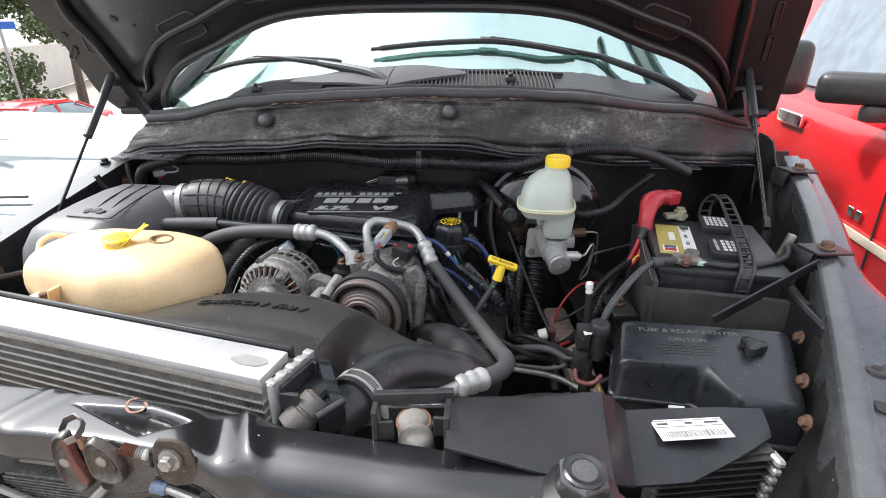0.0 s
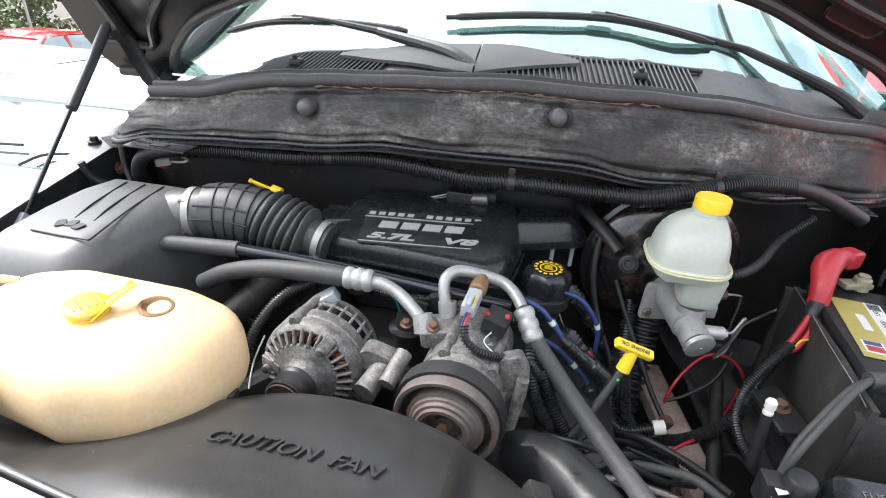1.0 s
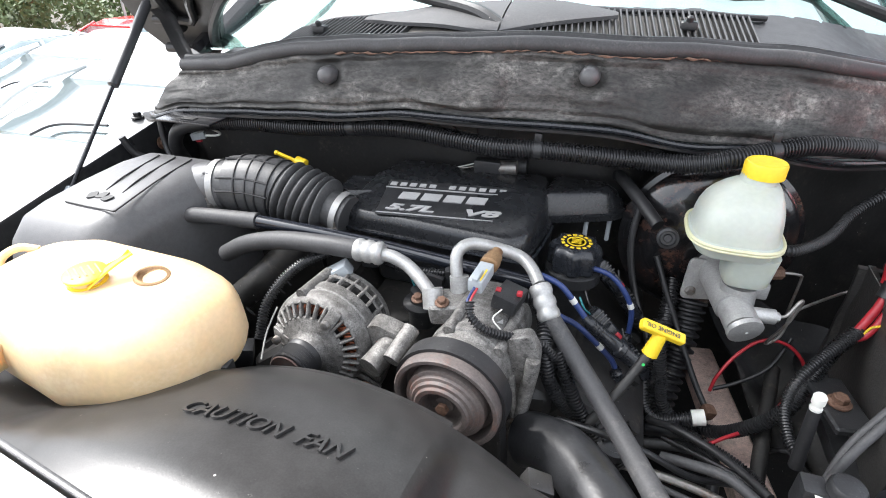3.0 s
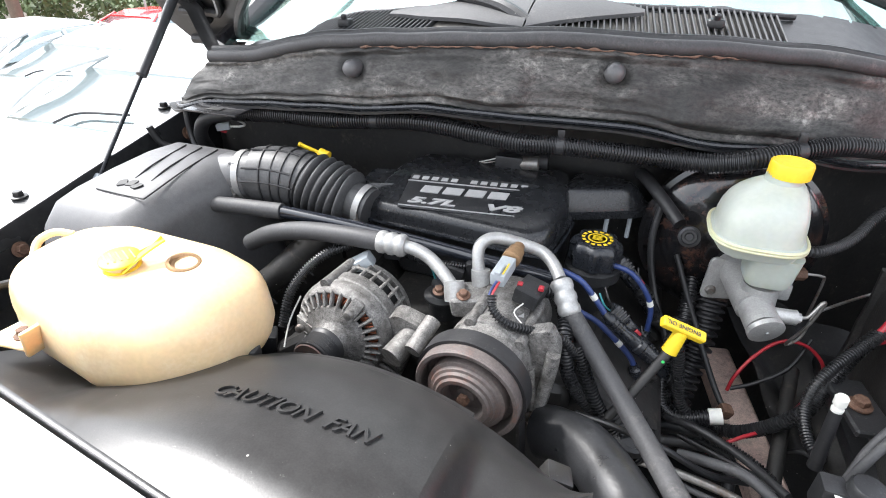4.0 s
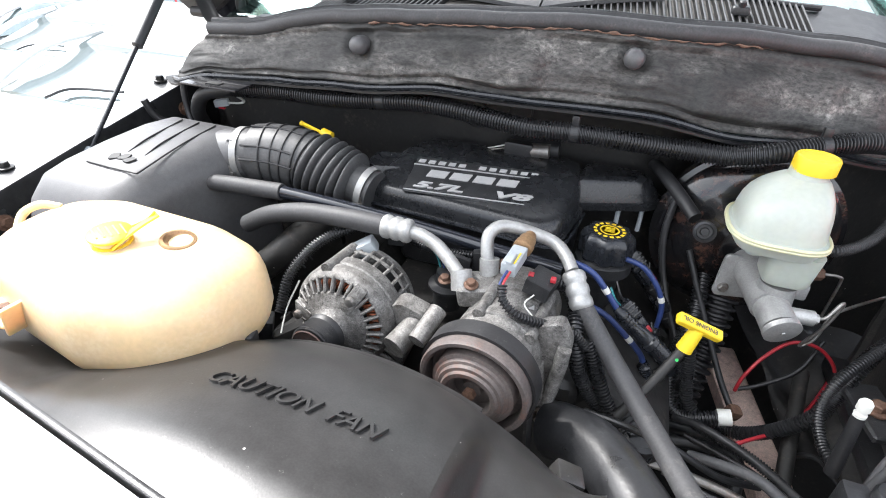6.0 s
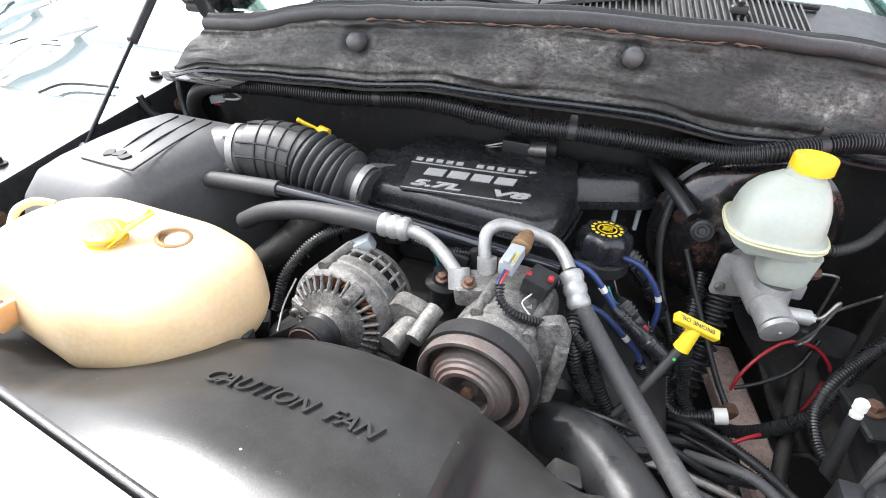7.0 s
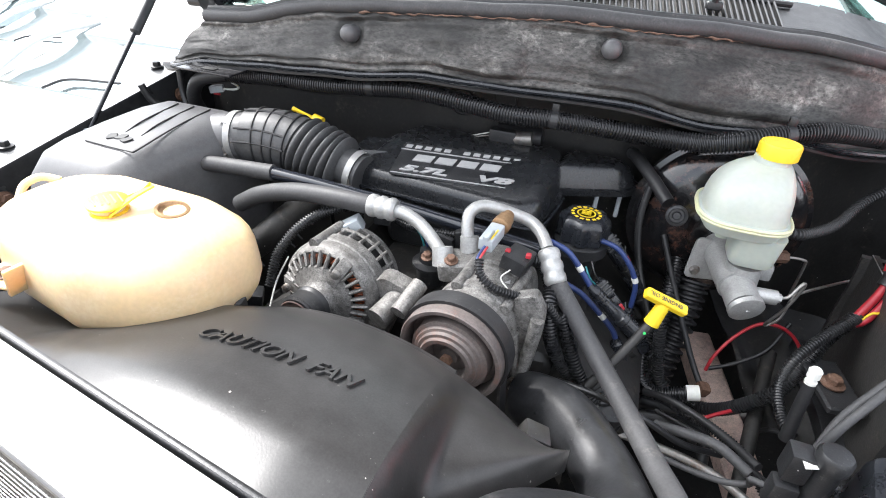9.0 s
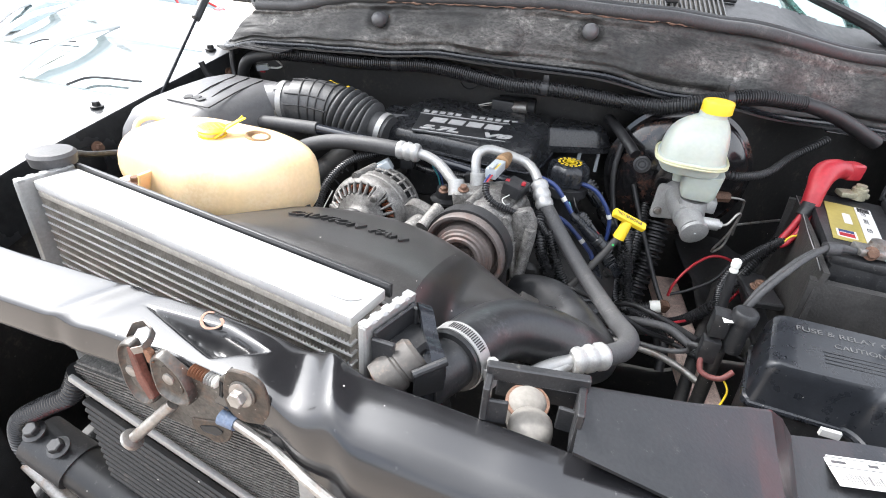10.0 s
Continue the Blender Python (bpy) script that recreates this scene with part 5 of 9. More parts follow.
for (ax, ay), (bx, by), z0, z1, thick in (((0.277, -0.827), (0.353, -0.812), 1.183, 1.198, 0.008), ((0.279, -0.826), (0.281, -0.846), 1.155, 1.190, 0.006), ((0.350, -0.812), (0.352, -0.845), 1.150, 1.191, 0.006), ((0.281, -0.843), (0.297, -0.840), 1.152, 1.176, 0.004), ((0.337, -0.826), (0.350, -0.826), 1.150, 1.174, 0.004), ((0.281, -0.790), (0.350, -0.778), 1.130, 1.150, 0.004)):
    a, b = Vector((ax, ay, 0)), Vector((bx, by, 0))
    bm = bmesh.new()
    rbox(bm, (0, 0, 0), ((b - a).length + 0.003, thick, z1 - z0), 0.0012, 1)
    bm.transform(frame_at((a + b) / 2 + Vector((0, 0, (z0 + z1) / 2)), b - a, (0, 0, 1)))
    part("wall", bm, M_PLASTIC, cage)
for c, r in (((0.318, -0.829, 1.145), 0.0185), ((0.310, -0.802, 1.141), 0.0180)):
    bm = bmesh.new()
    lathe(bm, c, (0, -0.15, 1), [(-0.02, r), (-0.003, r), (0.003, r * 0.96), (0.0070, r * 0.80), (0.0092, r * 0.55), (0.0102, r * 0.28), (0.0105, r * 0.05)], 32)
    dm = part("rubber_dome", bm, M_DOME, cage, "dusty pale rubber dome")
bm = bmesh.new()
lathe(bm, (0.310, -0.802, 1.1425), (0, -0.15, 1), [(0, 0.0170), (0.001, 0.0192), (0.0025, 0.0188), (0.003, 0.0170)], 32)
part("rim", bm, M_RUST, dm, "brown rim")
panel = thing("air_seal_panel", (0.56, -0.73, 1.0), "creased black plastic air deflector panel with a white barcode label", "deflector panel")
bm = bmesh.new()
PX = [(0.352, -0.862, -0.812, 1.182), (0.44, -0.860, -0.768, 1.160), (0.492, -0.852, -0.735, 1.146), (0.514, -0.842, -0.722, 1.138), (0.532, -0.820, -0.709, 1.118), (0.550, -0.790, -0.694, 1.090), (0.62, -0.755, -0.655, 1.069), (0.69, -0.70, -0.630, 1.060), (0.745, -0.652, -0.612, 1.052)]


def panel_pt(u, v):
    k = u * (len(PX) - 1)
    i = min(int(k), len(PX) - 2)
    x, yf, yr, z = (lerp(a, b, k - i) for a, b in zip(PX[i], PX[i + 1]))
    return (x, lerp(yf, yr, v), z - 0.012 + 0.016 * v + 0.003 * math.sin(u * 7 + v * 3))


sheet(bm, panel_pt, 56, 8, 0.003, (0, 0, -1))
part("sheet", bm, M_PANEL, panel, sharp=20)
bm = bmesh.new()
sheet(bm, lambda u, v: Vector(panel_pt(lerp(0.0, 0.5, u), 1)) + Vector((0, 0.004 * v, -0.08 * v)), 30, 3, 0.003, (0, 1, 0))
part("rear_flange", bm, M_PANEL, panel)
lab = frame_at((0.632, -0.692, 1.0765), (0.104, 0.036, -0.012), (0.0, -0.1, 1))
bm = bmesh.new()
rbox(bm, (0, 0, 0), (0.098, 0.032, 0.0006), 0)
bm.transform(lab)
lb = part("barcode_label", bm, M_LABEL, panel, "white barcode sticker")
rng = random.Random(4)
x = -0.042
while x < 0.043:
    w = rng.choice((0.0006, 0.0009, 0.0014))
    bm = bmesh.new()
    rbox(bm, (x, -0.0075, 0.0006), (w, 0.010, 0.0003), 0)
    bm.transform(lab)
    part("barcode_line", bm, M_INK, lb)
    x += w + rng.choice((0.0012, 0.0018, 0.0024))
for x, w in ((-0.036, 0.020), (0.0, 0.014), (0.032, 0.026)):
    bm = bmesh.new()
    rbox(bm, (x, 0.009, 0.0006), (w * 0.75, 0.0028, 0.0003), 0)
    bm.transform(lab)
    part("print_bar", bm, M_RUBBER, lb)
for yy in (0.004, 0.0135):
    bm = bmesh.new()
    rbox(bm, (0, yy, 0.0006), (0.098, 0.0005, 0.0003), 0)
    bm.transform(lab)
    part("print_rule", bm, M_INK, lb)
cool2 = thing("side_cooler", (0.68, -0.74, 0.9), "small finned cooler with a bent aluminium edge", "cooler")
bm = bmesh.new()
rbox(bm, (0.668, -0.675, 0.975), (0.15, 0.03, 0.12), 0.002, rot=(0, 0, 14))
part("core", bm, M_DARK, cool2)
for k in range(10):
    bm = bmesh.new()
    rbox(bm, (0.666, -0.694, 1.03 - k * 0.011), (0.145, 0.010, 0.0035), 0.0008, 1, rot=(0, 0, 14))
    part("cooler_fin", bm, M_DARK, cool2)
for k in range(8):
    bm = bmesh.new()
    rbox(bm, (0.744 - k * 0.002, -0.676, 1.028 - k * 0.014), (0.013, 0.024, 0.011), 0.003, 1, rot=(0, 10, 14))
    part("edge_crimp", bm, M_HEAD, cool2, "crimped silver edge")
bump = thing("hood_bumper", (0.495, -0.83, 1.07), "black rubber bonnet stop on the cross beam", "bonnet stop")
bm = bmesh.new()
lathe(bm, (0.478, -0.872, 1.138), (0, -0.1, 1), [(0, 0.036), (0.008, 0.034), (0.016, 0.024), (0.03, 0.022)], 32)
part("base", bm, M_PAINT_DULL, bump)
bm = bmesh.new()
lathe(bm, (0.478, -0.875, 1.163), (0, -0.1, 1), [(0, 0.0235), (0.008, 0.0235), (0.0115, 0.0205), (0.0118, 0.016)], 6)
stop = part("rubber_stop", bm, M_RUBBER, bump)
bm = bmesh.new()
lathe(bm, (0.478, -0.875, 1.163), (0, -0.1, 1), [(0.006, 0.0192), (0.0125, 0.0190), (0.0138, 0.0165), (0.0128, 0.0120), (0.010, 0.0105), (0.008, 0.0088), (0.004, 0.0085), (0.004, 0.001)], 32)
part("stop_face", bm, M_HOSE, stop, "worn rubber face with a round hole")
corner = thing("corner_panel", (0.78, -0.78, 0.95), "bent black sheet panel in the front corner of the bay", "panel")
bm = bmesh.new()
rbox(bm, (0.78, -0.79, 0.98), (0.10, 0.10, 0.10), 0.01, 2, rot=(0, 10, 20))
part("sheet", bm, M_PAINT_DULL, corner)

# ---- engine: the dark mass under and behind everything ----
engine = thing("engine_block", (0.1, -0.1, 0.44), "grimy dark V8 engine with valve covers and timing case", "engine")
bm = bmesh.new()
rbox(bm, (0.08, -0.08, 0.75), (0.34, 0.46, 0.46), 0.03, 2)
part("block", bm, M_DARK, engine)
for side, cx in ((1, 0.315), (-1, -0.16)):
    bm = bmesh.new()
    rbox(bm, (cx, -0.10, 0.925), (0.15, 0.46, 0.08), 0.022, 3, rot=(0, side * 38, 0))
    vc = part("valve_cover", bm, M_DARK, engine)
    for k in range(5):
        bm = bmesh.new()
        rod(bm, (cx + side * 0.05, -0.30 + k * 0.10, 0.93), (cx + side * 0.058, -0.30 + k * 0.10, 0.942), 0.010, n=12)
        part("cover_bolt", bm, M_DARK, vc)
bm = bmesh.new()
rbox(bm, (0.05, -0.02, 1.03), (0.30, 0.20, 0.12), 0.03, 3)
part("intake_manifold", bm, M_PLASTIC, engine)
bm = bmesh.new()
rbox(bm, (0.10, -0.31, 0.83), (0.32, 0.06, 0.34), 0.03, 3)
part("timing_cover", bm, M_DARK, engine)
# cast bracket beside the compressor: two legs that meet at a bolt
bm = bmesh.new()
prism(bm, fillet([(0.196, 1.10), (0.224, 1.112), (0.239, 1.085), (0.239, 1.050), (0.229, 0.962), (0.212, 0.958), (0.204, 1.0), (0.200, 1.05)], 0.008), 0, 0.022, 0.004, 2)
bm.transform(Matrix(((1, 0, 0, 0), (0, 0, 1, -0.362), (0, 1, 0, 0), (0, 0, 0, 1))))
brk = part("compressor_bracket", bm, M_ALU, engine, "grimy cast bracket")
for a, b, r in (((0.231, -0.366, 1.08), (0.221, -0.370, 0.975), 0.0085), ((0.204, -0.366, 1.05), (0.217, -0.370, 0.972), 0.0065)):
    bm = bmesh.new()
    rod(bm, a, b, r, r * 0.9, n=16)
    part("bracket_leg", bm, M_ALU, brk)
bolt(brk, (0.219, -0.376, 0.972), (0, -1, 0.1), 0.0085, M_STEEL)

# ---- engine cover ----
cover = thing("engine_cover", (0.05, -0.05, 1.05), "glossy black plastic engine cover with raised grey lettering", "engine cover")


def lean(bm):
    """The lobe's top rises a little towards the rear."""
    for v in bm.verts:
        v.co.z += (v.co.y + 0.12) * 0.06
    return bm


def deck(y):
    """Height of the cover's flat top, which falls forward from its middle."""
    return 1.160 + 0.27 * min(0.0, y + 0.06)


bm = bmesh.new()
outline = fillet([(-0.142, -0.146), (-0.125, -0.158), (0.160, -0.176), (0.186, -0.158), (0.202, -0.06), (0.19, 0.045), (-0.10, 0.045), (-0.125, -0.03), (-0.132, -0.10)], 0.016, 5)
core = Vector((0.03, -0.06))
rings = []
for up, inset in ((0.0, -0.005), (0.18, -0.005), (0.22, 0.001), (0.66, 0.003), (0.82, 0.006), (0.94, 0.011), (1.0, 0.018), (1.0, 0.03), (1.0, 0.045), (1.0, 0.06), (1.0, 0.08)):
    ring = []
    for p in outline:
        d = Vector(p) - core
        q = core + d * max(0.02, (d.length - inset) / d.length)
        ring.append((q.x, q.y, lerp(1.098, deck(q.y), up)))
    rings.append(ring)
loft(bm, rings)
part("shell", bm, M_COVER, cover, sharp=50)
# glossy bead added along the lip to catch a thin line of highlight
bm = bmesh.new()
tube(bm, [(-0.150, -0.100, 1.106), (-0.152, -0.140, 1.105), (-0.128, -0.160, 1.104), (0.02, -0.171, 1.103), (0.160, -0.182, 1.102), (0.188, -0.172, 1.103), (0.199, -0.140, 1.104), (0.210, -0.06, 1.108)], 0.0026, 8, 0.004)
part("lip_bead", bm, M_GLOSS, cover)
bm = bmesh.new()
dome(bm, fillet([(0.165, -0.045), (0.20, -0.040), (0.305, 0.0), (0.325, 0.03), (0.30, 0.062), (0.18, 0.062)], 0.012, 4), [(1.100, -0.008), (1.110, -0.008), (1.112, 0.0), (1.120, 0.003), (1.140, 0.016), (1.147, 0.026), (1.149, 0.036), (1.149, 0.05)])
part("side_lobe", lean(bm), M_COVER, cover, sharp=50)
for x, y in ((0.262, -0.012), (0.300, 0.012)):
    bm = bmesh.new()
    rod(bm, (x, y, 1.06), (x, y, 1.104), 0.004, n=10)
    part("support_post", bm, M_GREYP, cover)
bm = bmesh.new()
dome(bm, fillet([(-0.166, -0.112), (-0.146, -0.124), (-0.092, -0.106), (-0.096, -0.046), (-0.118, -0.034), (-0.170, -0.046)], 0.010, 4), [(1.120, -0.006), (1.130, -0.006), (1.132, 0.0), (1.146, 0.004), (1.150, 0.008), (1.149, 0.013), (1.146, 0.018), (1.146, 0.03)])
part("wing", bm, M_COVER, cover, sharp=50)
TX = Vector((0.211, 0.026, 0.0))
TC = frame_at((0.036, -0.143, deck(-0.143) + 0.0006), TX, (0, -0.27, 1))


def on_cover(u, v, up=0.0):
    """A pose on the name plate: u along the lines of writing, v towards the rear."""
    return TC @ Matrix.Translation((u, v, up))


bm = bmesh.new()
prism(bm, fillet([(-0.108, -0.004), (0.108, -0.004), (0.104, 0.088), (-0.104, 0.088)], 0.004), -0.002, 0.0008, 0.0004, 1)
bm.transform(TC)
part("name_plate", bm, M_PLASTIC, cover)
for txt, u, w in (("5.7L", -0.054, 0.082), ("V8", 0.062, 0.058)):
    lettering("displacement_lettering", txt, 0.020, on_cover(u, 0.0145, 0.0014), M_LETTER, cover, 0.0014, shear=0.3, width=w, bold=0.0008)
for v, w in ((0.0, 0.213), (0.066, 0.212)):
    bm = bmesh.new()
    rbox(bm, (0, 0, 0), (w, 0.0018, 0.002), 0)
    bm.transform(on_cover(0, v, 0.0012))
    part("rule_line", bm, M_LETTER, cover)
for k in range(12):
    if k == 5:
        continue
    bm = bmesh.new()
    prism(bm, [(-0.0060, -0.0042), (0.0052, -0.0042), (0.0066, 0.0042), (-0.0046, 0.0042)], 0, 0.0022, 0)
    bm.transform(on_cover((k - 5.5) * 0.0172, 0.076))
    part("badge_block", bm, M_LETTER, cover)
for k in range(4):
    bm = bmesh.new()
    prism(bm, [(-0.0185, -0.0088), (0.0125, -0.0088), (0.0175, 0.0088), (-0.0135, 0.0088)], 0, 0.0026, 0)
    bm.transform(on_cover(-0.002 + (k - 1.5) * 0.0385, 0.046))
    part("badge_block", bm, M_LETTER, cover)
thr = thing("pressure_sensor", (0.1, 0.03, 1.14), "black and silver pressure sensor behind the engine cover", "sensor")
bm = bmesh.new()
rbox(bm, (0.075, 0.026, 1.168), (0.05, 0.026, 0.026), 0.004)
part("plug", bm, M_PLASTIC, thr)
bm = bmesh.new()
rod(bm, (0.095, 0.026, 1.168), (0.128, 0.026, 1.171), 0.013, n=20)
part("barrel", bm, M_STEEL, thr)
bm = bmesh.new()
rod(bm, (0.06, 0.046, 1.166), (0.142, 0.05, 1.168), 0.019, n=22)
part("can", bm, M_RUBBER_DK, thr)
for k in range(2):
    bm = bmesh.new()
    tube(bm, [(0.052, 0.024, 1.166 + 0.006 * k), (0.03, 0.018, 1.162 + 0.004 * k), (0.0, 0.04, 1.15)], 0.0012, 6, 0.006)
    part("lead", bm, M_WHITE if k else M_STEEL, thr)

# ---- oil filler ----
oil = thing("oil_filler", (0.25, -0.11, 0.98), "black oil filler cap with yellow print", "oil filler")
OC = Vector((0.254, -0.116, 0))
bm = bmesh.new()
lathe(bm, OC + Vector((0, 0, 0.97)), (0, 0, 1), [(0, 0.026), (0.06, 0.030), (0.080, 0.036), (0.083, 0.044), (0.100, 0.044), (0.104, 0.036)], 28)
part("neck", bm, M_PLASTIC, oil)
bm = bmesh.new()
poly = []
for k in range(48):
    a = k * math.tau / 48
    r = 0.039 + 0.0028 * math.cos(a * 8)
    poly.append((OC.x + r * math.cos(a), OC.y + r * math.sin(a)))
dome(bm, poly, [(1.076, 0.0), (1.104, 0.0), (1.112, 0.003), (1.116, 0.008), (1.117, 0.012)], OC[:2])
part("cap", bm, M_GLOSS, oil)
bm = bmesh.new()
lathe(bm, OC + Vector((0, 0, 1.1168)), (0, 0, 1), [(0, 0.0150), (0.0006, 0.0150), (0.0006, 0.0125), (0.0002, 0.0125)], 28)
part("cap_print", bm, M_YELLOW, oil)
for k in range(4):
    bm = bmesh.new()
    rbox(bm, OC + Vector((0.0, 0.006 - 0.004 * k, 1.1178)), (0.015, 0.0018, 0.0004), 0)
    part("print_bar", bm, M_YELLOW, oil)
for k in range(14):
    a = k * math.tau / 14
    bm = bmesh.new()
    rbox(bm, (0, 0, 0), (0.0062, 0.0052, 0.0005), 0)
    bm.transform(Matrix.Translation(OC + Vector((0.0215 * math.cos(a), 0.0215 * math.sin(a), 1.1168))) @ pose(0, 0, 0, 0, 0, math.degrees(a) + 90))
    part("print_bar", bm, M_YELLOW, oil)

# ---- brake reservoir, master cylinder, servo ----
brake = thing("brake_master_cylinder", (0.47, -0.12, 1.03), "milky brake fluid reservoir with yellow cap on an aluminium master cylinder", "brake cylinder")
bm = bmesh.new()
rings = []
# height, half widths, centre, squareness
for z, hx, hy, cx, cy, sq in ((1.146, 0.046, 0.048, 0.470, -0.110, 0.5), (1.147, 0.052, 0.056, 0.469, -0.109, 0.55), (1.153, 0.056, 0.060, 0.468, -0.109, 0.6), (1.163, 0.0575, 0.062, 0.468, -0.109, 0.65),
                              (1.1645, 0.0625, 0.067, 0.468, -0.109, 0.65), (1.1675, 0.0640, 0.0685, 0.468, -0.109, 0.65), (1.1705, 0.0625, 0.067, 0.468, -0.109, 0.65), (1.172, 0.0585, 0.063, 0.468, -0.109, 0.65),
                              (1.186, 0.0575, 0.0615, 0.468, -0.108, 0.66), (1.200, 0.0555, 0.059, 0.469, -0.107, 0.68), (1.212, 0.0520, 0.055, 0.471, -0.105, 0.72), (1.222, 0.0465, 0.049, 0.474, -0.102, 0.78), (1.230, 0.0395, 0.041, 0.478, -0.098, 0.85), (1.236, 0.0320, 0.033, 0.482, -0.094, 0.92), (1.240, 0.0255, 0.026, 0.4845, -0.091, 1.0), (1.254, 0.0240, 0.024, 0.485, -0.090, 1.0)):
    ring = []
    for k in range(48):
        a = k * math.tau / 48
        c, q = math.cos(a), math.sin(a)
        ring.append((cx - 0.003 + 0.955 * hx * abs(c) ** sq * (1 if c > 0 else -1), cy + 0.955 * hy * abs(q) ** sq * (1 if q > 0 else -1), z))
    rings.append(ring)
loft(bm, rings)
resv = part("reservoir", bm, M_RES, brake, "milky plastic reservoir")
bm = bmesh.new()
for z, off in ((1.1655, 0.0), (1.1695, 0.0)):
    tube(bm, [(0.465 + 0.0612 * abs(math.cos(a)) ** 0.65 * (1 if math.cos(a) > 0 else -1), -0.109 + 0.0655 * abs(math.sin(a)) ** 0.65 * (1 if math.sin(a) > 0 else -1), z) for a in (k * math.tau / 64 for k in range(65))], 0.0024, 8, 0.003)
part("weld_rim", bm, M_RIM, resv, "yellowed weld rim")
bm = bmesh.new()
rings = []
for z, hx, hy in ((1.098, 0.022, 0.022), (1.0995, 0.027, 0.027), (1.105, 0.0305, 0.031), (1.120, 0.032, 0.0325), (1.150, 0.035, 0.036)):
    rings.append([(0.492 + hx * abs(math.cos(a)) ** 0.5 * (1 if math.cos(a) > 0 else -1), -0.122 + hy * abs(math.sin(a)) ** 0.5 * (1 if math.sin(a) > 0 else -1), z) for a in (k * math.tau / 40 for k in range(40))])
loft(bm, rings)
part("sump", bm, M_RES, resv)
bm = bmesh.new()
rod(bm, (0.455, -0.075, 1.150), (0.462, -0.078, 1.108), 0.013, n=18)
part("outlet", bm, M_RES, resv)
bm = bmesh.new()
poly = [(0.485 + (0.0262 + 0.0006 * (k % 2)) * math.cos(k * math.tau / 72), -0.090 + (0.0262 + 0.0006 * (k % 2)) * math.sin(k * math.tau / 72)) for k in range(72)]
dome(bm, poly, [(1.247, 0.0), (1.264, 0.0), (1.267, 0.0015), (1.2678, 0.004), (1.2665, 0.006), (1.2668, 0.02)], (0.485, -0.090))
part("cap", bm, M_YELLOW, brake, "ribbed yellow cap")
bm = bmesh.new()
rod(bm, (0.466, -0.03, 1.070), (0.488, -0.140, 1.060), 0.0255, n=28)
rod(bm, (0.486, -0.12, 1.062), (0.4985, -0.180, 1.0535), 0.0235, n=32)
lathe(bm, (0.4985, -0.178, 1.0535), (0.022, -0.062, -0.02), [(0, 0.0245), (0.007, 0.0245), (0.008, 0.0225)], 32)
lathe(bm, (0.5015, -0.1865, 1.0505), (0.022, -0.062, -0.02), [(0, 0.003), (0.0012, 0.0025)], 12)
rod(bm, (0.495, -0.155, 1.062), (0.540, -0.150, 1.062), 0.011, n=20)
rod(bm, (0.538, -0.150, 1.062), (0.546, -0.1495, 1.062), 0.007, n=6)
rod(bm, (0.492, -0.122, 1.060), (0.492, -0.122, 1.092), 0.0265, 0.024, n=28)
rbox(bm, (0.520, -0.105, 1.080), (0.028, 0.030, 0.026), 0.005, 2)
part("cylinder", bm, M_ALU_BRIGHT, brake)
bm = bmesh.new()
prism(bm, fillet([(-0.045, -0.035), (0.03, -0.03), (0.035, 0.03), (-0.04, 0.04)], 0.012), 0, 0.007, 0.0015, 1)
bm.transform(frame_at((0.470, -0.056, 1.050), (1, 0.12, 0), (0.1, -1, 0.1)))
fl = part("flange", bm, M_ALU_BRIGHT, brake)
bolt(fl, (0.440, -0.066, 1.032), (0.1, -1, 0.1), 0.007, M_STEEL, name="flange_nut")
bm = bmesh.new()
rod(bm, (0.50, -0.08, 1.085), (0.56, -0.06, 1.085), 0.010, n=6)
part("line_union", bm, M_RUST, brake)
lathe_b = thing("brake_booster", (0.46, 0.05, 0.95), "round black brake servo drum on the firewall, paint flaking to rust", "brake servo")
bm = bmesh.new()
lathe(bm, (0.455, 0.09, 1.085), (0.12, -1, 0.0), [(0, 0.125), (0.03, 0.138), (0.055, 0.140), (0.058, 0.146), (0.066, 0.146), (0.069, 0.138), (0.085, 0.128), (0.098, 0.10), (0.104, 0.062), (0.108, 0.052), (0.128, 0.05), (0.130, 0.02)], 56)
part("drum", bm, M_BOOST, lathe_b)
bm = bmesh.new()
tube(bm, [(0.304, 0.06, 1.165), (0.31, 0.03, 1.172), (0.345, -0.025, 1.155), (0.372, -0.065, 1.138)], 0.0105, 14)
part("vacuum_hose", bm, M_RUBBER_DK, lathe_b, "grey vacuum hose with white print")
bm = bmesh.new()
lathe(bm, (0.388, -0.05, 1.118), (0.0, -1, 0.25), [(0, 0.009), (0.02, 0.009), (0.021, 0.0165), (0.029, 0.0165), (0.030, 0.0125), (0.026, 0.011), (0.026, 0.007), (0.029, 0.0055)], 28)
part("check_valve", bm, M_PLASTIC, lathe_b, "black round check valve")
bm = bmesh.new()
tube(bm, [(0.53, -0.085, 1.138), (0.56, -0.08, 1.136), (0.62, -0.01, 1.13), (0.67, 0.06, 1.15), (0.73, 0.10, 1.185)], 0.0075, 12, 0.004, 0.002, 0.005)
part("sensor_conduit", bm, M_RUBBER_DK, lathe_b)

# ---- alternator ----
alt = thing("alternator", (-0.06, -0.3, 0.93), "grey cast alternator with slotted housing and copper windings", "alternator")
AX = Vector((0.07, 0.99, -0.06)).normalized()
A0 = Vector((-0.070, -0.392, 1.036))
_, AU, AV = basis(AX)


def alt_at(d, r, a):
    """A point of the alternator: depth along its shaft, radius, angle."""
    return A0 + AX * d + (AU * math.cos(a) + AV * math.sin(a)) * r * 1.09


bm = bmesh.new()
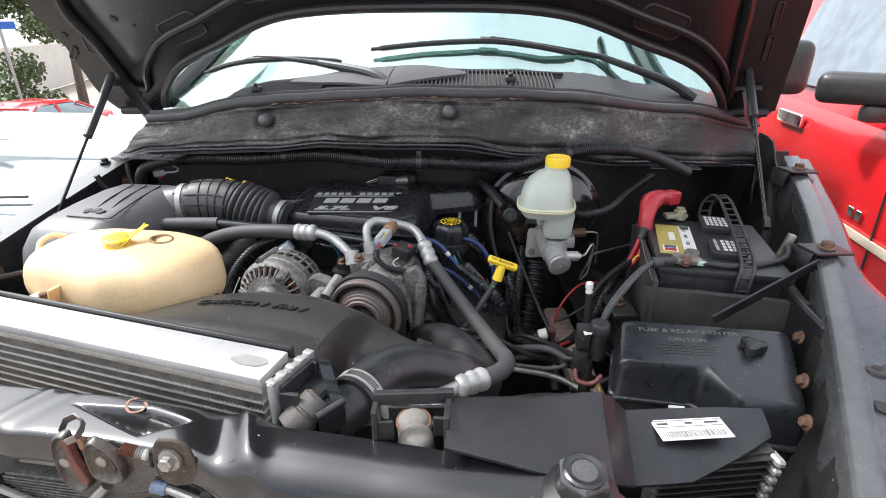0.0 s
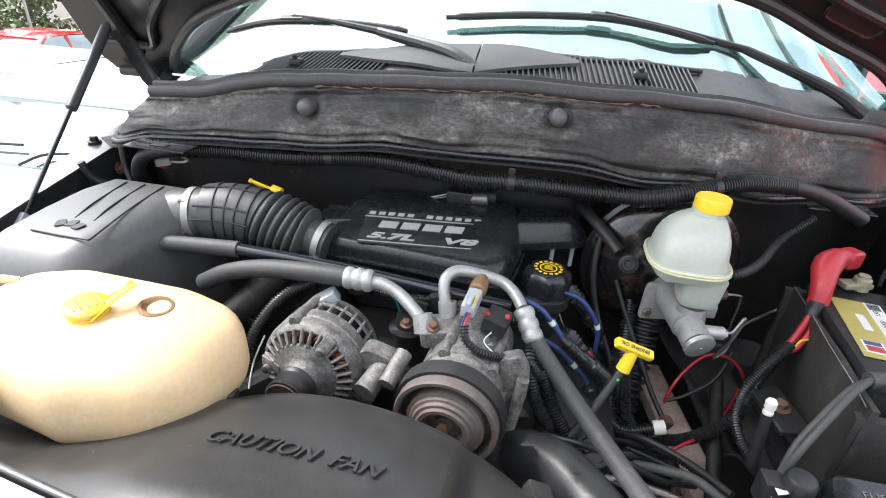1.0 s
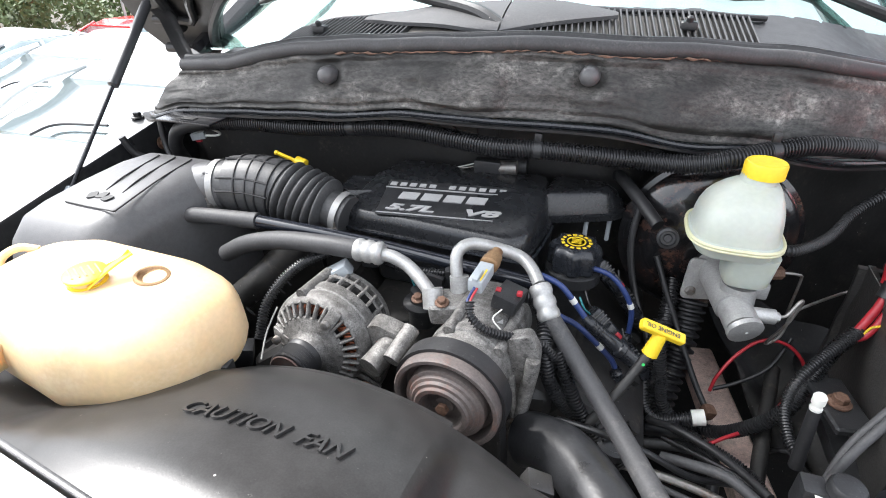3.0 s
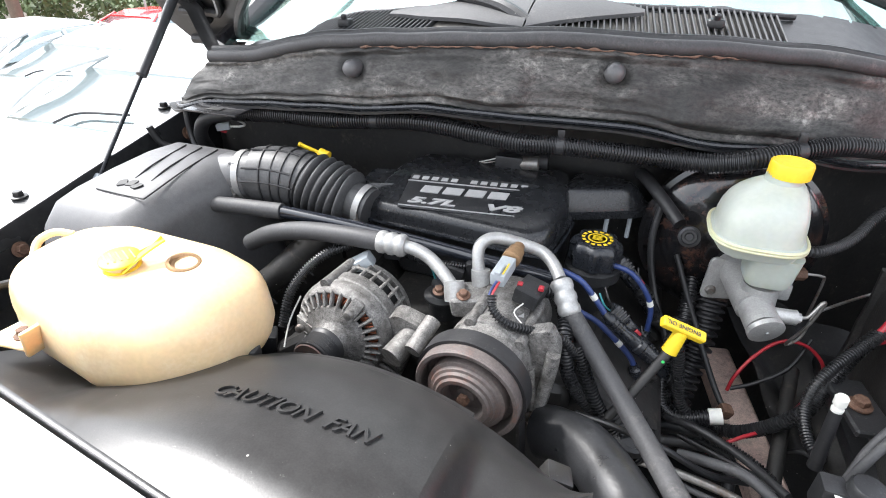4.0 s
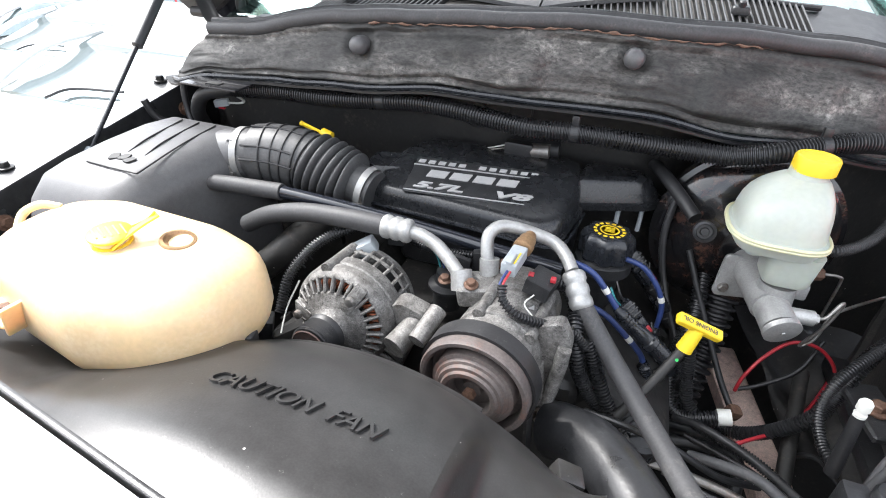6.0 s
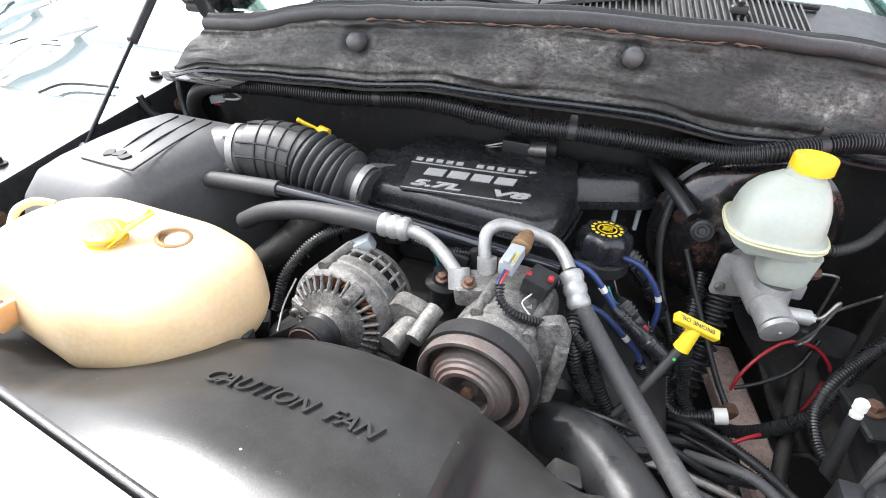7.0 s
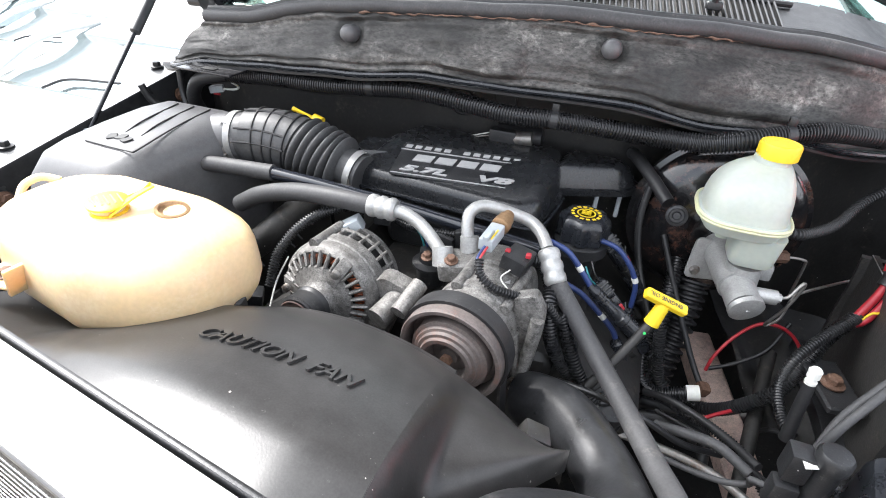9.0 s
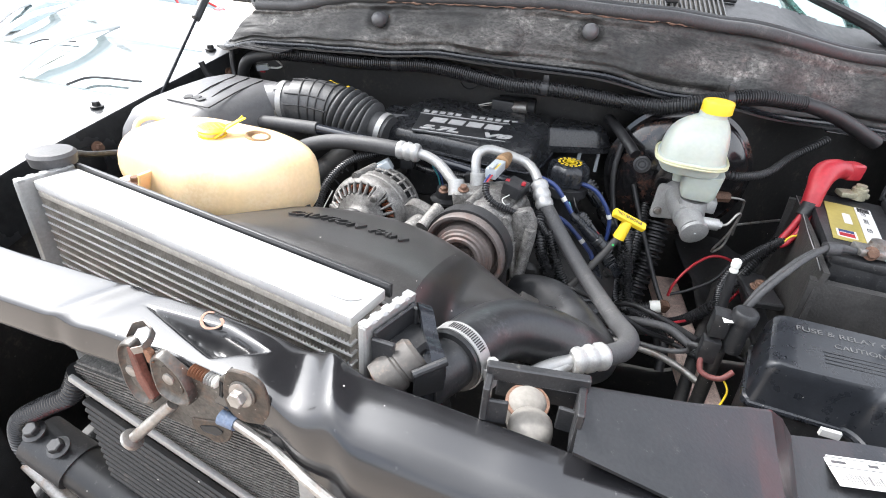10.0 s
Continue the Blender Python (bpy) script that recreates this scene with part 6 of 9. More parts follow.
lathe(bm, A0 + AX * 0.018, AX, [(0, 0.030), (0.002, 0.036), (0.003, 0.050), (0.012, 0.060), (0.094, 0.062), (0.100, 0.04)], 48)
part("stator", bm, M_INK, alt)
rng = random.Random(21)
for k in range(72):
    a = k * math.tau / 72 + rng.uniform(-0.02, 0.02)
    bm = bmesh.new()
    tube(bm, [alt_at(0.024, 0.042, a - 0.05), alt_at(0.019, 0.047, a), alt_at(0.019, 0.053, a + 0.05), alt_at(0.024, 0.058, a + 0.10)], 0.0019, 5, 0.006)
    part("winding", bm, M_COPPER, alt)
# nose, waisted front bell, the two solid belts and the rear bell
for d0, prof in ((0.0, [(-0.016, 0.014), (-0.014, 0.020), (-0.004, 0.023), (0.001, 0.028), (0.004, 0.036), (0.008, 0.0445), (0.012, 0.0450), (0.014, 0.040)]),
                 (0.0, [(0.022, 0.056), (0.018, 0.0605), (0.020, 0.064), (0.026, 0.0675), (0.034, 0.0690), (0.040, 0.0690), (0.042, 0.0672), (0.044, 0.0672), (0.046, 0.0690), (0.062, 0.0690), (0.066, 0.0675), (0.066, 0.058)]),
                 (0.0, [(0.096, 0.058), (0.096, 0.0665), (0.100, 0.0670), (0.106, 0.0655), (0.114, 0.056), (0.118, 0.03)])):
    bm = bmesh.new()
    lathe(bm, A0 + AX * d0, AX, [(d, r * 1.09) for d, r in prof], 64, closed=prof[0][1] < 0.02)
    part("housing_ring", bm, M_ALU, alt)
for k in range(30):
    a = k * math.tau / 30
    if k % 10 == 5:
        continue
    p0, p1 = alt_at(0.010, 0.043, a), alt_at(0.021, 0.0625, a)
    bm = bmesh.new()
    rbox(bm, (0, 0, 0), ((p1 - p0).length, 0.0044, 0.009), 0.0016, 1)
    bm.transform(frame_at((p0 + p1) / 2, p1 - p0, -AX))
    part("face_rib", bm, M_ALU, alt)
for k in (5, 15, 25):
    # solid webs between the windows
    a = k * math.tau / 30
    p0, p1 = alt_at(0.006, 0.030, a), alt_at(0.022, 0.066, a)
    bm = bmesh.new()
    rbox(bm, (0, 0, 0), ((p1 - p0).length, 0.019, 0.012), 0.004, 2)
    bm.transform(frame_at((p0 + p1) / 2, p1 - p0, -AX))
    part("face_web", bm, M_ALU, alt)
    bm = bmesh.new()
    lathe(bm, alt_at(0.004, 0.052, a), -AX, [(0, 0.0065), (0.006, 0.006), (0.007, 0.004)], 14)
    part("web_bolt", bm, M_STEEL, alt)
for k in range(26):
    a = k * math.tau / 26
    p0, p1 = alt_at(0.064, 0.0655, a), alt_at(0.098, 0.0645, a)
    bm = bmesh.new()
    rbox(bm, (0, 0, 0), ((p1 - p0).length, 0.0048, 0.008), 0.0015, 1)
    bm.transform(frame_at((p0 + p1) / 2, p1 - p0, alt_at(0.08, 1.0, a) - A0 - AX * 0.08))
    part("slot_rib", bm, M_ALU, alt)
bm = bmesh.new()
lathe(bm, A0, AX, [(0.080, 0.0725), (0.081, 0.0745), (0.085, 0.0745), (0.086, 0.0725)], 56, closed=False)
part("rear_hoop", bm, M_ALU, alt)
# cast mounting arm on the compressor's side, with its bored boss
bm = bmesh.new()
prism(bm, fillet([(-0.045, 0.995), (-0.020, 1.045), (0.010, 1.075), (0.052, 1.062), (0.058, 1.040), (0.030, 1.005), (0.014, 0.955), (-0.028, 0.950)], 0.012), 0, 0.030, 0.004, 2)
bm.transform(Matrix(((1, 0, 0, 0), (0, 0, 1, -0.355), (0, 1, 0, 0), (0, 0, 0, 1))))
arm = part("mounting_arm", bm, M_ALU, alt)
for k in range(4):
    bm = bmesh.new()
    tube(bm, [(-0.040 + 0.004 * k, -0.366, 1.020 - 0.017 * k), (-0.018, -0.372, 1.014 - 0.017 * k), (0.004, -0.368, 0.998 - 0.016 * k), (0.016, -0.360, 0.978 - 0.014 * k)], 0.0042, 8, 0.004)
    part("cooling_fin", bm, M_ALU, arm)
for a, b, r in (((0.020, -0.392, 1.030), (0.040, -0.330, 1.046), 0.017), ((0.052, -0.392, 1.052), (0.064, -0.345, 1.072), 0.012)):
    bm = bmesh.new()
    rod(bm, a, b, r, n=24)
    part("boss", bm, M_ALU, arm)
bolt(arm, (0.004, -0.378, 0.972), (0, -1, 0.1), 0.010, M_RUST)
for a in (2.4, 4.4):
    bm = bmesh.new()
    rod(bm, alt_at(0.024, 0.069, a), alt_at(0.094, 0.069, a), 0.0075, n=16)
    part("mounting_lug", bm, M_ALU, alt)
bm = bmesh.new()
PC = A0 - AX * 0.050
ridges = [(0, 0.012), (0.002, 0.0270), (0.004, 0.0290)]
for k in range(6):
    ridges += [(0.006 + k * 0.0042, 0.0285), (0.008 + k * 0.0042, 0.0262)]
ridges += [(0.033, 0.0285), (0.036, 0.0290), (0.037, 0.022), (0.048, 0.018)]
lathe(bm, PC, AX, ridges, 44)
pul = part("pulley", bm, M_RUBBER_DK, alt, "black grooved pulley")
bm = bmesh.new()
lathe(bm, PC - AX * 0.0006, AX, [(0.0, 0.0265), (-0.0012, 0.025), (0.004, 0.019), (0.012, 0.016), (0.012, 0.002)], 36)
part("pulley_face", bm, M_PULLEY, pul)

# ---- air conditioning compressor ----
comp = thing("ac_compressor", (0.14, -0.3, 0.93), "grey cast air conditioning compressor with a rusty clutch pulley", "compressor")
CX = Vector((0.10, 0.985, 0.02)).normalized()
C0 = Vector((0.1405, -0.441, 1.048))
_, CU, CV = basis(CX)
bm = bmesh.new()
lathe(bm, C0 + CX * 0.045, CX, [(0, 0.045), (0.008, 0.053), (0.03, 0.055), (0.032, 0.058), (0.045, 0.058), (0.047, 0.055), (0.095, 0.055), (0.097, 0.059), (0.112, 0.059), (0.114, 0.055), (0.15, 0.053), (0.158, 0.03)], 48)
part("housing", bm, M_ALU, comp)
for k in range(5):
    a = 0.5 + k * math.tau / 5
    o = CU * math.cos(a) + CV * math.sin(a)
    bm = bmesh.new()
    rod(bm, C0 + CX * 0.07 + o * 0.058, C0 + CX * 0.165 + o * 0.058, 0.0075, n=14)
    part("through_bolt", bm, M_ALU, comp)
bm = bmesh.new()
lathe(bm, C0, CX, [(0.002, 0.003), (0.002, 0.011), (0.008, 0.013), (0.008, 0.0245), (-0.008, 0.0265), (-0.0105, 0.0285), (-0.0105, 0.0335), (-0.0075, 0.0355), (-0.0070, 0.0395), (-0.0030, 0.0410), (-0.0020, 0.0445), (0.001, 0.0460), (0.002, 0.0505), (0.020, 0.0515), (0.020, 0.0590), (0.002, 0.0605), (0.0005, 0.0625), (0.0005, 0.0665), (0.003, 0.0680), (0.044, 0.0680), (0.046, 0.05)], 72)
part("clutch_pulley", bm, M_PULLEY, comp, "rust-tinged stepped clutch pulley", sharp=25)
bm = bmesh.new()
lathe(bm, C0 + CX * -0.002, CX, [(0, 0.008), (-0.006, 0.008), (-0.0065, 0.006)], 6)
part("hub_nut", bm, M_RUST, comp)
# manifold block with the two pipe ports
bm = bmesh.new()
rbox(bm, (0.105, -0.300, 1.088), (0.055, 0.05, 0.030), 0.008, 3, rot=(0, -10, 8))
rbox(bm, (0.155, -0.285, 1.092), (0.06, 0.055, 0.026), 0.008, 3, rot=(0, 8, 8))
mani = part("manifold", bm, M_ALU, comp)
bm = bmesh.new()
rod(bm, (0.084, -0.312, 1.088), (0.078, -0.300, 1.112), 0.0145, n=22)
part("port_collar", bm, M_ALU_BRIGHT, mani)
bm = bmesh.new()
rod(bm, (0.113, -0.282, 1.095), (0.109, -0.274, 1.122), 0.0135, n=22)
part("port_collar", bm, M_ALU_BRIGHT, mani)
for p in ((0.098, -0.318, 1.104), (0.128, -0.268, 1.112), (0.052, -0.288, 1.08)):
    bolt(mani, p, (0, -0.2, 1), 0.0065, M_RUST, name="manifold_bolt")
bm = bmesh.new()
prism(bm, fillet([(-0.018, -0.010), (0.016, -0.012), (0.014, 0.008), (-0.012, 0.012)], 0.003), 0, 0.0008, 0)
bm.transform(frame_at((0.150, -0.345, 1.0935), CU if CU.x > 0 else -CU, (0.1, -0.2, 1)))
part("rust_stain", bm, M_RUST, comp)
bm = bmesh.new()
rbox(bm, (0.165, -0.318, 1.098), (0.035, 0.028, 0.0008), 0, rot=(-8, 6, 8))
part("data_plate", bm, M_LETTER, comp)
# pressure switch on the pipe with its grey plug
sens = thing("pressure_switch", (0.147, -0.3, 1.13), "brass pressure switch with a grey plug on the pipe", "pressure switch")
SA, SB = Vector((0.155, -0.245, 1.153)), Vector((0.143, -0.345, 1.145))
bm = bmesh.new()
SD = (SB - SA).normalized()
lathe(bm, SA, SD, [(0, 0.008), (0.012, 0.008), (0.012, 0.0115), (0.022, 0.0115), (0.023, 0.013), (0.034, 0.013), (0.036, 0.010)], 24)
part("body", bm, M_BRASS, sens)
bm = bmesh.new()
rbox(bm, (0, 0, 0), (0.046, 0.020, 0.018), 0.003, 2)
rbox(bm, (0.012, 0, 0.011), (0.022, 0.008, 0.006), 0.001, 1)
bm.transform(frame_at(SA + SD * 0.062, SD, (0, 0, 1)))
part("plug", bm, M_GREYP, sens, "grey plastic plug")
bm = bmesh.new()
rbox(bm, (0.006, 0.006, 0.0095), (0.024, 0.0018, 0.001), 0)
bm.transform(frame_at(SA + SD * 0.062, SD, (0, 0, 1)))
part("latch_bar", bm, M_YELLOW, sens)
for k, mt in enumerate((M_BLUE, M_RED)):
    bm = bmesh.new()
    tube(bm, [SA + SD * 0.083 + Vector((0.004 * k, 0, 0)), (0.141 + 0.004 * k, -0.348, 1.138), (0.146 + 0.004 * k, -0.352, 1.132)], 0.0016, 6, 0.003)
    part("lead", bm, mt, sens)
con2 = thing("clutch_connector", (0.185, -0.3, 1.1), "black wiring plug with a red locking tab", "wiring plug")
bm = bmesh.new()
rbox(bm, (0.185, -0.298, 1.118), (0.034, 0.042, 0.022), 0.003, 2, rot=(0, 10, -12))
part("plug", bm, M_PLASTIC, con2)
for dx in (-0.014, 0.014):
    bm = bmesh.new()
    rbox(bm, (0.185 + dx, -0.303, 1.1305), (0.007, 0.008, 0.006), 0.001, 1)
    part("locking_tab", bm, M_RED, con2, "red tab")
bm = bmesh.new()
tube(bm, [(0.18, -0.318, 1.112), (0.172, -0.335, 1.108), (0.185, -0.345, 1.10)], 0.0010, 8, 0.004)
part("lead", bm, M_WHITE, con2)

# serpentine belt over the pulleys
belt = thing("drive_belt", (0.15, -0.41, 0.8), "black ribbed drive belt running over the pulleys", "drive belt")
bm = bmesh.new()
path = []
for k in range(26):
    a = radians(205 - k * 9.2)
    path.append((0.0687 * math.cos(a), 0.0687 * math.sin(a)))
path = [(-0.12, -0.085)] + path + [(0.080, -0.25)]
wide = 0.024
vs = []
ex, ez = Vector((1, -0.1, 0)).normalized(), Vector((0, 0, 1))
mid = C0 + CX * 0.026
for (px, pz), (nx, nz) in zip(path, path[1:] + [path[-1]]):
    p = mid + ex * px + ez * pz
    vs.append([p - CX * wide / 2, p + CX * wide / 2])
rings = []
for i, (a, b) in enumerate(vs):
    p, q = vs[max(i - 1, 0)], vs[min(i + 1, len(vs) - 1)]
    n = (b - a).cross(q[0] - p[0]).normalized() * 0.004
    if n.dot(a - mid) < 0:
        n = -n
    rings.append([a, b, b + n, a + n])
loft(bm, rings)
part("belt", bm, M_RUBBER_DK, belt)

# ---- intake: filter box and duct ----
airbox = thing("air_filter_box", (-0.5, -0.27, 0.85), "black plastic air filter box with three ribs on its lid", "air filter box")
bm = bmesh.new()
rings = []
for y, xl, xr, z in ((-0.415, -0.575, -0.43, 1.06), (-0.408, -0.585, -0.415, 1.10), (-0.392, -0.59, -0.405, 1.135), (-0.365, -0.59, -0.40, 1.160), (-0.33, -0.585, -0.392, 1.170), (-0.26, -0.58, -0.378, 1.178), (-0.19, -0.572, -0.36, 1.184), (-0.14, -0.56, -0.35, 1.184), (-0.12, -0.55, -0.35, 1.17), (-0.108, -0.54, -0.36, 1.13)):
    r = 0.035
    ring = [(xl - 0.012, y, 0.95)]
    for k in range(7):
        a = math.pi - k * math.pi / 12
        ring.append((xl + r + r * math.cos(a), y, z - r + r * math.sin(a)))
    r = 0.055
    for k in range(9):
        a = math.pi / 2 - k * math.pi / 16
        ring.append((xr - r + r * math.cos(a), y, z - r + r * math.sin(a)))
    ring.append((xr + 0.012, y, 0.95))
    rings.append(ring)
loft(bm, rings)
lid = part("lid", bm, M_BOX, airbox, sharp=50)
for k in range(3):
    bm = bmesh.new()
    tube(bm, [(-0.487 + k * 0.034, -0.335 + 0.014 * (2 - k) * 0 + (0.0 if k == 2 else 0.05), 1.1705 + (0.0 if k == 2 else 0.004)), (-0.492 + k * 0.034, -0.24, 1.1815), (-0.502 + k * 0.036, -0.15, 1.1855)], 0.0014, 8, 0.01)
    part("rib", bm, M_INK, lid)
bm = bmesh.new()
tube(bm, [(-0.52, -0.332, 1.171), (-0.47, -0.335, 1.171), (-0.419, -0.335, 1.1705)], 0.0014, 8, 0.01)
part("rib", bm, M_INK, lid)
for dx, dy, rr in ((-0.016, 0.0, 30), (0.0, 0.004, 0), (0.016, -0.002, -30)):
    bm = bmesh.new()
    prism(bm, fillet([(-0.008, -0.010), (0.009, -0.006), (0.007, 0.011), (-0.006, 0.008)], 0.005), 0, 0.0016, 0.0005, 1)
    bm.transform(Matrix.Translation((-0.478 + dx, -0.305 + dy, 1.1735)) @ pose(0, 0, 0, 7, 0, rr))
    part("emblem_shape", bm, M_INK, lid)
bm = bmesh.new()
tube(bm, [(-0.41, -0.165, 1.135), (-0.385, -0.165, 1.145), (-0.352, -0.160, 1.149)], lambda t: 0.047 - 0.005 * t, 28)
part("outlet", bm, M_BOX, airbox)
bm = bmesh.new()
rbox(bm, (-0.368, -0.19, 1.178), (0.012, 0.004, 0.012), 0.001, 1)
part("alignment_lug", bm, M_BOX, airbox)

duct = thing("intake_duct", (-0.25, -0.15, 1.07), "ribbed black rubber intake duct held by two hose clamps", "intake duct")
DL = [(-0.378, -0.163, 1.148), (-0.335, -0.155, 1.151), (-0.285, -0.147, 1.151), (-0.225, -0.146, 1.143), (-0.165, -0.15, 1.131), (-0.12, -0.155, 1.122)]


def duct_r(t):
    if t < 0.14:
        return 0.0435
    if t > 0.86:
        return 0.034
    if t < 0.50:
        k = (t - 0.14) / 0.36
        return 0.0455 + 0.002 * math.sin(k * math.pi)
    k = (t - 0.50) / 0.36
    return lerp(0.046, 0.040, k) + 0.010 * (abs(math.sin(k * math.pi * 6)) - 0.6)


bm = bmesh.new()
tube(bm, DL, lambda t: duct_r(t) * (1.0 if t < 0.14 or t > 0.86 else 1.12), 36, 0.0015)
for v in bm.verts:
    if -0.262 < v.co.x < -0.155:
        v.co.x += 0.22 * (v.co.z - 1.14) * min(1, (v.co.x + 0.262) * 40, (-0.155 - v.co.x) * 40)
bel = part("bellows", bm, M_DUCT, duct, sharp=60)
line = spline(DL, 0.002)
for t in (0.24, 0.32, 0.40, 0.48):
    i = int(t * (len(line) - 1))
    p, a = line[i], line[i + 1] - line[i - 1]
    bm = bmesh.new()
    lathe(bm, p - a.normalized() * 0.002, a, [(0, 0.0515), (0.001, 0.0550), (0.003, 0.0550), (0.004, 0.0515)], 36, closed=False)
    part("hoop", bm, M_RUBBER_DK, bel)
for ang in (35, 80, 125, 170, 10):
    bm = bmesh.new()
    pts = []
    for k in range(12):
        i = int(lerp(0.15, 0.5, k / 11) * (len(line) - 1))
        a = (line[i + 1] - line[i - 1]).normalized()
        u, v = Vector((0, -1, 0)), Vector((0, 0, 1))
        pts.append(line[i] + (u * math.cos(radians(ang)) + v * math.sin(radians(ang))) * 0.0537)
    tube(bm, pts, 0.0018, 6, 0.005)
    part("stiffener", bm, M_RUBBER_DK, bel)
for p, a, r in (((-0.371, -0.1615, 1.1485), (1, 0.18, 0.05), 0.0448), ((-0.139, -0.153, 1.126), (1, -0.1, -0.2), 0.0360)):
    bm = bmesh.new()
    lathe(bm, p, a, [(0, r), (0.0115, r), (0.0115, r + 0.0012), (0, r + 0.0012), (0, r)], 40, closed=False)
    cl = part("hose_clamp", bm, M_HEAD, duct, "shiny steel band clamp")
    for k in range(26):
        g = radians(60 + k * 6)
        aa, uu, vv = basis(a)
        o = Vector((0, -1, 0)) * math.sin(g) * 0 + (uu * math.cos(g) + vv * math.sin(g))
        bm = bmesh.new()
        rbox(bm, (0, 0, 0), (0.006, 0.0014, 0.0006), 0)
        bm.transform(frame_at(Vector(p) + aa * 0.0058 + o * (r + 0.0014), aa, o))
        part("band_slot", bm, M_INK, cl)
    bm = bmesh.new()
    q = Vector(p) + Vector((0.006, -r * 0.93, -r * 0.55))
    rbox(bm, q, (0.012, 0.010, 0.018), 0.002, 2)
    rod(bm, q + Vector((0, 0, 0.006)), q + Vector((0, 0, 0.020)), 0.004, n=6)
    part("clamp_screw", bm, M_STEEL, cl)
bm = bmesh.new()
tube(bm, [(-0.259, -0.067, 1.156), (-0.263, -0.059, 1.08), (-0.28, -0.0, 0.9)], 0.005, 10, 0.01)
dip2 = thing("transmission_dipstick", (-0.3, -0.03, 0.9), "yellow looped transmission dipstick handle", "dipstick")
part("tube", bm, M_PAINT_DULL, dip2)
bm = bmesh.new()
knob, tip = Vector((-0.259, -0.067, 1.168)), Vector((-0.310, -0.065, 1.182))
across = (tip - knob).normalized()
rbox(bm, (0, 0, 0), ((tip - knob).length, 0.006, 0.0065), 0.0022, 2)
bm.transform(frame_at(knob.lerp(tip, 0.55), across, (0, -0.3, 1)))
rod(bm, tip - across * 0.002, tip + across * 0.003, 0.0045, n=14)
rod(bm, knob - across * 0.009, knob + across * 0.010, 0.0105, n=24)
part("handle", bm, M_YELLOW, dip2)

# ---- hoses and pipes ----
def hose(name, pts, r, material, label, category="hose", rib=0.0, n=16, pitch=0.006, step=0.008):
    bm = bmesh.new()
    tube(bm, pts, r, n, step, rib, pitch)
    ob = thing(name, pts[0], label, category)
    part("run", bm, material, ob)
    return ob


def crimp(ob, p, axis, r, length, rings=3, material=None):
    """A swaged aluminium ferrule with grooves."""
    prof = [(0, r * 0.8)]
    for k in range(rings):
        a, b = length * (k + 0.1) / rings, length * (k + 0.9) / rings
        prof += [(a, r * 0.9), (lerp(a, b, 0.25), r), (lerp(a, b, 0.75), r), (b, r * 0.9)]
    prof.append((length, r * 0.8))
    bm = bmesh.new()
    lathe(bm, p, axis, prof, 28)
    return part("ferrule", bm, material or M_ALU_BRIGHT, ob, "crimped aluminium ferrule")


cross = hose("crossover_pipe", [(-0.25, -0.232, 1.131), (-0.15, -0.222, 1.122), (-0.05, -0.212, 1.111), (0.05, -0.205, 1.098), (0.2, -0.20, 1.082)], 0.0105, M_ENAMEL, "straight glossy black pipe across the engine", "pipe")
bm = bmesh.new()
tube(bm, [(-0.47, -0.240, 1.117), (-0.35, -0.237, 1.127), (-0.245, -0.232, 1.131)], lambda t: 0.0135 if t > 0.06 else 0.0115, 18, 0.006)
part("sleeve", bm, M_RUBBER, cross, "grey rubber sleeve")
suction = hose("suction_hose", [(-0.303, -0.254, 1.072), (-0.25, -0.262, 1.104), (-0.18, -0.272, 1.128), (-0.11, -0.277, 1.137), (-0.04, -0.276, 1.138)], 0.0145, M_RUBBER, "grey rubber refrigerant hose with aluminium pipe end", n=20)
crimp(suction, (-0.048, -0.276, 1.138), (1, 0.03, -0.02), 0.0172, 0.044)
bm = bmesh.new()
tube(bm, [(-0.008, -0.275, 1.137), (0.012, -0.274, 1.134), (0.035, -0.278, 1.126), (0.058, -0.289, 1.114), (0.076, -0.300, 1.102), (0.083, -0.306, 1.092)], 0.0095, 20, 0.004)
part("pipe_end", bm, M_ALU_BRIGHT, suction, "bare aluminium pipe")
disch = hose("discharge_hose", [(0.238, -0.288, 1.094), (0.262, -0.302, 1.070), (0.30, -0.335, 1.040), (0.345, -0.40, 1.025), (0.385, -0.49, 1.035), (0.402, -0.555, 1.058), (0.395, -0.60, 1.070), (0.372, -0.632, 1.078)], 0.0128, M_RUBBER, "long grey rubber refrigerant hose with aluminium ends", n=20)
crimp(disch, (0.218, -0.263, 1.123), Vector((0.022, -0.028, -0.032)), 0.0155, 0.050)
bm = bmesh.new()
tube(bm, [(0.337, -0.661, 1.082), (0.318, -0.679, 1.082), (0.300, -0.700, 1.079), (0.290, -0.72, 1.07)], 0.0085, 16, 0.006)
lathe(bm, (0.299, -0.702, 1.079), (-0.012, -0.018, -0.004), [(0, 0.012), (0.003, 0.0145), (0.014, 0.0145), (0.016, 0.011)], 6)
part("line_tail", bm, M_HEAD, disch, "bare aluminium line end with a hex nut")
crimp(disch, (0.375, -0.629, 1.078), Vector((-0.040, -0.034, 0.004)), 0.0165, 0.050)
bm = bmesh.new()
tube(bm, [(0.111, -0.279, 1.105), (0.103, -0.268, 1.130), (0.101, -0.256, 1.148), (0.112, -0.243, 1.156), (0.130, -0.234, 1.154), (0.160, -0.228, 1.147), (0.186, -0.228, 1.140), (0.204, -0.242, 1.133), (0.218, -0.262, 1.123)], 0.0088, 20, 0.004)
part("pipe_start", bm, M_ALU_BRIGHT, disch, "bent bare aluminium pipe")
bm = bmesh.new()
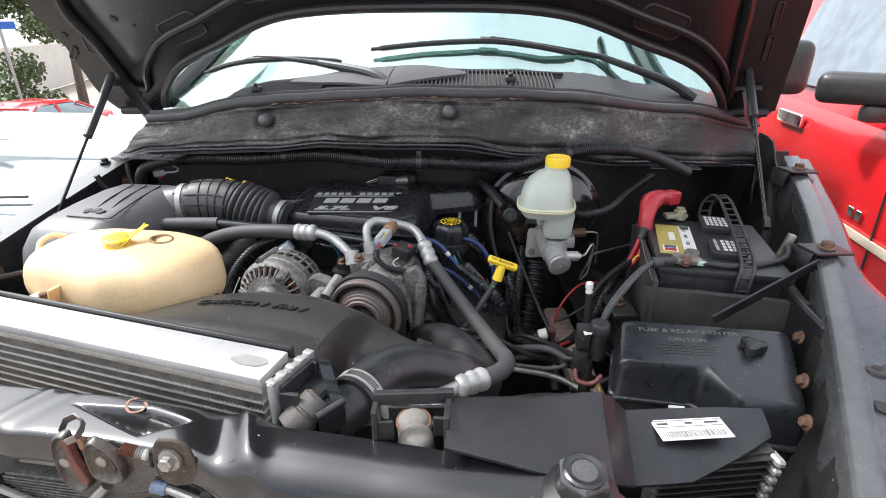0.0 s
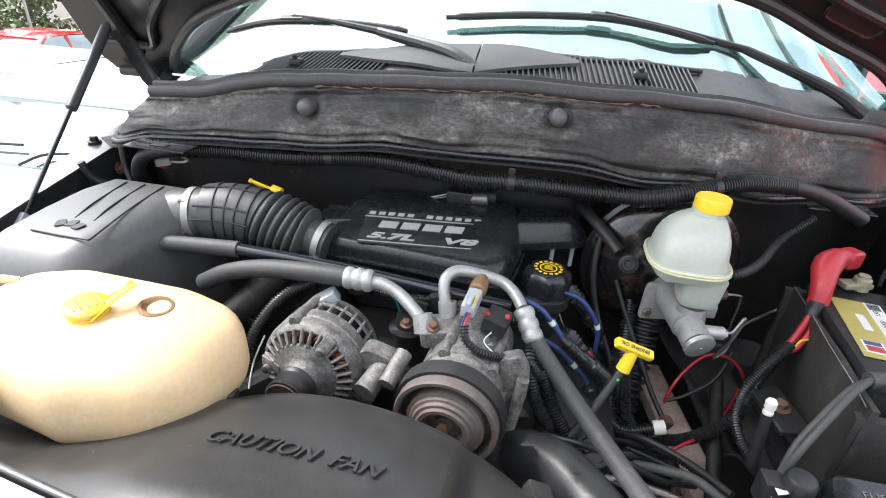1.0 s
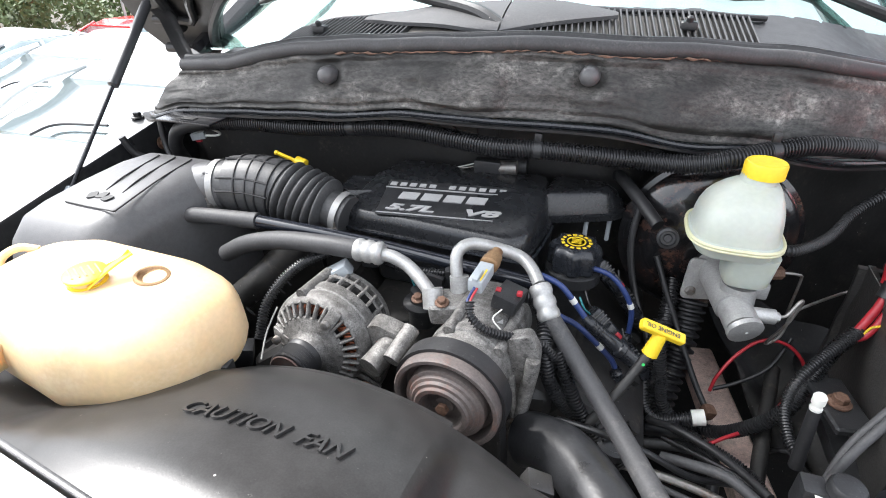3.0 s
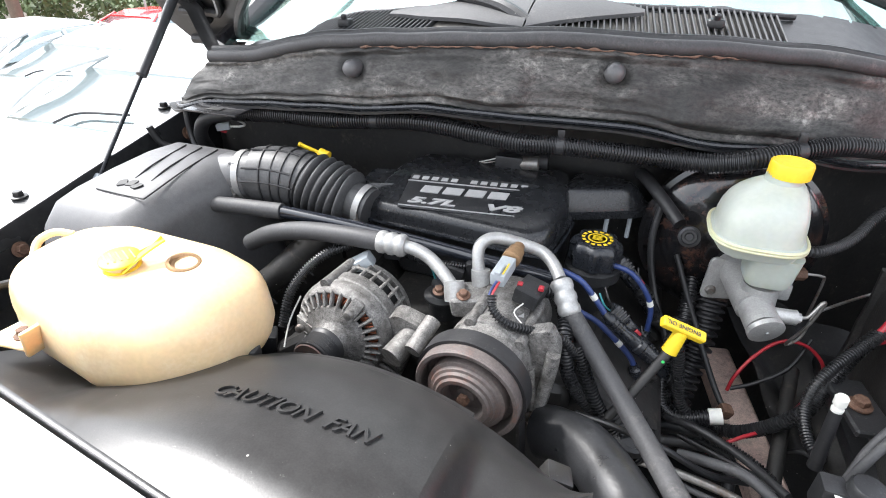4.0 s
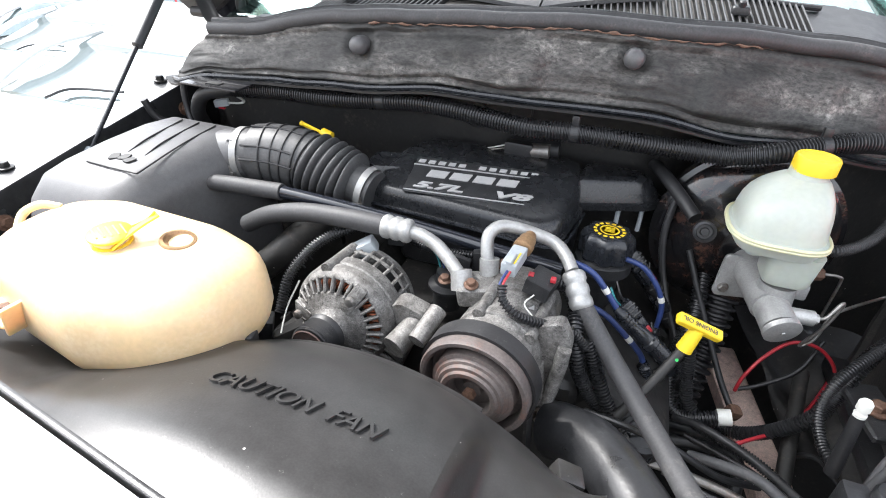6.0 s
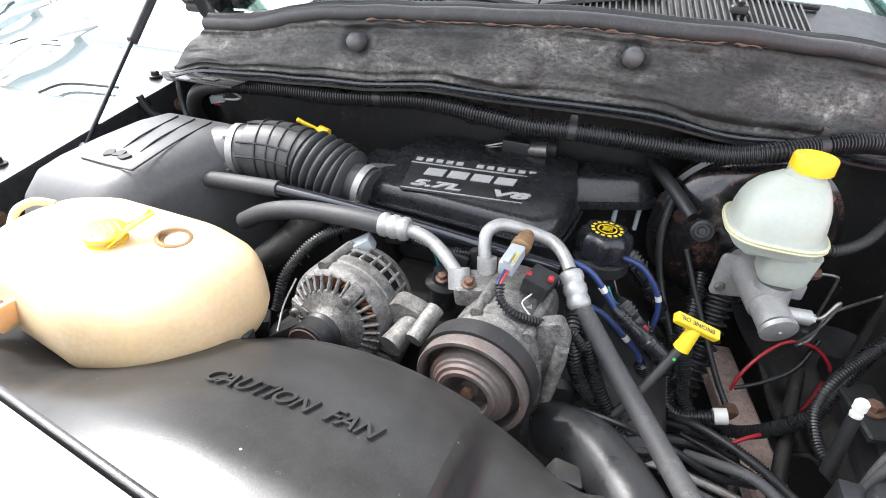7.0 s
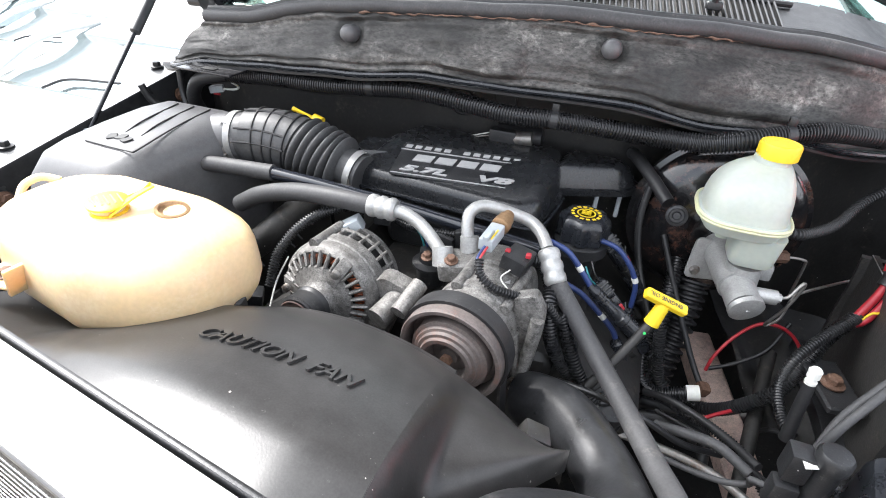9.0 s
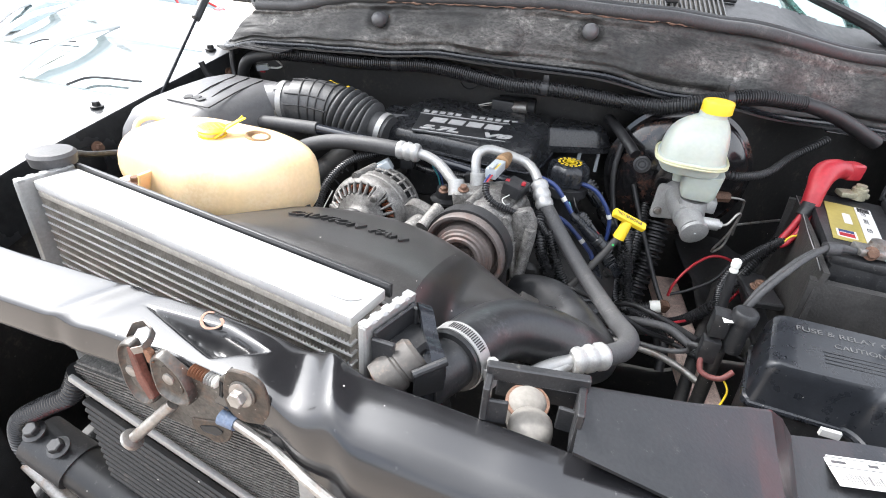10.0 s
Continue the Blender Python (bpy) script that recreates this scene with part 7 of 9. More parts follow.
tube(bm, [(0.337, -0.661, 1.081), (0.322, -0.68, 1.078), (0.308, -0.71, 1.07), (0.30, -0.77, 1.05)], 0.0088, 16, 0.004)
part("pipe_tail", bm, M_ALU_BRIGHT, disch)
# firewall conduit: ribbed lengths with plain sleeves
CON = [(-0.575, -0.02, 1.12), (-0.565, -0.045, 1.165), (-0.53, -0.055, 1.205), (-0.46, -0.055, 1.224), (-0.36, -0.05, 1.230), (-0.26, -0.048, 1.230), (-0.16, -0.042, 1.238), (-0.10, -0.04, 1.243), (-0.04, -0.04, 1.242), (0.03, -0.042, 1.236), (0.10, -0.045, 1.231), (0.17, -0.042, 1.233), (0.24, -0.035, 1.231), (0.32, -0.02, 1.225), (0.40, -0.026, 1.229), (0.45, -0.03, 1.243), (0.51, -0.005, 1.255), (0.573, 0.02, 1.262), (0.65, 0.05, 1.255), (0.723, 0.08, 1.233), (0.814, 0.11, 1.189)]
conduit = hose("wiring_conduit", CON[3:19], 0.0142, M_CONDUIT, "thick ribbed black wiring conduit along the firewall", "wiring conduit", 0.0026, 16, 0.0048)
for seg in (CON[:4], CON[17:]):
    bm = bmesh.new()
    tube(bm, seg, 0.0138, 16, 0.01)
    part("sleeve", bm, M_RUBBER_DK, conduit)
for i in (6, 11, 16):
    a = Vector(CON[i + 1]) - Vector(CON[i - 1])
    bm = bmesh.new()
    lathe(bm, Vector(CON[i]) - a.normalized() * 0.006, a, [(0, 0.0155), (0.012, 0.0155)], 18)
    rbox(bm, Vector(CON[i]) + Vector((0, 0.0, 0.02)), (0.012, 0.010, 0.016), 0.003, 2)
    part("clip", bm, M_PLASTIC, conduit)
whip = thing("loose_connector", (-0.53, -0.015, 1.17), "small grey wiring plug hanging loose on a white lead", "wiring plug")
bm = bmesh.new()
rbox(bm, (-0.53, -0.015, 1.177), (0.028, 0.014, 0.014), 0.002, 2, rot=(0, -8, 25))
part("plug", bm, M_GREYP, whip)
bm = bmesh.new()
rbox(bm, (-0.527, -0.02, 1.168), (0.014, 0.006, 0.004), 0.001, 1)
part("tab", bm, M_RED, whip)
bm = bmesh.new()
tube(bm, [(-0.515, -0.012, 1.178), (-0.49, -0.01, 1.180), (-0.47, -0.02, 1.19), (-0.465, -0.05, 1.21)], 0.0022, 8, 0.004)
part("lead", bm, M_WHITE, whip)
hose("heater_tube", [(-0.60, -0.03, 1.235), (-0.602, -0.035, 1.19), (-0.595, -0.04, 1.15), (-0.56, -0.06, 1.10)], 0.006, M_RUBBER_DK, "thin black tube down the corner of the bay", "tube")
hose("drain_tube", [(-0.64, -0.10, 1.19), (-0.63, -0.09, 1.155), (-0.60, -0.07, 1.13), (-0.565, -0.06, 1.115)], 0.007, M_RUBBER_DK, "short bent black tube at the inner wing", "tube")
# radiator hoses
uph = hose("upper_radiator_hose", [(0.226, -0.760, 1.122), (0.234, -0.732, 1.120), (0.247, -0.695, 1.115), (0.268, -0.664, 1.107), (0.300, -0.640, 1.090), (0.336, -0.616, 1.064), (0.360, -0.578, 1.030), (0.354, -0.520, 1.006), (0.324, -0.465, 0.998), (0.290, -0.420, 0.990), (0.255, -0.395, 0.975), (0.235, -0.385, 0.963)], lambda t: 0.0325 + 0.003 * min(1, t * 3), M_HOSE, "thick black rubber radiator hose held by a worm clamp", n=28)
bm = bmesh.new()
tube(bm, [(0.207, -0.800, 1.120), (0.217, -0.778, 1.121), (0.232, -0.745, 1.121)], 0.0275, 26, 0.006)
part("spigot", bm, M_PLASTIC, uph)
ax = Vector((0.011, 0.036, -0.002))
CL = Vector((0.2275, -0.754, 1.1215))
bm = bmesh.new()
lathe(bm, CL, ax, [(0, 0.0330), (0.016, 0.0330), (0.016, 0.0345), (0, 0.0345), (0, 0.0330)], 48, closed=False)
wcl = part("worm_clamp", bm, M_HEAD, uph, "slotted steel worm clamp")
aa, uu, vv = basis(ax)
top = math.atan2(vv.z, uu.z)
for k in range(18):
    g = top - 0.35 + k * 0.072 * (1 if (uu * math.cos(top + 0.5) + vv * math.sin(top + 0.5)).x > 0 else -1)
    o = uu * math.cos(g) + vv * math.sin(g)
    bm = bmesh.new()
    rbox(bm, (0, 0, 0), (0.009, 0.0012, 0.0006), 0)
    bm.transform(frame_at(CL + aa * 0.008 + o * 0.0347, aa, o))
    part("band_slot", bm, M_INK, wcl)
out = Vector((0.80, -0.20, 0.20)).normalized()
out = (out - aa * out.dot(aa)).normalized()
up = aa.cross(out)
if up.z < 0:
    up = -up
bm = bmesh.new()
rbox(bm, (0, 0, 0), (0.014, 0.020, 0.011), 0.003, 2)
bm.transform(frame_at(CL + aa * 0.008 + out * 0.0385 - up * 0.012, aa, out))
rod(bm, CL + aa * 0.008 + out * 0.040 - up * 0.004, CL + aa * 0.008 + out * 0.042 + up * 0.007, 0.0058, n=6)
part("clamp_screw", bm, M_HEAD, wcl)
bm = bmesh.new()
lathe(bm, (0.345, -0.335, 0.935), (0.1, -0.3, 1), [(0, 0.026), (0.012, 0.027), (0.02, 0.026), (0.022, 0.02), (0.018, 0.018), (0.018, 0.004)], 24)
rbox(bm, (0.345, -0.34, 0.956), (0.036, 0.008, 0.008), 0.002, 1, rot=(0, 0, 30))
single("reservoir_cap", bm, M_PLASTIC, "black power steering reservoir cap", "cap")
hose("cooler_tube", [(0.27, -0.36, 0.985), (0.32, -0.37, 0.99), (0.38, -0.37, 0.975), (0.44, -0.36, 0.94), (0.50, -0.33, 0.91)], 0.0045, M_PAINT_DULL, "thin black metal tube over hoses", "tube", n=10)
braid = hose("heat_sleeve", [(-0.30, -0.28, 0.98), (-0.245, -0.265, 1.03), (-0.215, -0.24, 1.06), (-0.18, -0.21, 1.09)], 0.024, M_DARK, "frayed black heat sleeve over a pipe", "heat sleeve", n=18)
rng = random.Random(8)
for k in range(26):
    t = rng.random()
    p = Vector((lerp(-0.30, -0.18, t), lerp(-0.28, -0.21, t), lerp(0.98, 1.09, t)))
    o = Vector((rng.uniform(-1, 1), rng.uniform(-1, 0), rng.uniform(-0.6, 1))).normalized() * 0.024
    bm = bmesh.new()
    tube(bm, [p + o * 0.95, p + o * 1.15 + Vector((0.006, 0, -0.004)), p + o * 1.05 + Vector((0.015, 0, -0.012))], 0.0016, 5, 0.004)
    part("frayed_strand", bm, M_RUBBER, braid)

# ---- looms over the engine ----
hose("compressor_loom", [(0.145, -0.350, 1.138), (0.150, -0.362, 1.125), (0.170, -0.366, 1.112), (0.20, -0.352, 1.098), (0.235, -0.335, 1.082), (0.255, -0.33, 1.06)], 0.0052, M_CONDUIT, "ribbed black conduit over the compressor", "wiring conduit", 0.0022, 12, 0.0042)
hose("clutch_loom", [(0.195, -0.278, 1.110), (0.215, -0.272, 1.105), (0.232, -0.288, 1.085), (0.238, -0.315, 1.07), (0.25, -0.335, 1.03), (0.27, -0.33, 0.99), (0.30, -0.32, 0.95)], 0.0085, M_CONDUIT, "ribbed black conduit beside the compressor", "wiring conduit", 0.003, 12, 0.0045)
hose("engine_loom", [(0.255, -0.315, 1.06), (0.275, -0.325, 1.02), (0.295, -0.335, 0.985), (0.325, -0.345, 0.95), (0.36, -0.35, 0.92)], 0.008, M_CONDUIT, "ribbed black conduit down the engine front", "wiring conduit", 0.003, 12, 0.0045)
hose("alternator_loom", [(-0.165, -0.375, 1.02), (-0.162, -0.345, 1.068), (-0.138, -0.302, 1.103), (-0.10, -0.262, 1.115), (-0.065, -0.245, 1.113)], 0.0068, M_CONDUIT, "ribbed black conduit round the alternator", "wiring conduit", 0.0025, 12, 0.0042)
hose("injector_loom", [(-0.03, -0.215, 1.085), (0.0, -0.225, 1.085), (0.04, -0.232, 1.09), (0.075, -0.23, 1.092)], 0.0055, M_CONDUIT, "ribbed black conduit under the cover's edge", "wiring conduit", 0.0022, 12, 0.0042)
bm = bmesh.new()
tube(bm, [(-0.153, -0.395, 1.0), (-0.155, -0.37, 1.03), (-0.148, -0.345, 1.06)], 0.0014, 6, 0.004)
lead = thing("alternator_lead", (-0.152, -0.39, 1.0), "thin white lead beside the alternator", "wire")
part("wire", bm, M_WHITE, lead)
for name, c, s, rt in (("alternator_plug", (-0.075, -0.285, 1.098), (0.04, 0.026, 0.022), (0, -30, 20)), ("coil_plug", (-0.045, -0.235, 1.098), (0.026, 0.02, 0.022), (0, 0, 10)), ("map_plug", (0.058, -0.232, 1.072), (0.028, 0.024, 0.04), (0, 10, 0)), ("knock_plug", (0.085, -0.225, 1.085), (0.02, 0.018, 0.03), (0, -20, 0)), ("side_plug", (-0.19, -0.39, 1.0), (0.035, 0.03, 0.03), (0, 10, 30))):
    bm = bmesh.new()
    rbox(bm, c, s, 0.004, 2, rot=rt)
    pl = thing(name, c, "grey wiring plug on the alternator" if name == "alternator_plug" else "black wiring plug among the looms", "wiring plug")
    part("shell", bm, M_GREYP if name == "alternator_plug" else M_PLASTIC, pl)
canm = thing("solenoid", (0.05, -0.245, 1.0), "black cylindrical solenoid behind the compressor", "solenoid")
bm = bmesh.new()
lathe(bm, (0.045, -0.25, 1.01), (0, 0, 1), [(0, 0.022), (0.03, 0.023), (0.034, 0.03), (0.038, 0.03), (0.042, 0.02), (0.06, 0.018)], 24)
part("can", bm, M_PLASTIC, canm)
for k, dx in enumerate((0.0, 0.006)):
    bm = bmesh.new()
    tube(bm, [(0.012 + dx, -0.262, 1.13), (0.018 + dx, -0.258, 1.11), (0.026 + dx, -0.25, 1.09), (0.03 + dx, -0.245, 1.07)], 0.0016, 6, 0.004)
    wr = thing("thin_wire", (0.02 + dx, -0.258, 1.1), "thin blue-green wire by the pipe", "wire")
    part("wire", bm, M_BLUE if k else M_TEAL, wr)

# ---- ignition coils and blue leads ----
def lead_wire(pts, boot_to, label):
    """A blue lead with a white tag that runs into a ribbed rubber boot."""
    w = hose("ignition_lead", pts, 0.0043, M_BLUE, label, "ignition lead", n=12)
    line = spline(pts, 0.004)
    i = int(len(line) * 0.62)
    bm = bmesh.new()
    lathe(bm, line[i], line[i + 1] - line[i - 1], [(0, 0.0049), (0.009, 0.0049)], 14)
    part("tag", bm, M_WHITE, w, "white tag")
    a, b = Vector(pts[-1]), Vector(boot_to)
    n = (b - a).length
    prof = [(-0.006, 0.0055), (0.0, 0.0065)]
    for k in range(4):
        prof += [(n * (0.06 + 0.07 * k), 0.0095), (n * (0.09 + 0.07 * k), 0.0095), (n * (0.10 + 0.07 * k), 0.0080), (n * (0.12 + 0.07 * k), 0.0080)]
    prof += [(n * 0.42, 0.0105), (n * 0.62, 0.0110), (n * 0.64, 0.0130), (n * 0.72, 0.0130), (n * 0.74, 0.0115), (n, 0.0115)]
    bm = bmesh.new()
    lathe(bm, a, b - a, prof, 18)
    part("boot", bm, M_GLOSS, w, "black ribbed boot")


lead_wire([(0.205, -0.228, 1.118), (0.2227, -0.235, 1.1188), (0.246, -0.240, 1.112), (0.269, -0.240, 1.086), (0.287, -0.240, 1.0626)], (0.362, -0.238, 1.003), "blue ignition lead with white tag")
lead_wire([(0.238, -0.235, 1.060), (0.2549, -0.227, 1.049), (0.281, -0.225, 1.0347), (0.328, -0.225, 0.9916), (0.3405, -0.225, 0.9698)], (0.358, -0.222, 0.915), "blue ignition lead with white tag")
lead_wire([(0.270, -0.128, 1.078), (0.2836, -0.132, 1.0831), (0.3136, -0.134, 1.0756), (0.340, -0.134, 1.0467), (0.354, -0.134, 1.0133), (0.3557, -0.134, 0.969)], (0.338, -0.135, 0.918), "blue ignition lead with white tag")


def coil_unit(c, d, tab):
    """A slim coil: plug housing with ribs, a latch, a round tower and its wires."""
    c, d = Vector(c), Vector(d).normalized()
    coil = thing("ignition_coil", c, "black ignition coil on the valve cover", "ignition coil", "ignition coils")
    m = frame_at(c, d, (-0.3, -0.5, 0.8))
    bm = bmesh.new()
    rbox(bm, (0, 0, 0), (0.060, 0.024, 0.022), 0.005, 2)
    rbox(bm, (0.014, 0, 0.010), (0.030, 0.018, 0.014), 0.003, 2)
    bm.transform(m)
    part("body", bm, M_GLOSS, coil)
    for k in range(3):
        bm = bmesh.new()
        rbox(bm, (-0.022 + 0.008 * k, 0, 0.0), (0.003, 0.027, 0.025), 0.001, 1)
        bm.transform(m)
        part("rib", bm, M_PLASTIC, coil)
    bm = bmesh.new()
    lathe(bm, m @ Vector((0.030, 0, 0)), d, [(0, 0.009), (0.010, 0.0095), (0.012, 0.012), (0.020, 0.012), (0.022, 0.009), (0.034, 0.0085)], 18)
    part("tower", bm, M_RUBBER_DK, coil)
    if tab:
        bm = bmesh.new()
        rbox(bm, (0.020, 0.004, 0.019), (0.011, 0.006, 0.004), 0.001, 1)
        bm.transform(m)
        part("locking_tab", bm, M_RED, coil, "red locking tab")
    for k in range(2):
        bm = bmesh.new()
        tube(bm, [m @ Vector((-0.030, -0.004 + 0.008 * k, 0.004)), m @ Vector((-0.046, -0.006 + 0.010 * k, 0.010)), m @ Vector((-0.060, 0.002 + 0.012 * k, 0.0))], 0.0015, 6, 0.004)
        part("lead", bm, M_RUBBER_DK if k else M_TEAL, coil)


coil_unit((0.308, -0.105, 1.058), (0.62, 0.10, -0.72), True)
coil_unit((0.312, -0.190, 1.022), (0.66, 0.05, -0.70), True)
coil_unit((0.350, -0.070, 0.990), (0.55, 0.0, -0.80), False)
coil_unit((0.372, -0.160, 0.940), (0.60, 0.0, -0.75), False)

# ---- engine oil dipstick ----
dip = thing("oil_dipstick", (0.33, -0.33, 0.95), "bright yellow T-handle oil dipstick in its tube", "dipstick")
DT = Vector((0.060, 0.012, -0.025))
bm = bmesh.new()
rbox(bm, (0, 0, 0), (0.062, 0.015, 0.012), 0.004, 3)
bm.transform(frame_at((0.381, -0.274, 1.0915), DT, (0, -0.5, 1)))
part("handle", bm, M_YELLOW, dip)
lettering("engine_oil_lettering", "ENGINE OIL", 0.0075, frame_at((0.381, -0.2785, 1.0985), -DT, (0, -0.62, 1)), M_DASH, dip, 0.0003, width=0.048)
bm = bmesh.new()
rod(bm, (0.380, -0.275, 1.088), (0.371, -0.282, 1.058), 0.0085, 0.0105, n=18)
part("stem", bm, M_YELLOW, dip)
bm = bmesh.new()
tube(bm, [(0.371, -0.282, 1.060), (0.352, -0.302, 1.03), (0.33, -0.328, 1.003), (0.31, -0.345, 0.975)], 0.0066, 14, 0.006)
part("tube", bm, M_DARK, dip)
bm = bmesh.new()
lathe(bm, (0.365, -0.2945, 1.049), (0, -0.8, 0.5), [(0, 0.0025), (0.002, 0.002)], 10)
part("paint_dot", bm, M_GREEN, dip)

# ---- brake lines, wires and hoses in the driver's corner ----
hose("steel_tubing", [(0.546, -0.149, 1.062), (0.556, -0.146, 1.066), (0.568, -0.137, 1.085), (0.574, -0.13, 1.078), (0.566, -0.13, 1.04), (0.552, -0.125, 1.0), (0.556, -0.12, 0.994), (0.568, -0.118, 1.01), (0.575, -0.11, 1.045), (0.585, -0.10, 1.05), (0.65, -0.03, 1.04), (0.72, 0.04, 1.03)], 0.0024, M_STEEL, "bent grey steel brake line", "brake line", n=10, step=0.003)
hose("steel_tubing", [(0.56, -0.06, 1.085), (0.585, -0.055, 1.083), (0.592, -0.05, 1.07), (0.595, -0.04, 1.0)], 0.0022, M_STEEL, "thin grey steel brake line", "brake line", n=10, step=0.003)
bm = bmesh.new()
rod(bm, (0.70, 0.02, 1.033), (0.73, 0.05, 1.029), 0.006, n=12)
single("line_sleeve", bm, M_WHITE, "pale plastic sleeve on the brake line", "sleeve")
hose("red_wire", [(0.507, -0.10, 0.86), (0.512, -0.095, 0.89), (0.535, -0.075, 0.925), (0.57, -0.055, 0.95), (0.61, -0.05, 0.947), (0.64, -0.055, 0.92), (0.645, -0.050, 0.885), (0.612, -0.108, 0.872), (0.565, -0.172, 0.872), (0.508, -0.215, 0.868), (0.47, -0.23, 0.84)], 0.0030, M_RED, "loop of red cable deep in the bay", "cable", n=12)
hose("black_wire", [(0.51, -0.10, 0.865), (0.545, -0.09, 0.88), (0.59, -0.07, 0.91), (0.62, -0.03, 0.95)], 0.0035, M_RUBBER_DK, "thin black cable beside a red one", "cable", n=10)
hose("banded_hose", [(0.40, -0.12, 1.0), (0.392, -0.155, 0.93), (0.395, -0.19, 0.885), (0.42, -0.205, 0.872), (0.47, -0.20, 0.886)], 0.0095, M_CONDUIT, "ribbed black hose ending in a white band", "hose", 0.003, 14, 0.0048)
bm = bmesh.new()
rod(bm, (0.466, -0.20, 0.885), (0.484, -0.198, 0.890), 0.0125, n=18)
single("white_band", bm, M_WHITE, "white tape band on a hose", "band")
bm = bmesh.new()
rbox(bm, (0.494, -0.168, 0.874), (0.020, 0.02, 0.022), 0.006, 2, rot=(10, 15, 20))
single("ground_block", bm, M_RUST, "rusty brown junction block", "block")
hose("steering_bellows", [(0.455, -0.03, 0.99), (0.45, -0.06, 0.93), (0.44, -0.09, 0.87), (0.43, -0.12, 0.81)], 0.022, M_RUBBER_DK, "thick pleated rubber bellows", "bellows", 0.008, 20, 0.014)
hose("dark_hose", [(0.42, -0.02, 1.02), (0.415, -0.09, 0.94), (0.41, -0.14, 0.87), (0.42, -0.19, 0.80)], 0.012, M_CONDUIT, "dark ribbed hose running down", "hose", 0.003, 14, 0.006)
hose("strut_rod", [(0.385, -0.02, 1.06), (0.42, -0.06, 0.99), (0.47, -0.12, 0.90), (0.50, -0.16, 0.86)], 0.005, M_RUBBER_DK, "straight dark control rod", "rod", n=12)
hose("firewall_cable", [(0.345, -0.01, 1.16), (0.34, -0.03, 1.08), (0.36, -0.05, 1.0), (0.40, -0.10, 0.92)], 0.006, M_RUBBER_DK, "thin black cable down the firewall", "cable", n=10)
hose("floor_hose", [(0.40, -0.22, 0.83), (0.46, -0.22, 0.84), (0.50, -0.24, 0.85), (0.505, -0.28, 0.80)], 0.009, M_RUBBER_DK, "dark rubber hose low in the bay", "hose")
hose("purge_hose", [(0.41, -0.33, 0.93), (0.44, -0.345, 0.945), (0.48, -0.36, 0.955), (0.515, -0.385, 0.95)], 0.0068, M_RUBBER, "grey rubber purge hose", "hose")
hose("purge_tube", [(0.38, -0.36, 0.92), (0.43, -0.385, 0.93), (0.48, -0.40, 0.94), (0.51, -0.405, 0.955), (0.505, -0.415, 0.975), (0.525, -0.425, 0.98)], 0.004, M_RUBBER, "thin bent grey tube near the valve", "tube", n=12)
hose("vapour_hose", [(0.40, -0.24, 0.90), (0.43, -0.27, 0.925), (0.47, -0.295, 0.93), (0.50, -0.33, 0.94), (0.525, -0.375, 0.955)], 0.0055, M_RUBBER_DK, "thin black vapour hose low in the bay", "hose", n=12)
hose("well_loom", [(0.42, -0.20, 0.87), (0.46, -0.235, 0.88), (0.505, -0.25, 0.875), (0.55, -0.27, 0.86), (0.58, -0.31, 0.84)], 0.0075, M_CONDUIT, "ribbed black conduit above the pinkish ground slab", "wiring conduit", 0.002, 12, 0.0042)
# splash panel and the slab of ground at the bottom of the well
splash = thing("splash_panel", (0.62, -0.02, 0.80), "dusty black rubber splash panel hanging in folds", "splash panel")


def drape(u, v):
    x, y = lerp(0.588 - 0.088 * v, 0.74, u) + 0.02 * v, lerp(-0.18, 0.17, v) - 0.05 * u
    return (x, y, 0.835 + 0.055 * v - 0.06 * (u - 0.4) ** 2 + 0.014 * math.sin(u * 11 + v * 4) * (1 - 0.5 * v) + 0.012 * noise.noise((x * 18, y * 12, 0.5)))


bm = bmesh.new()
sheet(bm, drape, 36, 30, 0.004, (0, 0, -1))
part("sheet", bm, M_DARK, splash, sharp=60)
bm = bmesh.new()
tube(bm, [Vector(drape(k / 20, 0)) for k in range(21)], 0.004, 8, 0.01)
part("rolled_edge", bm, M_RUBBER_DK, splash)
for u, v in ((0.25, 0.35), (0.7, 0.6), (0.5, 0.85)):
    bm = bmesh.new()
    lathe(bm, drape(u, v), (0, -0.3, 1), [(0, 0.009), (0.003, 0.0085), (0.005, 0.004)], 16)
    part("push_clip", bm, M_PLASTIC, splash)
hose("elbow_hose", [(0.405, -0.185, 0.825), (0.44, -0.18, 0.822), (0.475, -0.18, 0.827), (0.498, -0.18, 0.812), (0.505, -0.185, 0.770)], 0.0105, M_HOSE, "dusty rubber elbow hose low in the bay", "hose")
hose("twin_loom", [(0.392, -0.16, 1.01), (0.400, -0.18, 0.985), (0.412, -0.185, 0.93), (0.420, -0.19, 0.895), (0.435, -0.195, 0.876)], 0.0085, M_CONDUIT, "ribbed black conduit beside another", "wiring conduit", 0.0026, 12, 0.0045)
hose("ground_cable", [(0.43, -0.215, 0.845), (0.47, -0.235, 0.850), (0.52, -0.262, 0.856), (0.555, -0.30, 0.868), (0.575, -0.345, 0.885)], 0.0048, M_RUBBER_DK, "thin black cable across the well", "cable", n=10)
hose("chassis_pipe", [(0.36, -0.30, 0.86), (0.43, -0.305, 0.862), (0.50, -0.325, 0.866), (0.56, -0.36, 0.86)], 0.0065, M_STEEL, "tarnished metal pipe low in the bay", "pipe", n=12)
# added slab, no rail: stands in for the bright ground below the gap
bm = bmesh.new()
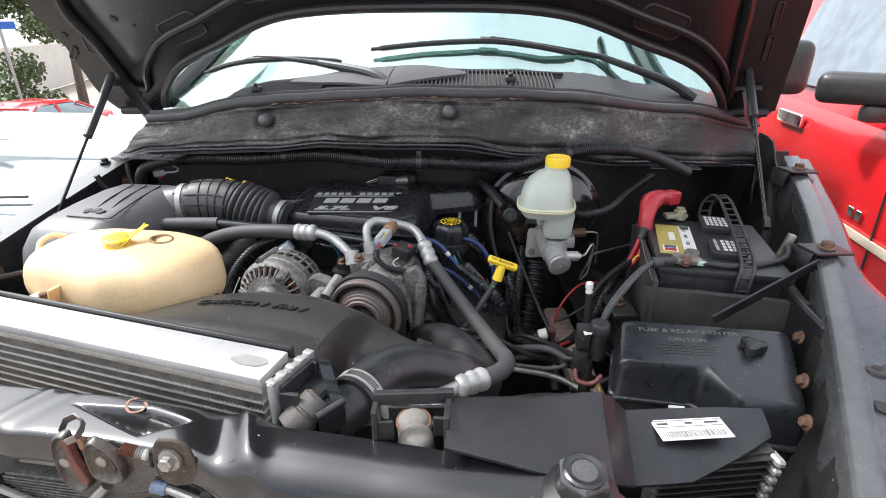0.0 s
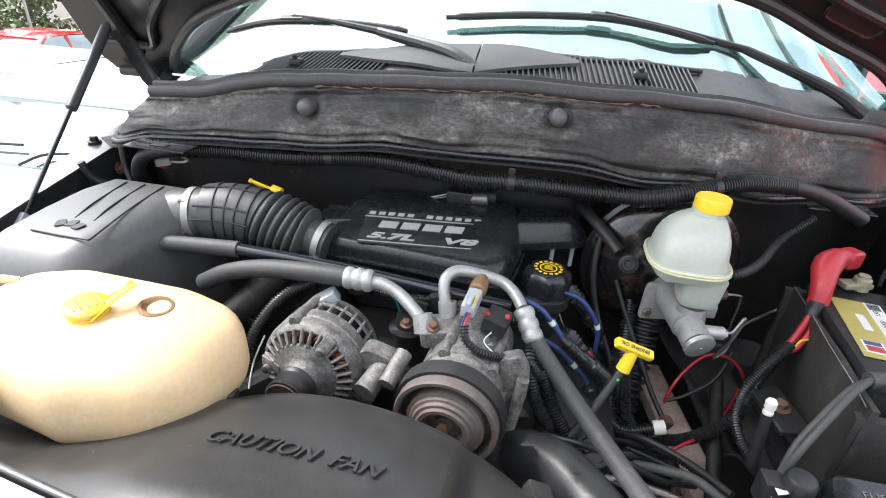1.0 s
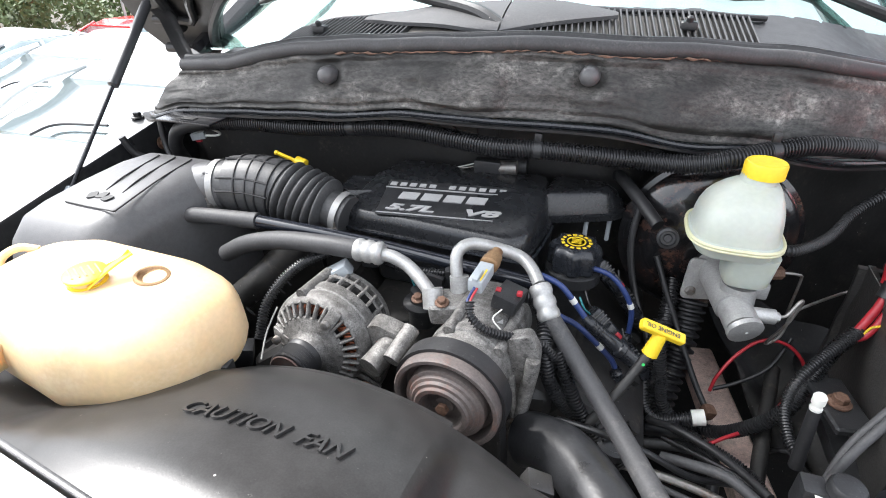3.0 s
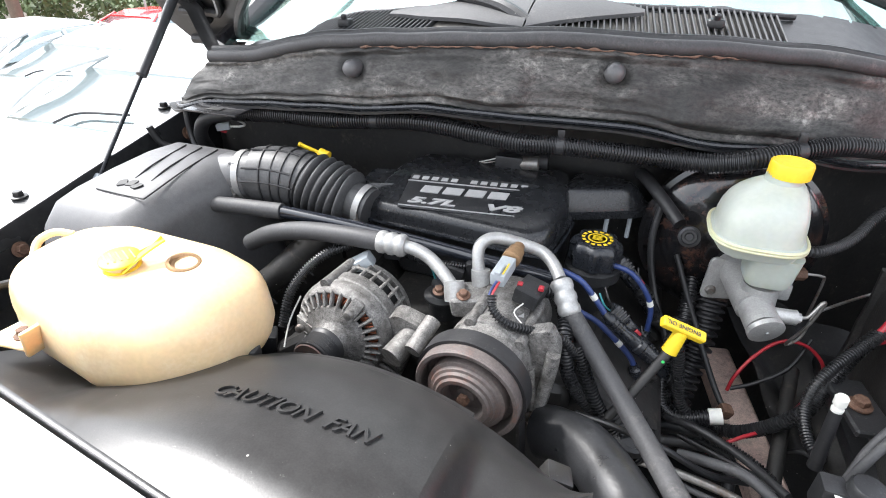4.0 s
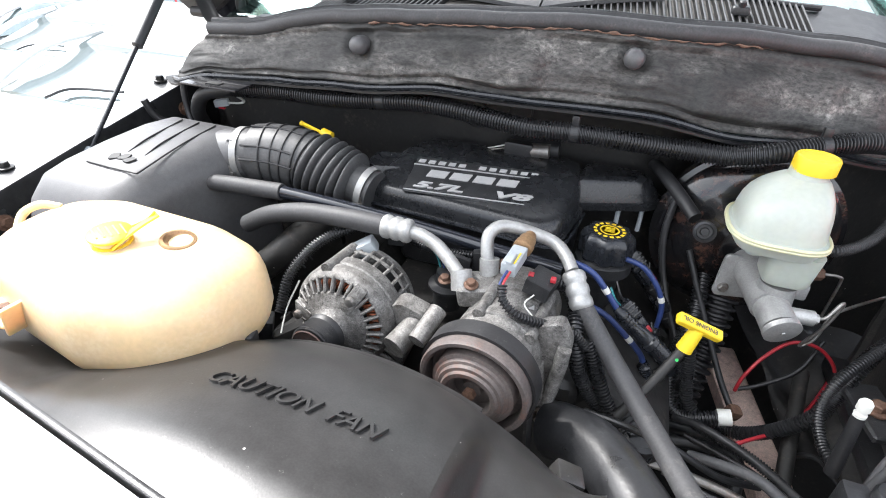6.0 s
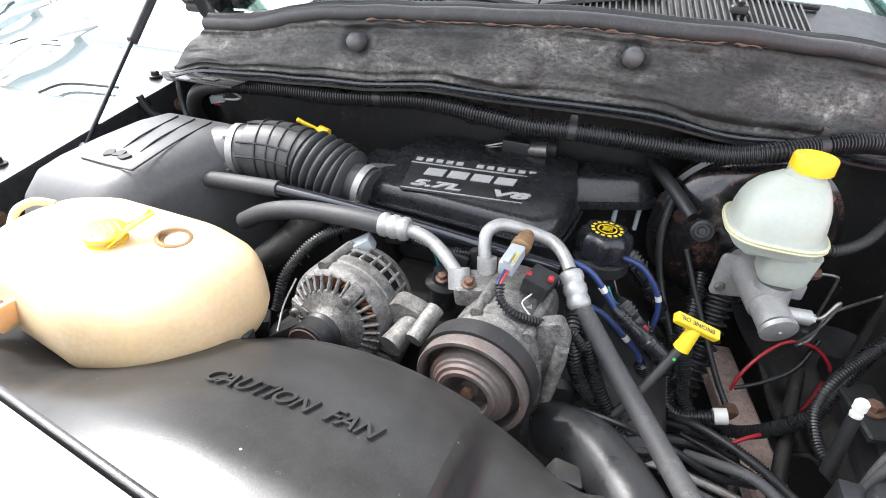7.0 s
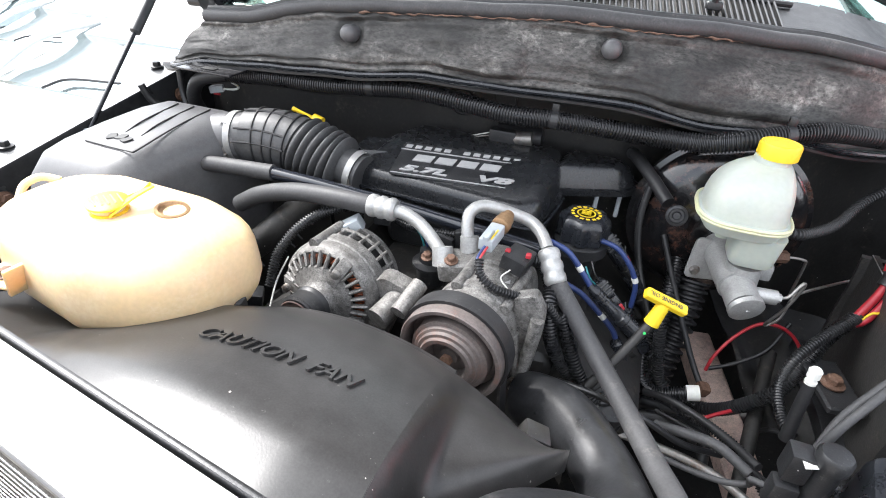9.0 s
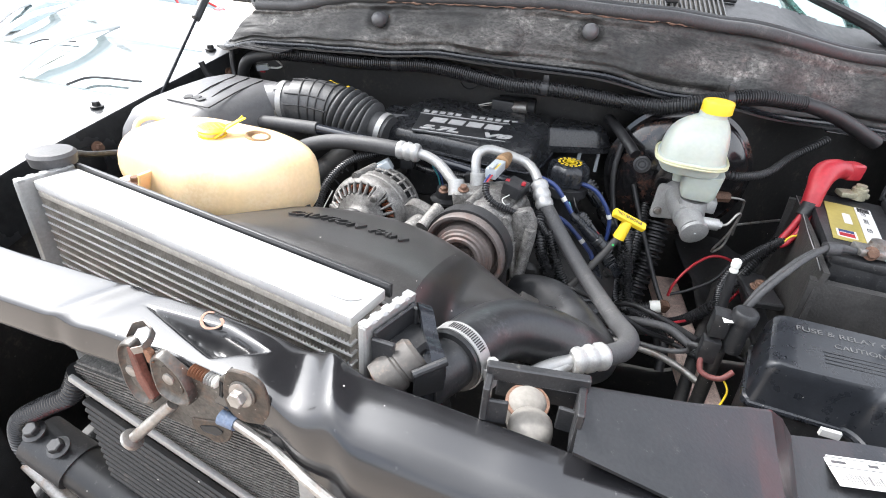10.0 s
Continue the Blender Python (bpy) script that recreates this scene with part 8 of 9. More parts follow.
rbox(bm, (0.558, -0.10, 0.765), (0.062, 0.44, 0.04), 0.006, 1, rot=(0, 0, 10))
single("frame_rail", bm, M_PINK, "pinkish speckled ground seen through the well, drawn as a raised slab", "chassis rail")
hose("steering_shaft", [(0.60, -0.06, 0.90), (0.565, -0.22, 0.86), (0.53, -0.40, 0.80)], 0.011, M_DARK, "grimy dark steering shaft low down", "shaft")

# ---- purge valve and vent ----
vent = thing("vent_valve", (0.548, -0.34, 0.98), "white capped vent on a black stalk", "vent valve")
bm = bmesh.new()
rod(bm, (0.548, -0.345, 0.985), (0.5445, -0.337, 1.070), 0.0080, 0.0066, n=18)
part("stalk", bm, M_RUBBER_DK, vent)
bm = bmesh.new()
lathe(bm, (0.5445, -0.337, 1.068), (-0.02, 0.05, 1), [(0, 0.006), (0.006, 0.0066), (0.008, 0.0054), (0.011, 0.0054), (0.012, 0.0070), (0.021, 0.0071), (0.024, 0.005)], 20)
part("cap", bm, M_WHITE, vent, "white plastic cap")
purge = thing("purge_valve", (0.545, -0.42, 0.95), "black purge valve with round top", "purge valve")
bm = bmesh.new()
lathe(bm, (0.556, -0.428, 0.992), (0, 0, 1), [(0, 0.014), (0.05, 0.014), (0.052, 0.0172), (0.066, 0.0172), (0.070, 0.0145), (0.071, 0.006)], 30)
part("can", bm, M_PLASTIC, purge)
bm = bmesh.new()
rbox(bm, (0.530, -0.424, 1.030), (0.024, 0.026, 0.040), 0.004, 2)
rbox(bm, (0.528, -0.43, 0.985), (0.026, 0.022, 0.04), 0.004, 2)
part("bracket", bm, M_PLASTIC, purge)
bm = bmesh.new()
rbox(bm, (0.535, -0.437, 1.046), (0.014, 0.010, 0.001), 0, rot=(20, 0, 20))
part("tag", bm, M_WHITE, purge)
bm = bmesh.new()
tube(bm, [(0.52, -0.435, 0.975), (0.525, -0.45, 0.955), (0.55, -0.455, 0.955), (0.565, -0.45, 0.97)], 0.0042, 12, 0.006)
part("elbow", bm, M_RED_DK, purge)
bm = bmesh.new()
tube(bm, [(0.555, -0.45, 0.955), (0.565, -0.46, 0.94), (0.562, -0.465, 0.915)], 0.0016, 6, 0.006)
part("lead", bm, M_YELLOW, purge)
for a, b, r in (((0.60, -0.46, 0.97), (0.60, -0.46, 0.80), 0.012), ((0.54, -0.43, 0.99), (0.545, -0.425, 0.75), 0.011)):
    bm = bmesh.new()
    rod(bm, a, b, r, n=12)
    part("post", bm, M_DARK, purge)

# ---- battery ----
battery = thing("car_battery", (0.79, -0.17, 0.92), "black car battery with a gold and white label", "battery")
BR = pose(0, 0, 0, 0, 0, -5)
BM = Matrix.Translation((0.795, -0.175, 0)) @ BR


def bat(bm):
    bm.transform(BM)
    return bm


bm = bmesh.new()
rbox(bm, (0, 0, 1.012), (0.222, 0.268, 0.185), 0.008, 3)
part("case", bat(bm), M_PLASTIC, battery)
bm = bmesh.new()
rbox(bm, (0, 0, 1.108), (0.228, 0.274, 0.016), 0.005, 2)
part("lid", bat(bm), M_PLASTIC, battery)
sleeve = thing("battery_sleeve", (0.79, -0.18, 0.92), "creased black fabric heat sleeve wrapped round the battery", "heat sleeve")
for c, s in (((-0.122, -0.012, 1.005), (0.008, 0.32, 0.19)), ((0.0, -0.166, 1.0), (0.27, 0.014, 0.17)), ((0.132, -0.012, 0.99), (0.012, 0.32, 0.17)), ((0.0, 0.150, 1.0), (0.27, 0.012, 0.18))):
    bm = bmesh.new()
    b = bmesh.new()
    bmesh.ops.create_cube(b, size=1.0, matrix=Matrix.Diagonal((*s, 1)))
    bmesh.ops.subdivide_edges(b, edges=b.edges[:], cuts=8, use_grid_fill=True)
    for v in b.verts:
        v.co += Vector((noise.noise(v.co * 14), noise.noise(v.co * 14 + Vector((5, 0, 0))), 0.6 * noise.noise(v.co * 10 + Vector((9, 0, 0))))) * 0.006
    b.transform(Matrix.Translation(c))
    merge(bm, b)
    part("flap", bat(bm), M_SLEEVE, sleeve, sharp=60)
bm = bmesh.new()
tube(bm, [(-0.128, 0.140, 1.100), (-0.1275, 0.06, 1.1015), (-0.128, -0.03, 1.1005), (-0.1275, -0.12, 1.101), (-0.125, -0.160, 1.096)], 0.0008, 6, 0.006)
part("sewn_edge", bat(bm), M_HEAD, sleeve, "pale sewn edge")
LB = Matrix.Translation((0.737, -0.163, 1.1175)) @ pose(0, 0, 0, 0, 0, -8)
bm = bmesh.new()
rbox(bm, (-0.018, 0, 0), (0.046, 0.165, 0.0008), 0)
bm.transform(LB)
gl = part("gold_label", bm, M_GOLD, battery, "gold label")
bm = bmesh.new()
rbox(bm, (0.0175, 0, 0), (0.024, 0.165, 0.0009), 0)
bm.transform(LB)
wl = part("white_label", bm, M_LABEL, battery, "white label strip")
for txt, dy in (("65-2", -0.062), ("850", -0.018), ("1000", 0.02), ("150", 0.052)):
    lettering("rating_print", txt, 0.011, LB @ Matrix.Translation((0.0165, dy, 0.0007)) @ pose(0, 0, 0, 0, 0, 90), M_INK, wl, 0.0001)
for k in range(9):
    bm = bmesh.new()
    rbox(bm, (0.0175, 0.062 + k * 0.0022, 0.0007), (0.018, 0.0010, 0.0003), 0)
    bm.transform(LB)
    part("barcode_line", bm, M_INK, wl)
for c, s, mt in (((-0.020, -0.055, 0.0007), (0.028, 0.030, 0.0004), M_WHITE), ((-0.020, -0.046, 0.0010), (0.022, 0.010, 0.0003), M_BLUE), ((-0.020, -0.060, 0.0010), (0.022, 0.014, 0.0003), M_RED), ((-0.012, 0.015, 0.0007), (0.012, 0.045, 0.0003), M_LABEL)):
    bm = bmesh.new()
    rbox(bm, c, s, 0)
    bm.transform(LB)
    part("emblem_shape", bm, mt, gl)
for cx, cy, w, txt in ((0.832, -0.075, 0.060, ""), (0.812, -0.215, 0.060, "DANGER / POISON")):
    CM = Matrix.Translation((cx, cy, 1.122)) @ pose(0, 0, 0, 0, 0, -8)
    bm = bmesh.new()
    prism(bm, fillet([(-0.030, -0.040), (0.024, -0.044), (0.034, -0.03), (0.034, 0.036), (-0.028, 0.040)], 0.006), -0.006, 0.007, 0.002, 2)
    bm.transform(CM)
    cap = part("vent_cap", bm, M_PLASTIC, battery)
    bm = bmesh.new()
    rbox(bm, (0, 0, 0.0073), (0.05, 0.062, 0.0005), 0)
    bm.transform(CM)
    lbp = part("cap_label", bm, M_INK, cap)
    if txt:
        lettering("danger_print", txt, 0.0075, CM @ Matrix.Translation((-0.018, 0, 0.0078)) @ pose(0, 0, 0, 0, 0, 90), M_WHITE, lbp, 0.0001, width=0.055)
    for r in range(3 if txt else 5):
        for q in range(4):
            bm = bmesh.new()
            rbox(bm, ((r - 1) * 0.009 + (0.004 if txt else -0.008), -0.022 + q * 0.0145, 0.0078), (0.006, 0.011, 0.0003), 0)
            bm.transform(CM)
            part("print_bar", bm, M_LABEL, lbp)
strap = thing("battery_strap", (0.83, -0.17, 1.13), "black plastic carrying strap over the battery", "strap")
sp = [(0.81, -0.325, 1.05), (0.812, -0.323, 1.10), (0.822, -0.30, 1.128), (0.842, -0.20, 1.138), (0.855, -0.10, 1.152), (0.858, -0.03, 1.168), (0.850, 0.0, 1.165), (0.838, 0.01, 1.14), (0.835, 0.005, 1.11)]
line = spline(sp, 0.006)
for off in (-0.011, 0.011):
    bm = bmesh.new()
    tube(bm, [p + Vector((off, 0, 0)) for p in line], 0.0035, 8, raw=True)
    part("band", bm, M_PLASTIC, strap)
for i in range(2, len(line) - 2, 4):
    bm = bmesh.new()
    rbox(bm, line[i], (0.022, 0.004, 0.0035), 0.001, 1)
    part("rung", bm, M_PLASTIC, strap)
bm = bmesh.new()
sheet(bm, lambda u, v: line[min(int(u * 14), 14)] + Vector((lerp(-0.011, 0.011, v), 0, 0)), 14, 2, 0.003, (0, 1, -0.3))
part("web", bm, M_PLASTIC, strap)
# positive side: red boot, clamp, cables
pos = thing("positive_cable", (0.70, -0.06, 1.1), "red rubber boot and thick cables on the positive post", "battery cable")
bm = bmesh.new()
tube(bm, [(0.683, -0.098, 1.112), (0.686, -0.085, 1.140), (0.697, -0.055, 1.160), (0.72, -0.03, 1.165), (0.745, -0.012, 1.160)], lambda t: 0.0155 + 0.006 * math.exp(-((t - 0.55) / 0.25) ** 2), 18, 0.005)
rbox(bm, (0.752, -0.008, 1.16), (0.036, 0.03, 0.032), 0.008, 3, rot=(0, 5, 35))
part("boot", bm, M_RED, pos, "red rubber terminal boot")
bm = bmesh.new()
rbox(bm, (0.758, -0.04, 1.128), (0.05, 0.024, 0.010), 0.003, 2, rot=(0, 0, 15))
lathe(bm, (0.768, -0.038, 1.12), (0, 0, 1), [(0, 0.014), (0.02, 0.013), (0.021, 0.009), (0.026, 0.009)], 18)
part("clamp", bm, M_CLAMP, pos, "dull greenish terminal clamp")
for dx, dy, r, mt in ((0.006, 0.006, 0.0068, M_RUBBER_DK), (-0.006, -0.003, 0.0058, M_RED), (0.005, -0.007, 0.0052, M_RED)):
    bm = bmesh.new()
    tube(bm, [(0.683 + dx * 0.6, -0.098 + dy * 0.6, 1.115), (0.675 + dx, -0.112 + dy, 1.085), (0.658 + dx, -0.126 + dy, 1.048), (0.645 + dx * 0.3, -0.134 + dy * 0.3, 1.037)], r, 12, 0.006)
    part("cable", bm, mt, pos)
bm = bmesh.new()
tube(bm, [(0.681, -0.100, 1.118), (0.679, -0.105, 1.104), (0.675, -0.110, 1.094)], 0.0125, 16, 0.005)
part("tape_wrap", bm, M_RUBBER_DK, pos, "black tape round the cables")
bm = bmesh.new()
tube(bm, [(0.652, -0.128, 1.045), (0.625, -0.15, 1.02), (0.60, -0.18, 0.985), (0.575, -0.20, 0.93), (0.52, -0.18, 0.85), (0.45, -0.15, 0.82)], 0.0098, 14, 0.006, 0.0024, 0.0048)
part("thick_conduit", bm, M_CONDUIT, pos)
bm = bmesh.new()
tube(bm, [(0.655, -0.13, 1.048), (0.61, -0.175, 1.035), (0.575, -0.21, 1.01), (0.562, -0.235, 0.975), (0.565, -0.27, 0.955), (0.575, -0.30, 0.95)], 0.0068, 14, 0.006, 0.002, 0.0042)
part("thin_conduit", bm, M_CONDUIT, pos)
bm = bmesh.new()
tube(bm, [(0.676, -0.124, 1.074), (0.678, -0.129, 1.068), (0.672, -0.133, 1.064), (0.664, -0.133, 1.060), (0.655, -0.136, 1.045)], 0.0018, 8, 0.003)
part("sense_wire", bm, M_YELLOW, pos, "thin yellow wire")
neg = thing("negative_cable", (0.72, -0.29, 1.1), "corroded negative clamp with black cables", "battery cable")
bm = bmesh.new()
rbox(bm, (0.722, -0.285, 1.126), (0.05, 0.03, 0.012), 0.004, 2, rot=(0, 5, 10))
lathe(bm, (0.732, -0.272, 1.118), (0, 0, 1), [(0, 0.015), (0.02, 0.013), (0.021, 0.008)], 18)
part("clamp", bm, M_STEEL, neg)
bolt(neg, (0.715, -0.298, 1.128), (0, -1, 0.4), 0.007, M_RUST)
bm = bmesh.new()
rbox(bm, (0.745, -0.292, 1.124), (0.018, 0.012, 0.010), 0.003, 2)
part("green_corrosion", bm, M_VERDI, neg, "pale green corrosion")
for k in range(2):
    bm = bmesh.new()
    tube(bm, [(0.70, -0.293, 1.125), (0.665, -0.305, 1.126 + 0.004 * k), (0.635, -0.318 - 0.006 * k, 1.115), (0.60, -0.345 - 0.01 * k, 1.085), (0.575, -0.365 - 0.01 * k, 1.05), (0.56, -0.385, 1.0)], 0.0050, 12, 0.006)
    part("cable", bm, M_RUBBER, neg)
bm = bmesh.new()
rod(bm, (0.672, -0.303, 1.1265), (0.655, -0.308, 1.1255), 0.0105, n=14)
part("cable_joint", bm, M_RUBBER, neg)
bm = bmesh.new()
tube(bm, [(0.745, -0.292, 1.124), (0.80, -0.298, 1.122), (0.86, -0.275, 1.12), (0.905, -0.25, 1.125), (0.915, -0.23, 1.14)], 0.006, 12, 0.006)
part("ground_lead", bm, M_RUBBER_DK, neg)
bm = bmesh.new()
rbox(bm, (0.918, -0.215, 1.135), (0.014, 0.012, 0.05), 0.003, 2, rot=(0, 15, 0))
part("ring_terminal", bm, M_STEEL, neg)
# battery tray and brace
tray = thing("battery_tray", (0.78, -0.2, 0.88), "black battery tray with a diagonal brace to the wing", "battery tray")
bm = bmesh.new()
rbox(bm, (0.79, -0.18, 0.90), (0.30, 0.34, 0.025), 0.006, 2)
rbox(bm, (0.625, -0.22, 0.985), (0.05, 0.10, 0.012), 0.003, 1, rot=(0, 0, 10))
part("tray", bm, M_PLASTIC, tray)
bolt(tray, (0.622, -0.225, 0.993), (0, 0, 1), 0.010, M_RUST)
bm = bmesh.new()
rbox(bm, (0, 0, 0), (0.262, 0.004, 0.024), 0.001, 1)
bm.transform(frame_at((0.836, -0.357, 1.105), Vector((0.209, 0.142, 0.05)), (0, -0.2, 1)))
part("brace", bm, M_PAINT_DULL, tray)
bm = bmesh.new()
rbox(bm, (0.885, -0.36, 1.02), (0.012, 0.20, 0.16), 0.004, 1)
part("side_plate", bm, M_PAINT_DULL, tray)

# ---- fuse box ----
fuse = thing("fuse_box", (0.72, -0.48, 0.88), "black plastic fuse and relay box with raised lettering on its lid", "fuse box")
FP = fillet([(0.572, -0.505), (0.70, -0.508), (0.742, -0.566), (0.835, -0.572), (0.868, -0.405), (0.588, -0.403)], 0.014, 4)


def tilt(bm):
    """The lid falls gently towards the front."""
    for v in bm.verts:
        v.co.z += (v.co.y + 0.40) * 0.22
    return bm


bm = bmesh.new()
dome(bm, FP, [(0.985, -0.004), (0.995, -0.004), (0.997, 0.0), (1.045, 0.003), (1.058, 0.008), (1.063, 0.016), (1.0635, 0.04)])
lidf = part("lid", tilt(bm), M_FUSE, fuse)
bm = bmesh.new()
dome(bm, FP, [(0.86, 0.008), (0.986, 0.004)])
part("base", tilt(bm), M_PLASTIC, fuse)
bm = bmesh.new()
tube(bm, [(p[0], p[1], 0.9905 + (p[1] + 0.40) * 0.22) for p in FP[2:22]], 0.005, 8, 0.01)
part("rim", bm, M_GLOSS, lidf)
FS = (0, -0.22, 1)
for txt, x, y, w, sz in (("FUSE & RELAY CENTER", 0.697, -0.430, 0.158, 0.0115), ("CAUTION", 0.692, -0.449, 0.060, 0.011)):
    lettering("lid_lettering", txt, sz, frame_at((x, y, 1.0638 + (y + 0.40) * 0.22), (1, 0.03, 0), FS), M_LETTER_DIM, lidf, 0.0004, width=w)
for k in range(4):
    bm = bmesh.new()
    rbox(bm, (0, 0, 0), (0.085, 0.0016, 0.0004), 0)
    bm.transform(frame_at((0.69, -0.462 - k * 0.006, 1.0639 + (-0.062 - k * 0.006) * 0.22), (1, 0.03, 0), FS))
    part("print_bar", bm, M_PLASTIC, lidf)
bm = bmesh.new()
poly = [(0.787 + (0.017 + 0.004 * math.cos(3 * k * math.tau / 36)) * math.cos(k * math.tau / 36), -0.462 + (0.017 + 0.004 * math.cos(3 * k * math.tau / 36)) * math.sin(k * math.tau / 36)) for k in range(36)]
dome(bm, poly, [(1.046, 0.004), (1.052, 0.004), (1.053, 0.0), (1.064, 0.0), (1.066, 0.003), (1.0662, 0.01)], (0.787, -0.462))
part("knob", bm, M_PLASTIC, fuse, "black star knob")
bm = bmesh.new()
rbox(bm, (0.668, -0.530, 0.975), (0.024, 0.006, 0.012), 0.001, 1)
part("tag", bm, M_LABEL, fuse, "small white tag")

# ---- bonnet ----
hood = thing("hood", (0.15, 0.25, 1.30), "black bonnet standing open, seen from beneath", "bonnet")
HA, HA2 = radians(54), radians(64)


def hood_pt(u, v, off=0.0):
    """u across, v from the hinge end to the nose, off: into the bay from the inner skin."""
    x = lerp(-0.80, 1.11, u)
    s = v * 1.12
    if s > 0.35:
        x = 0.155 + (x - 0.155) * (1 - 0.30 * (s - 0.35))
    x -= 0.055 * max(0.0, 1 - abs(v - 0.05) / 0.17) * max(0.0, 1 - u / 0.12)
    e = abs(2 * u - 1)
    arch = max(0.0, 1 - (e / 0.843) ** 3) ** 0.75
    arch *= 1 - 0.11 * math.exp(-((e - 0.57) / 0.15) ** 2)
    y0 = lerp(0.27, 0.42, u) - 0.27 * arch
    z0 = 1.295 + 0.275 * arch * (1 - 0.75 * v)
    near, far = min(s, 0.35), max(0.0, s - 0.35)
    return Vector((x - 0.17 * near, y0 - near * math.cos(HA) - far * math.cos(HA2) + off * 0.8, z0 + near * math.sin(HA) + far * math.sin(HA2) - off * 0.6))


bm = bmesh.new()
sheet(bm, hood_pt, 120, 24, 0.03, (0, 0.6, 0.75))
part("inner_panel", bm, M_PAINT_DULL, hood, sharp=50)
bm = bmesh.new()
tube(bm, [hood_pt(lerp(0.015, 0.985, k / 80), 0.012) + Vector((0, -0.012, -0.012)) for k in range(81)], 0.012, 10, 0.02)
part("rear_seal", bm, M_RUBBER_DK, hood)
bm = bmesh.new()
tube(bm, [hood_pt(lerp(0.03, 0.97, k / 60), 0.085) + Vector((0, -0.008, -0.008)) for k in range(61)], 0.010, 10, 0.02)
part("stiffener", bm, M_PAINT_DULL, hood)
for u0, u1 in ((0.055, 0.075), (0.925, 0.945)):
    bm = bmesh.new()
    tube(bm, [hood_pt(u0, lerp(0.06, 0.9, k / 10)) + Vector((0, -0.008, -0.008)) for k in range(11)], 0.014, 10, 0.03)
    part("stiffener", bm, M_PAINT_DULL, hood)
for u, v, w, h in ((0.191, 0.078, 0.125, 0.066), (0.33, 0.088, 0.15, 0.07), (0.5, 0.095, 0.16, 0.07), (0.66, 0.088, 0.15, 0.07), (0.80, 0.078, 0.125, 0.066)):
    a, b, c = hood_pt(u, v), hood_pt(u + 0.02, v), hood_pt(u, v + 0.02)
    nrm = (b - a).cross(c - a).normalized()
    if nrm.z > 0:
        nrm = -nrm
    m = frame_at(a + nrm * 0.002, b - a, nrm)
    bm = bmesh.new()
    rim = fillet([(-w / 2, -h / 2), (w / 2, -h / 2), (w / 2, h / 2), (-w / 2, h / 2)], 0.02)
    tube(bm, [(x, y, 0.0) for x, y in rim] + [(rim[0][0], rim[0][1], 0.0)], 0.0035, 8, 0.01)
    bm.transform(m)
    part("pocket_rim", bm, M_PLASTIC, hood)
    bm = bmesh.new()
    prism(bm, rim, -0.004, 0.001, 0)
    bm.transform(m)
    part("pocket", bm, M_INK, hood)
for u, v, r in ((0.013, 0.238, 0.009), (0.010, 0.187, 0.006), (0.11, 0.202, 0.010), (0.13, 0.15, 0.004), (0.87, 0.15, 0.004), (0.85, 0.11, 0.004)):
    a, b, c = hood_pt(u, v), hood_pt(u + 0.01, v), hood_pt(u, v + 0.02)
    nrm = (b - a).cross(c - a).normalized()
    nrm = -nrm if nrm.z > 0 else nrm
    bm = bmesh.new()
    lathe(bm, a, nrm, [(0, r), (0.003, r)], 18)
    part("drain_hole", bm, M_INK, hood)
for u, va, vb, r in ((0.05, 0.25, 0.20, 0.014), (0.012, 0.20, 0.175, 0.006), (0.963, 0.30, 0.25, 0.007), (0.963, 0.22, 0.165, 0.007)):
    # oblong cut-outs along the sides, each with a pressed rim
    a, b = hood_pt(u, va), hood_pt(u - 0.012 if u < 0.5 else u, vb)
    nrm = (hood_pt(u + 0.01, va) - a).cross(b - a).normalized()
    nrm = -nrm if nrm.z > 0 else nrm
    m = frame_at((a + b) / 2 + nrm * 0.002, b - a, nrm)
    h = (b - a).length / 2
    rim = [(h + r * math.cos(t), r * math.sin(t)) for t in (radians(-90 + k * 18) for k in range(11))] + [(-h + r * math.cos(t), r * math.sin(t)) for t in (radians(90 + k * 18) for k in range(11))]
    bm = bmesh.new()
    tube(bm, [(x, y, 0.0) for x, y in rim] + [(rim[0][0], rim[0][1], 0.0)], 0.0025, 8, 0.005)
    bm.transform(m)
    part("slot_rim", bm, M_PAINT_DULL, hood)
    bm = bmesh.new()
    prism(bm, rim, -0.003, 0.0006, 0)
    bm.transform(m)
    part("slot", bm, M_INK, hood)
for pts in ([(-0.756, 0.19, 1.391), (-0.697, 0.15, 1.376), (-0.637, 0.10, 1.347), (-0.578, 0.05, 1.323), (-0.52, 0.0, 1.317)], [(0.99, 0.33, 1.36), (1.0, 0.33, 1.33), (1.01, 0.34, 1.30), (1.02, 0.35, 1.28), (1.035, 0.36, 1.26)]):
    # a bowed flat strap from the bonnet down to its hinge
    path = [Vector(pts[0]).lerp(pts[1], k / 6) for k in range(6)] + [Vector(pts[1]).lerp(pts[2], k / 6) for k in range(6)] + [Vector(pts[2]).lerp(pts[3], k / 6) for k in range(6)] + [Vector(pts[3]).lerp(pts[4], k / 6) for k in range(7)]
    bm = bmesh.new()
    sheet(bm, lambda u, v: path[round(u * (len(path) - 1))] + Vector((0.022, 0.014, 0.004)) * (v - 0.5) * (1.25 - 0.4 * u) + Vector((0, 0.006 * math.sin(v * math.pi), 0)), len(path) - 1, 4, 0.005, (0.3, 0.8, 0.2))
    part("hinge_arm", bm, M_PAINT_DULL, hood)

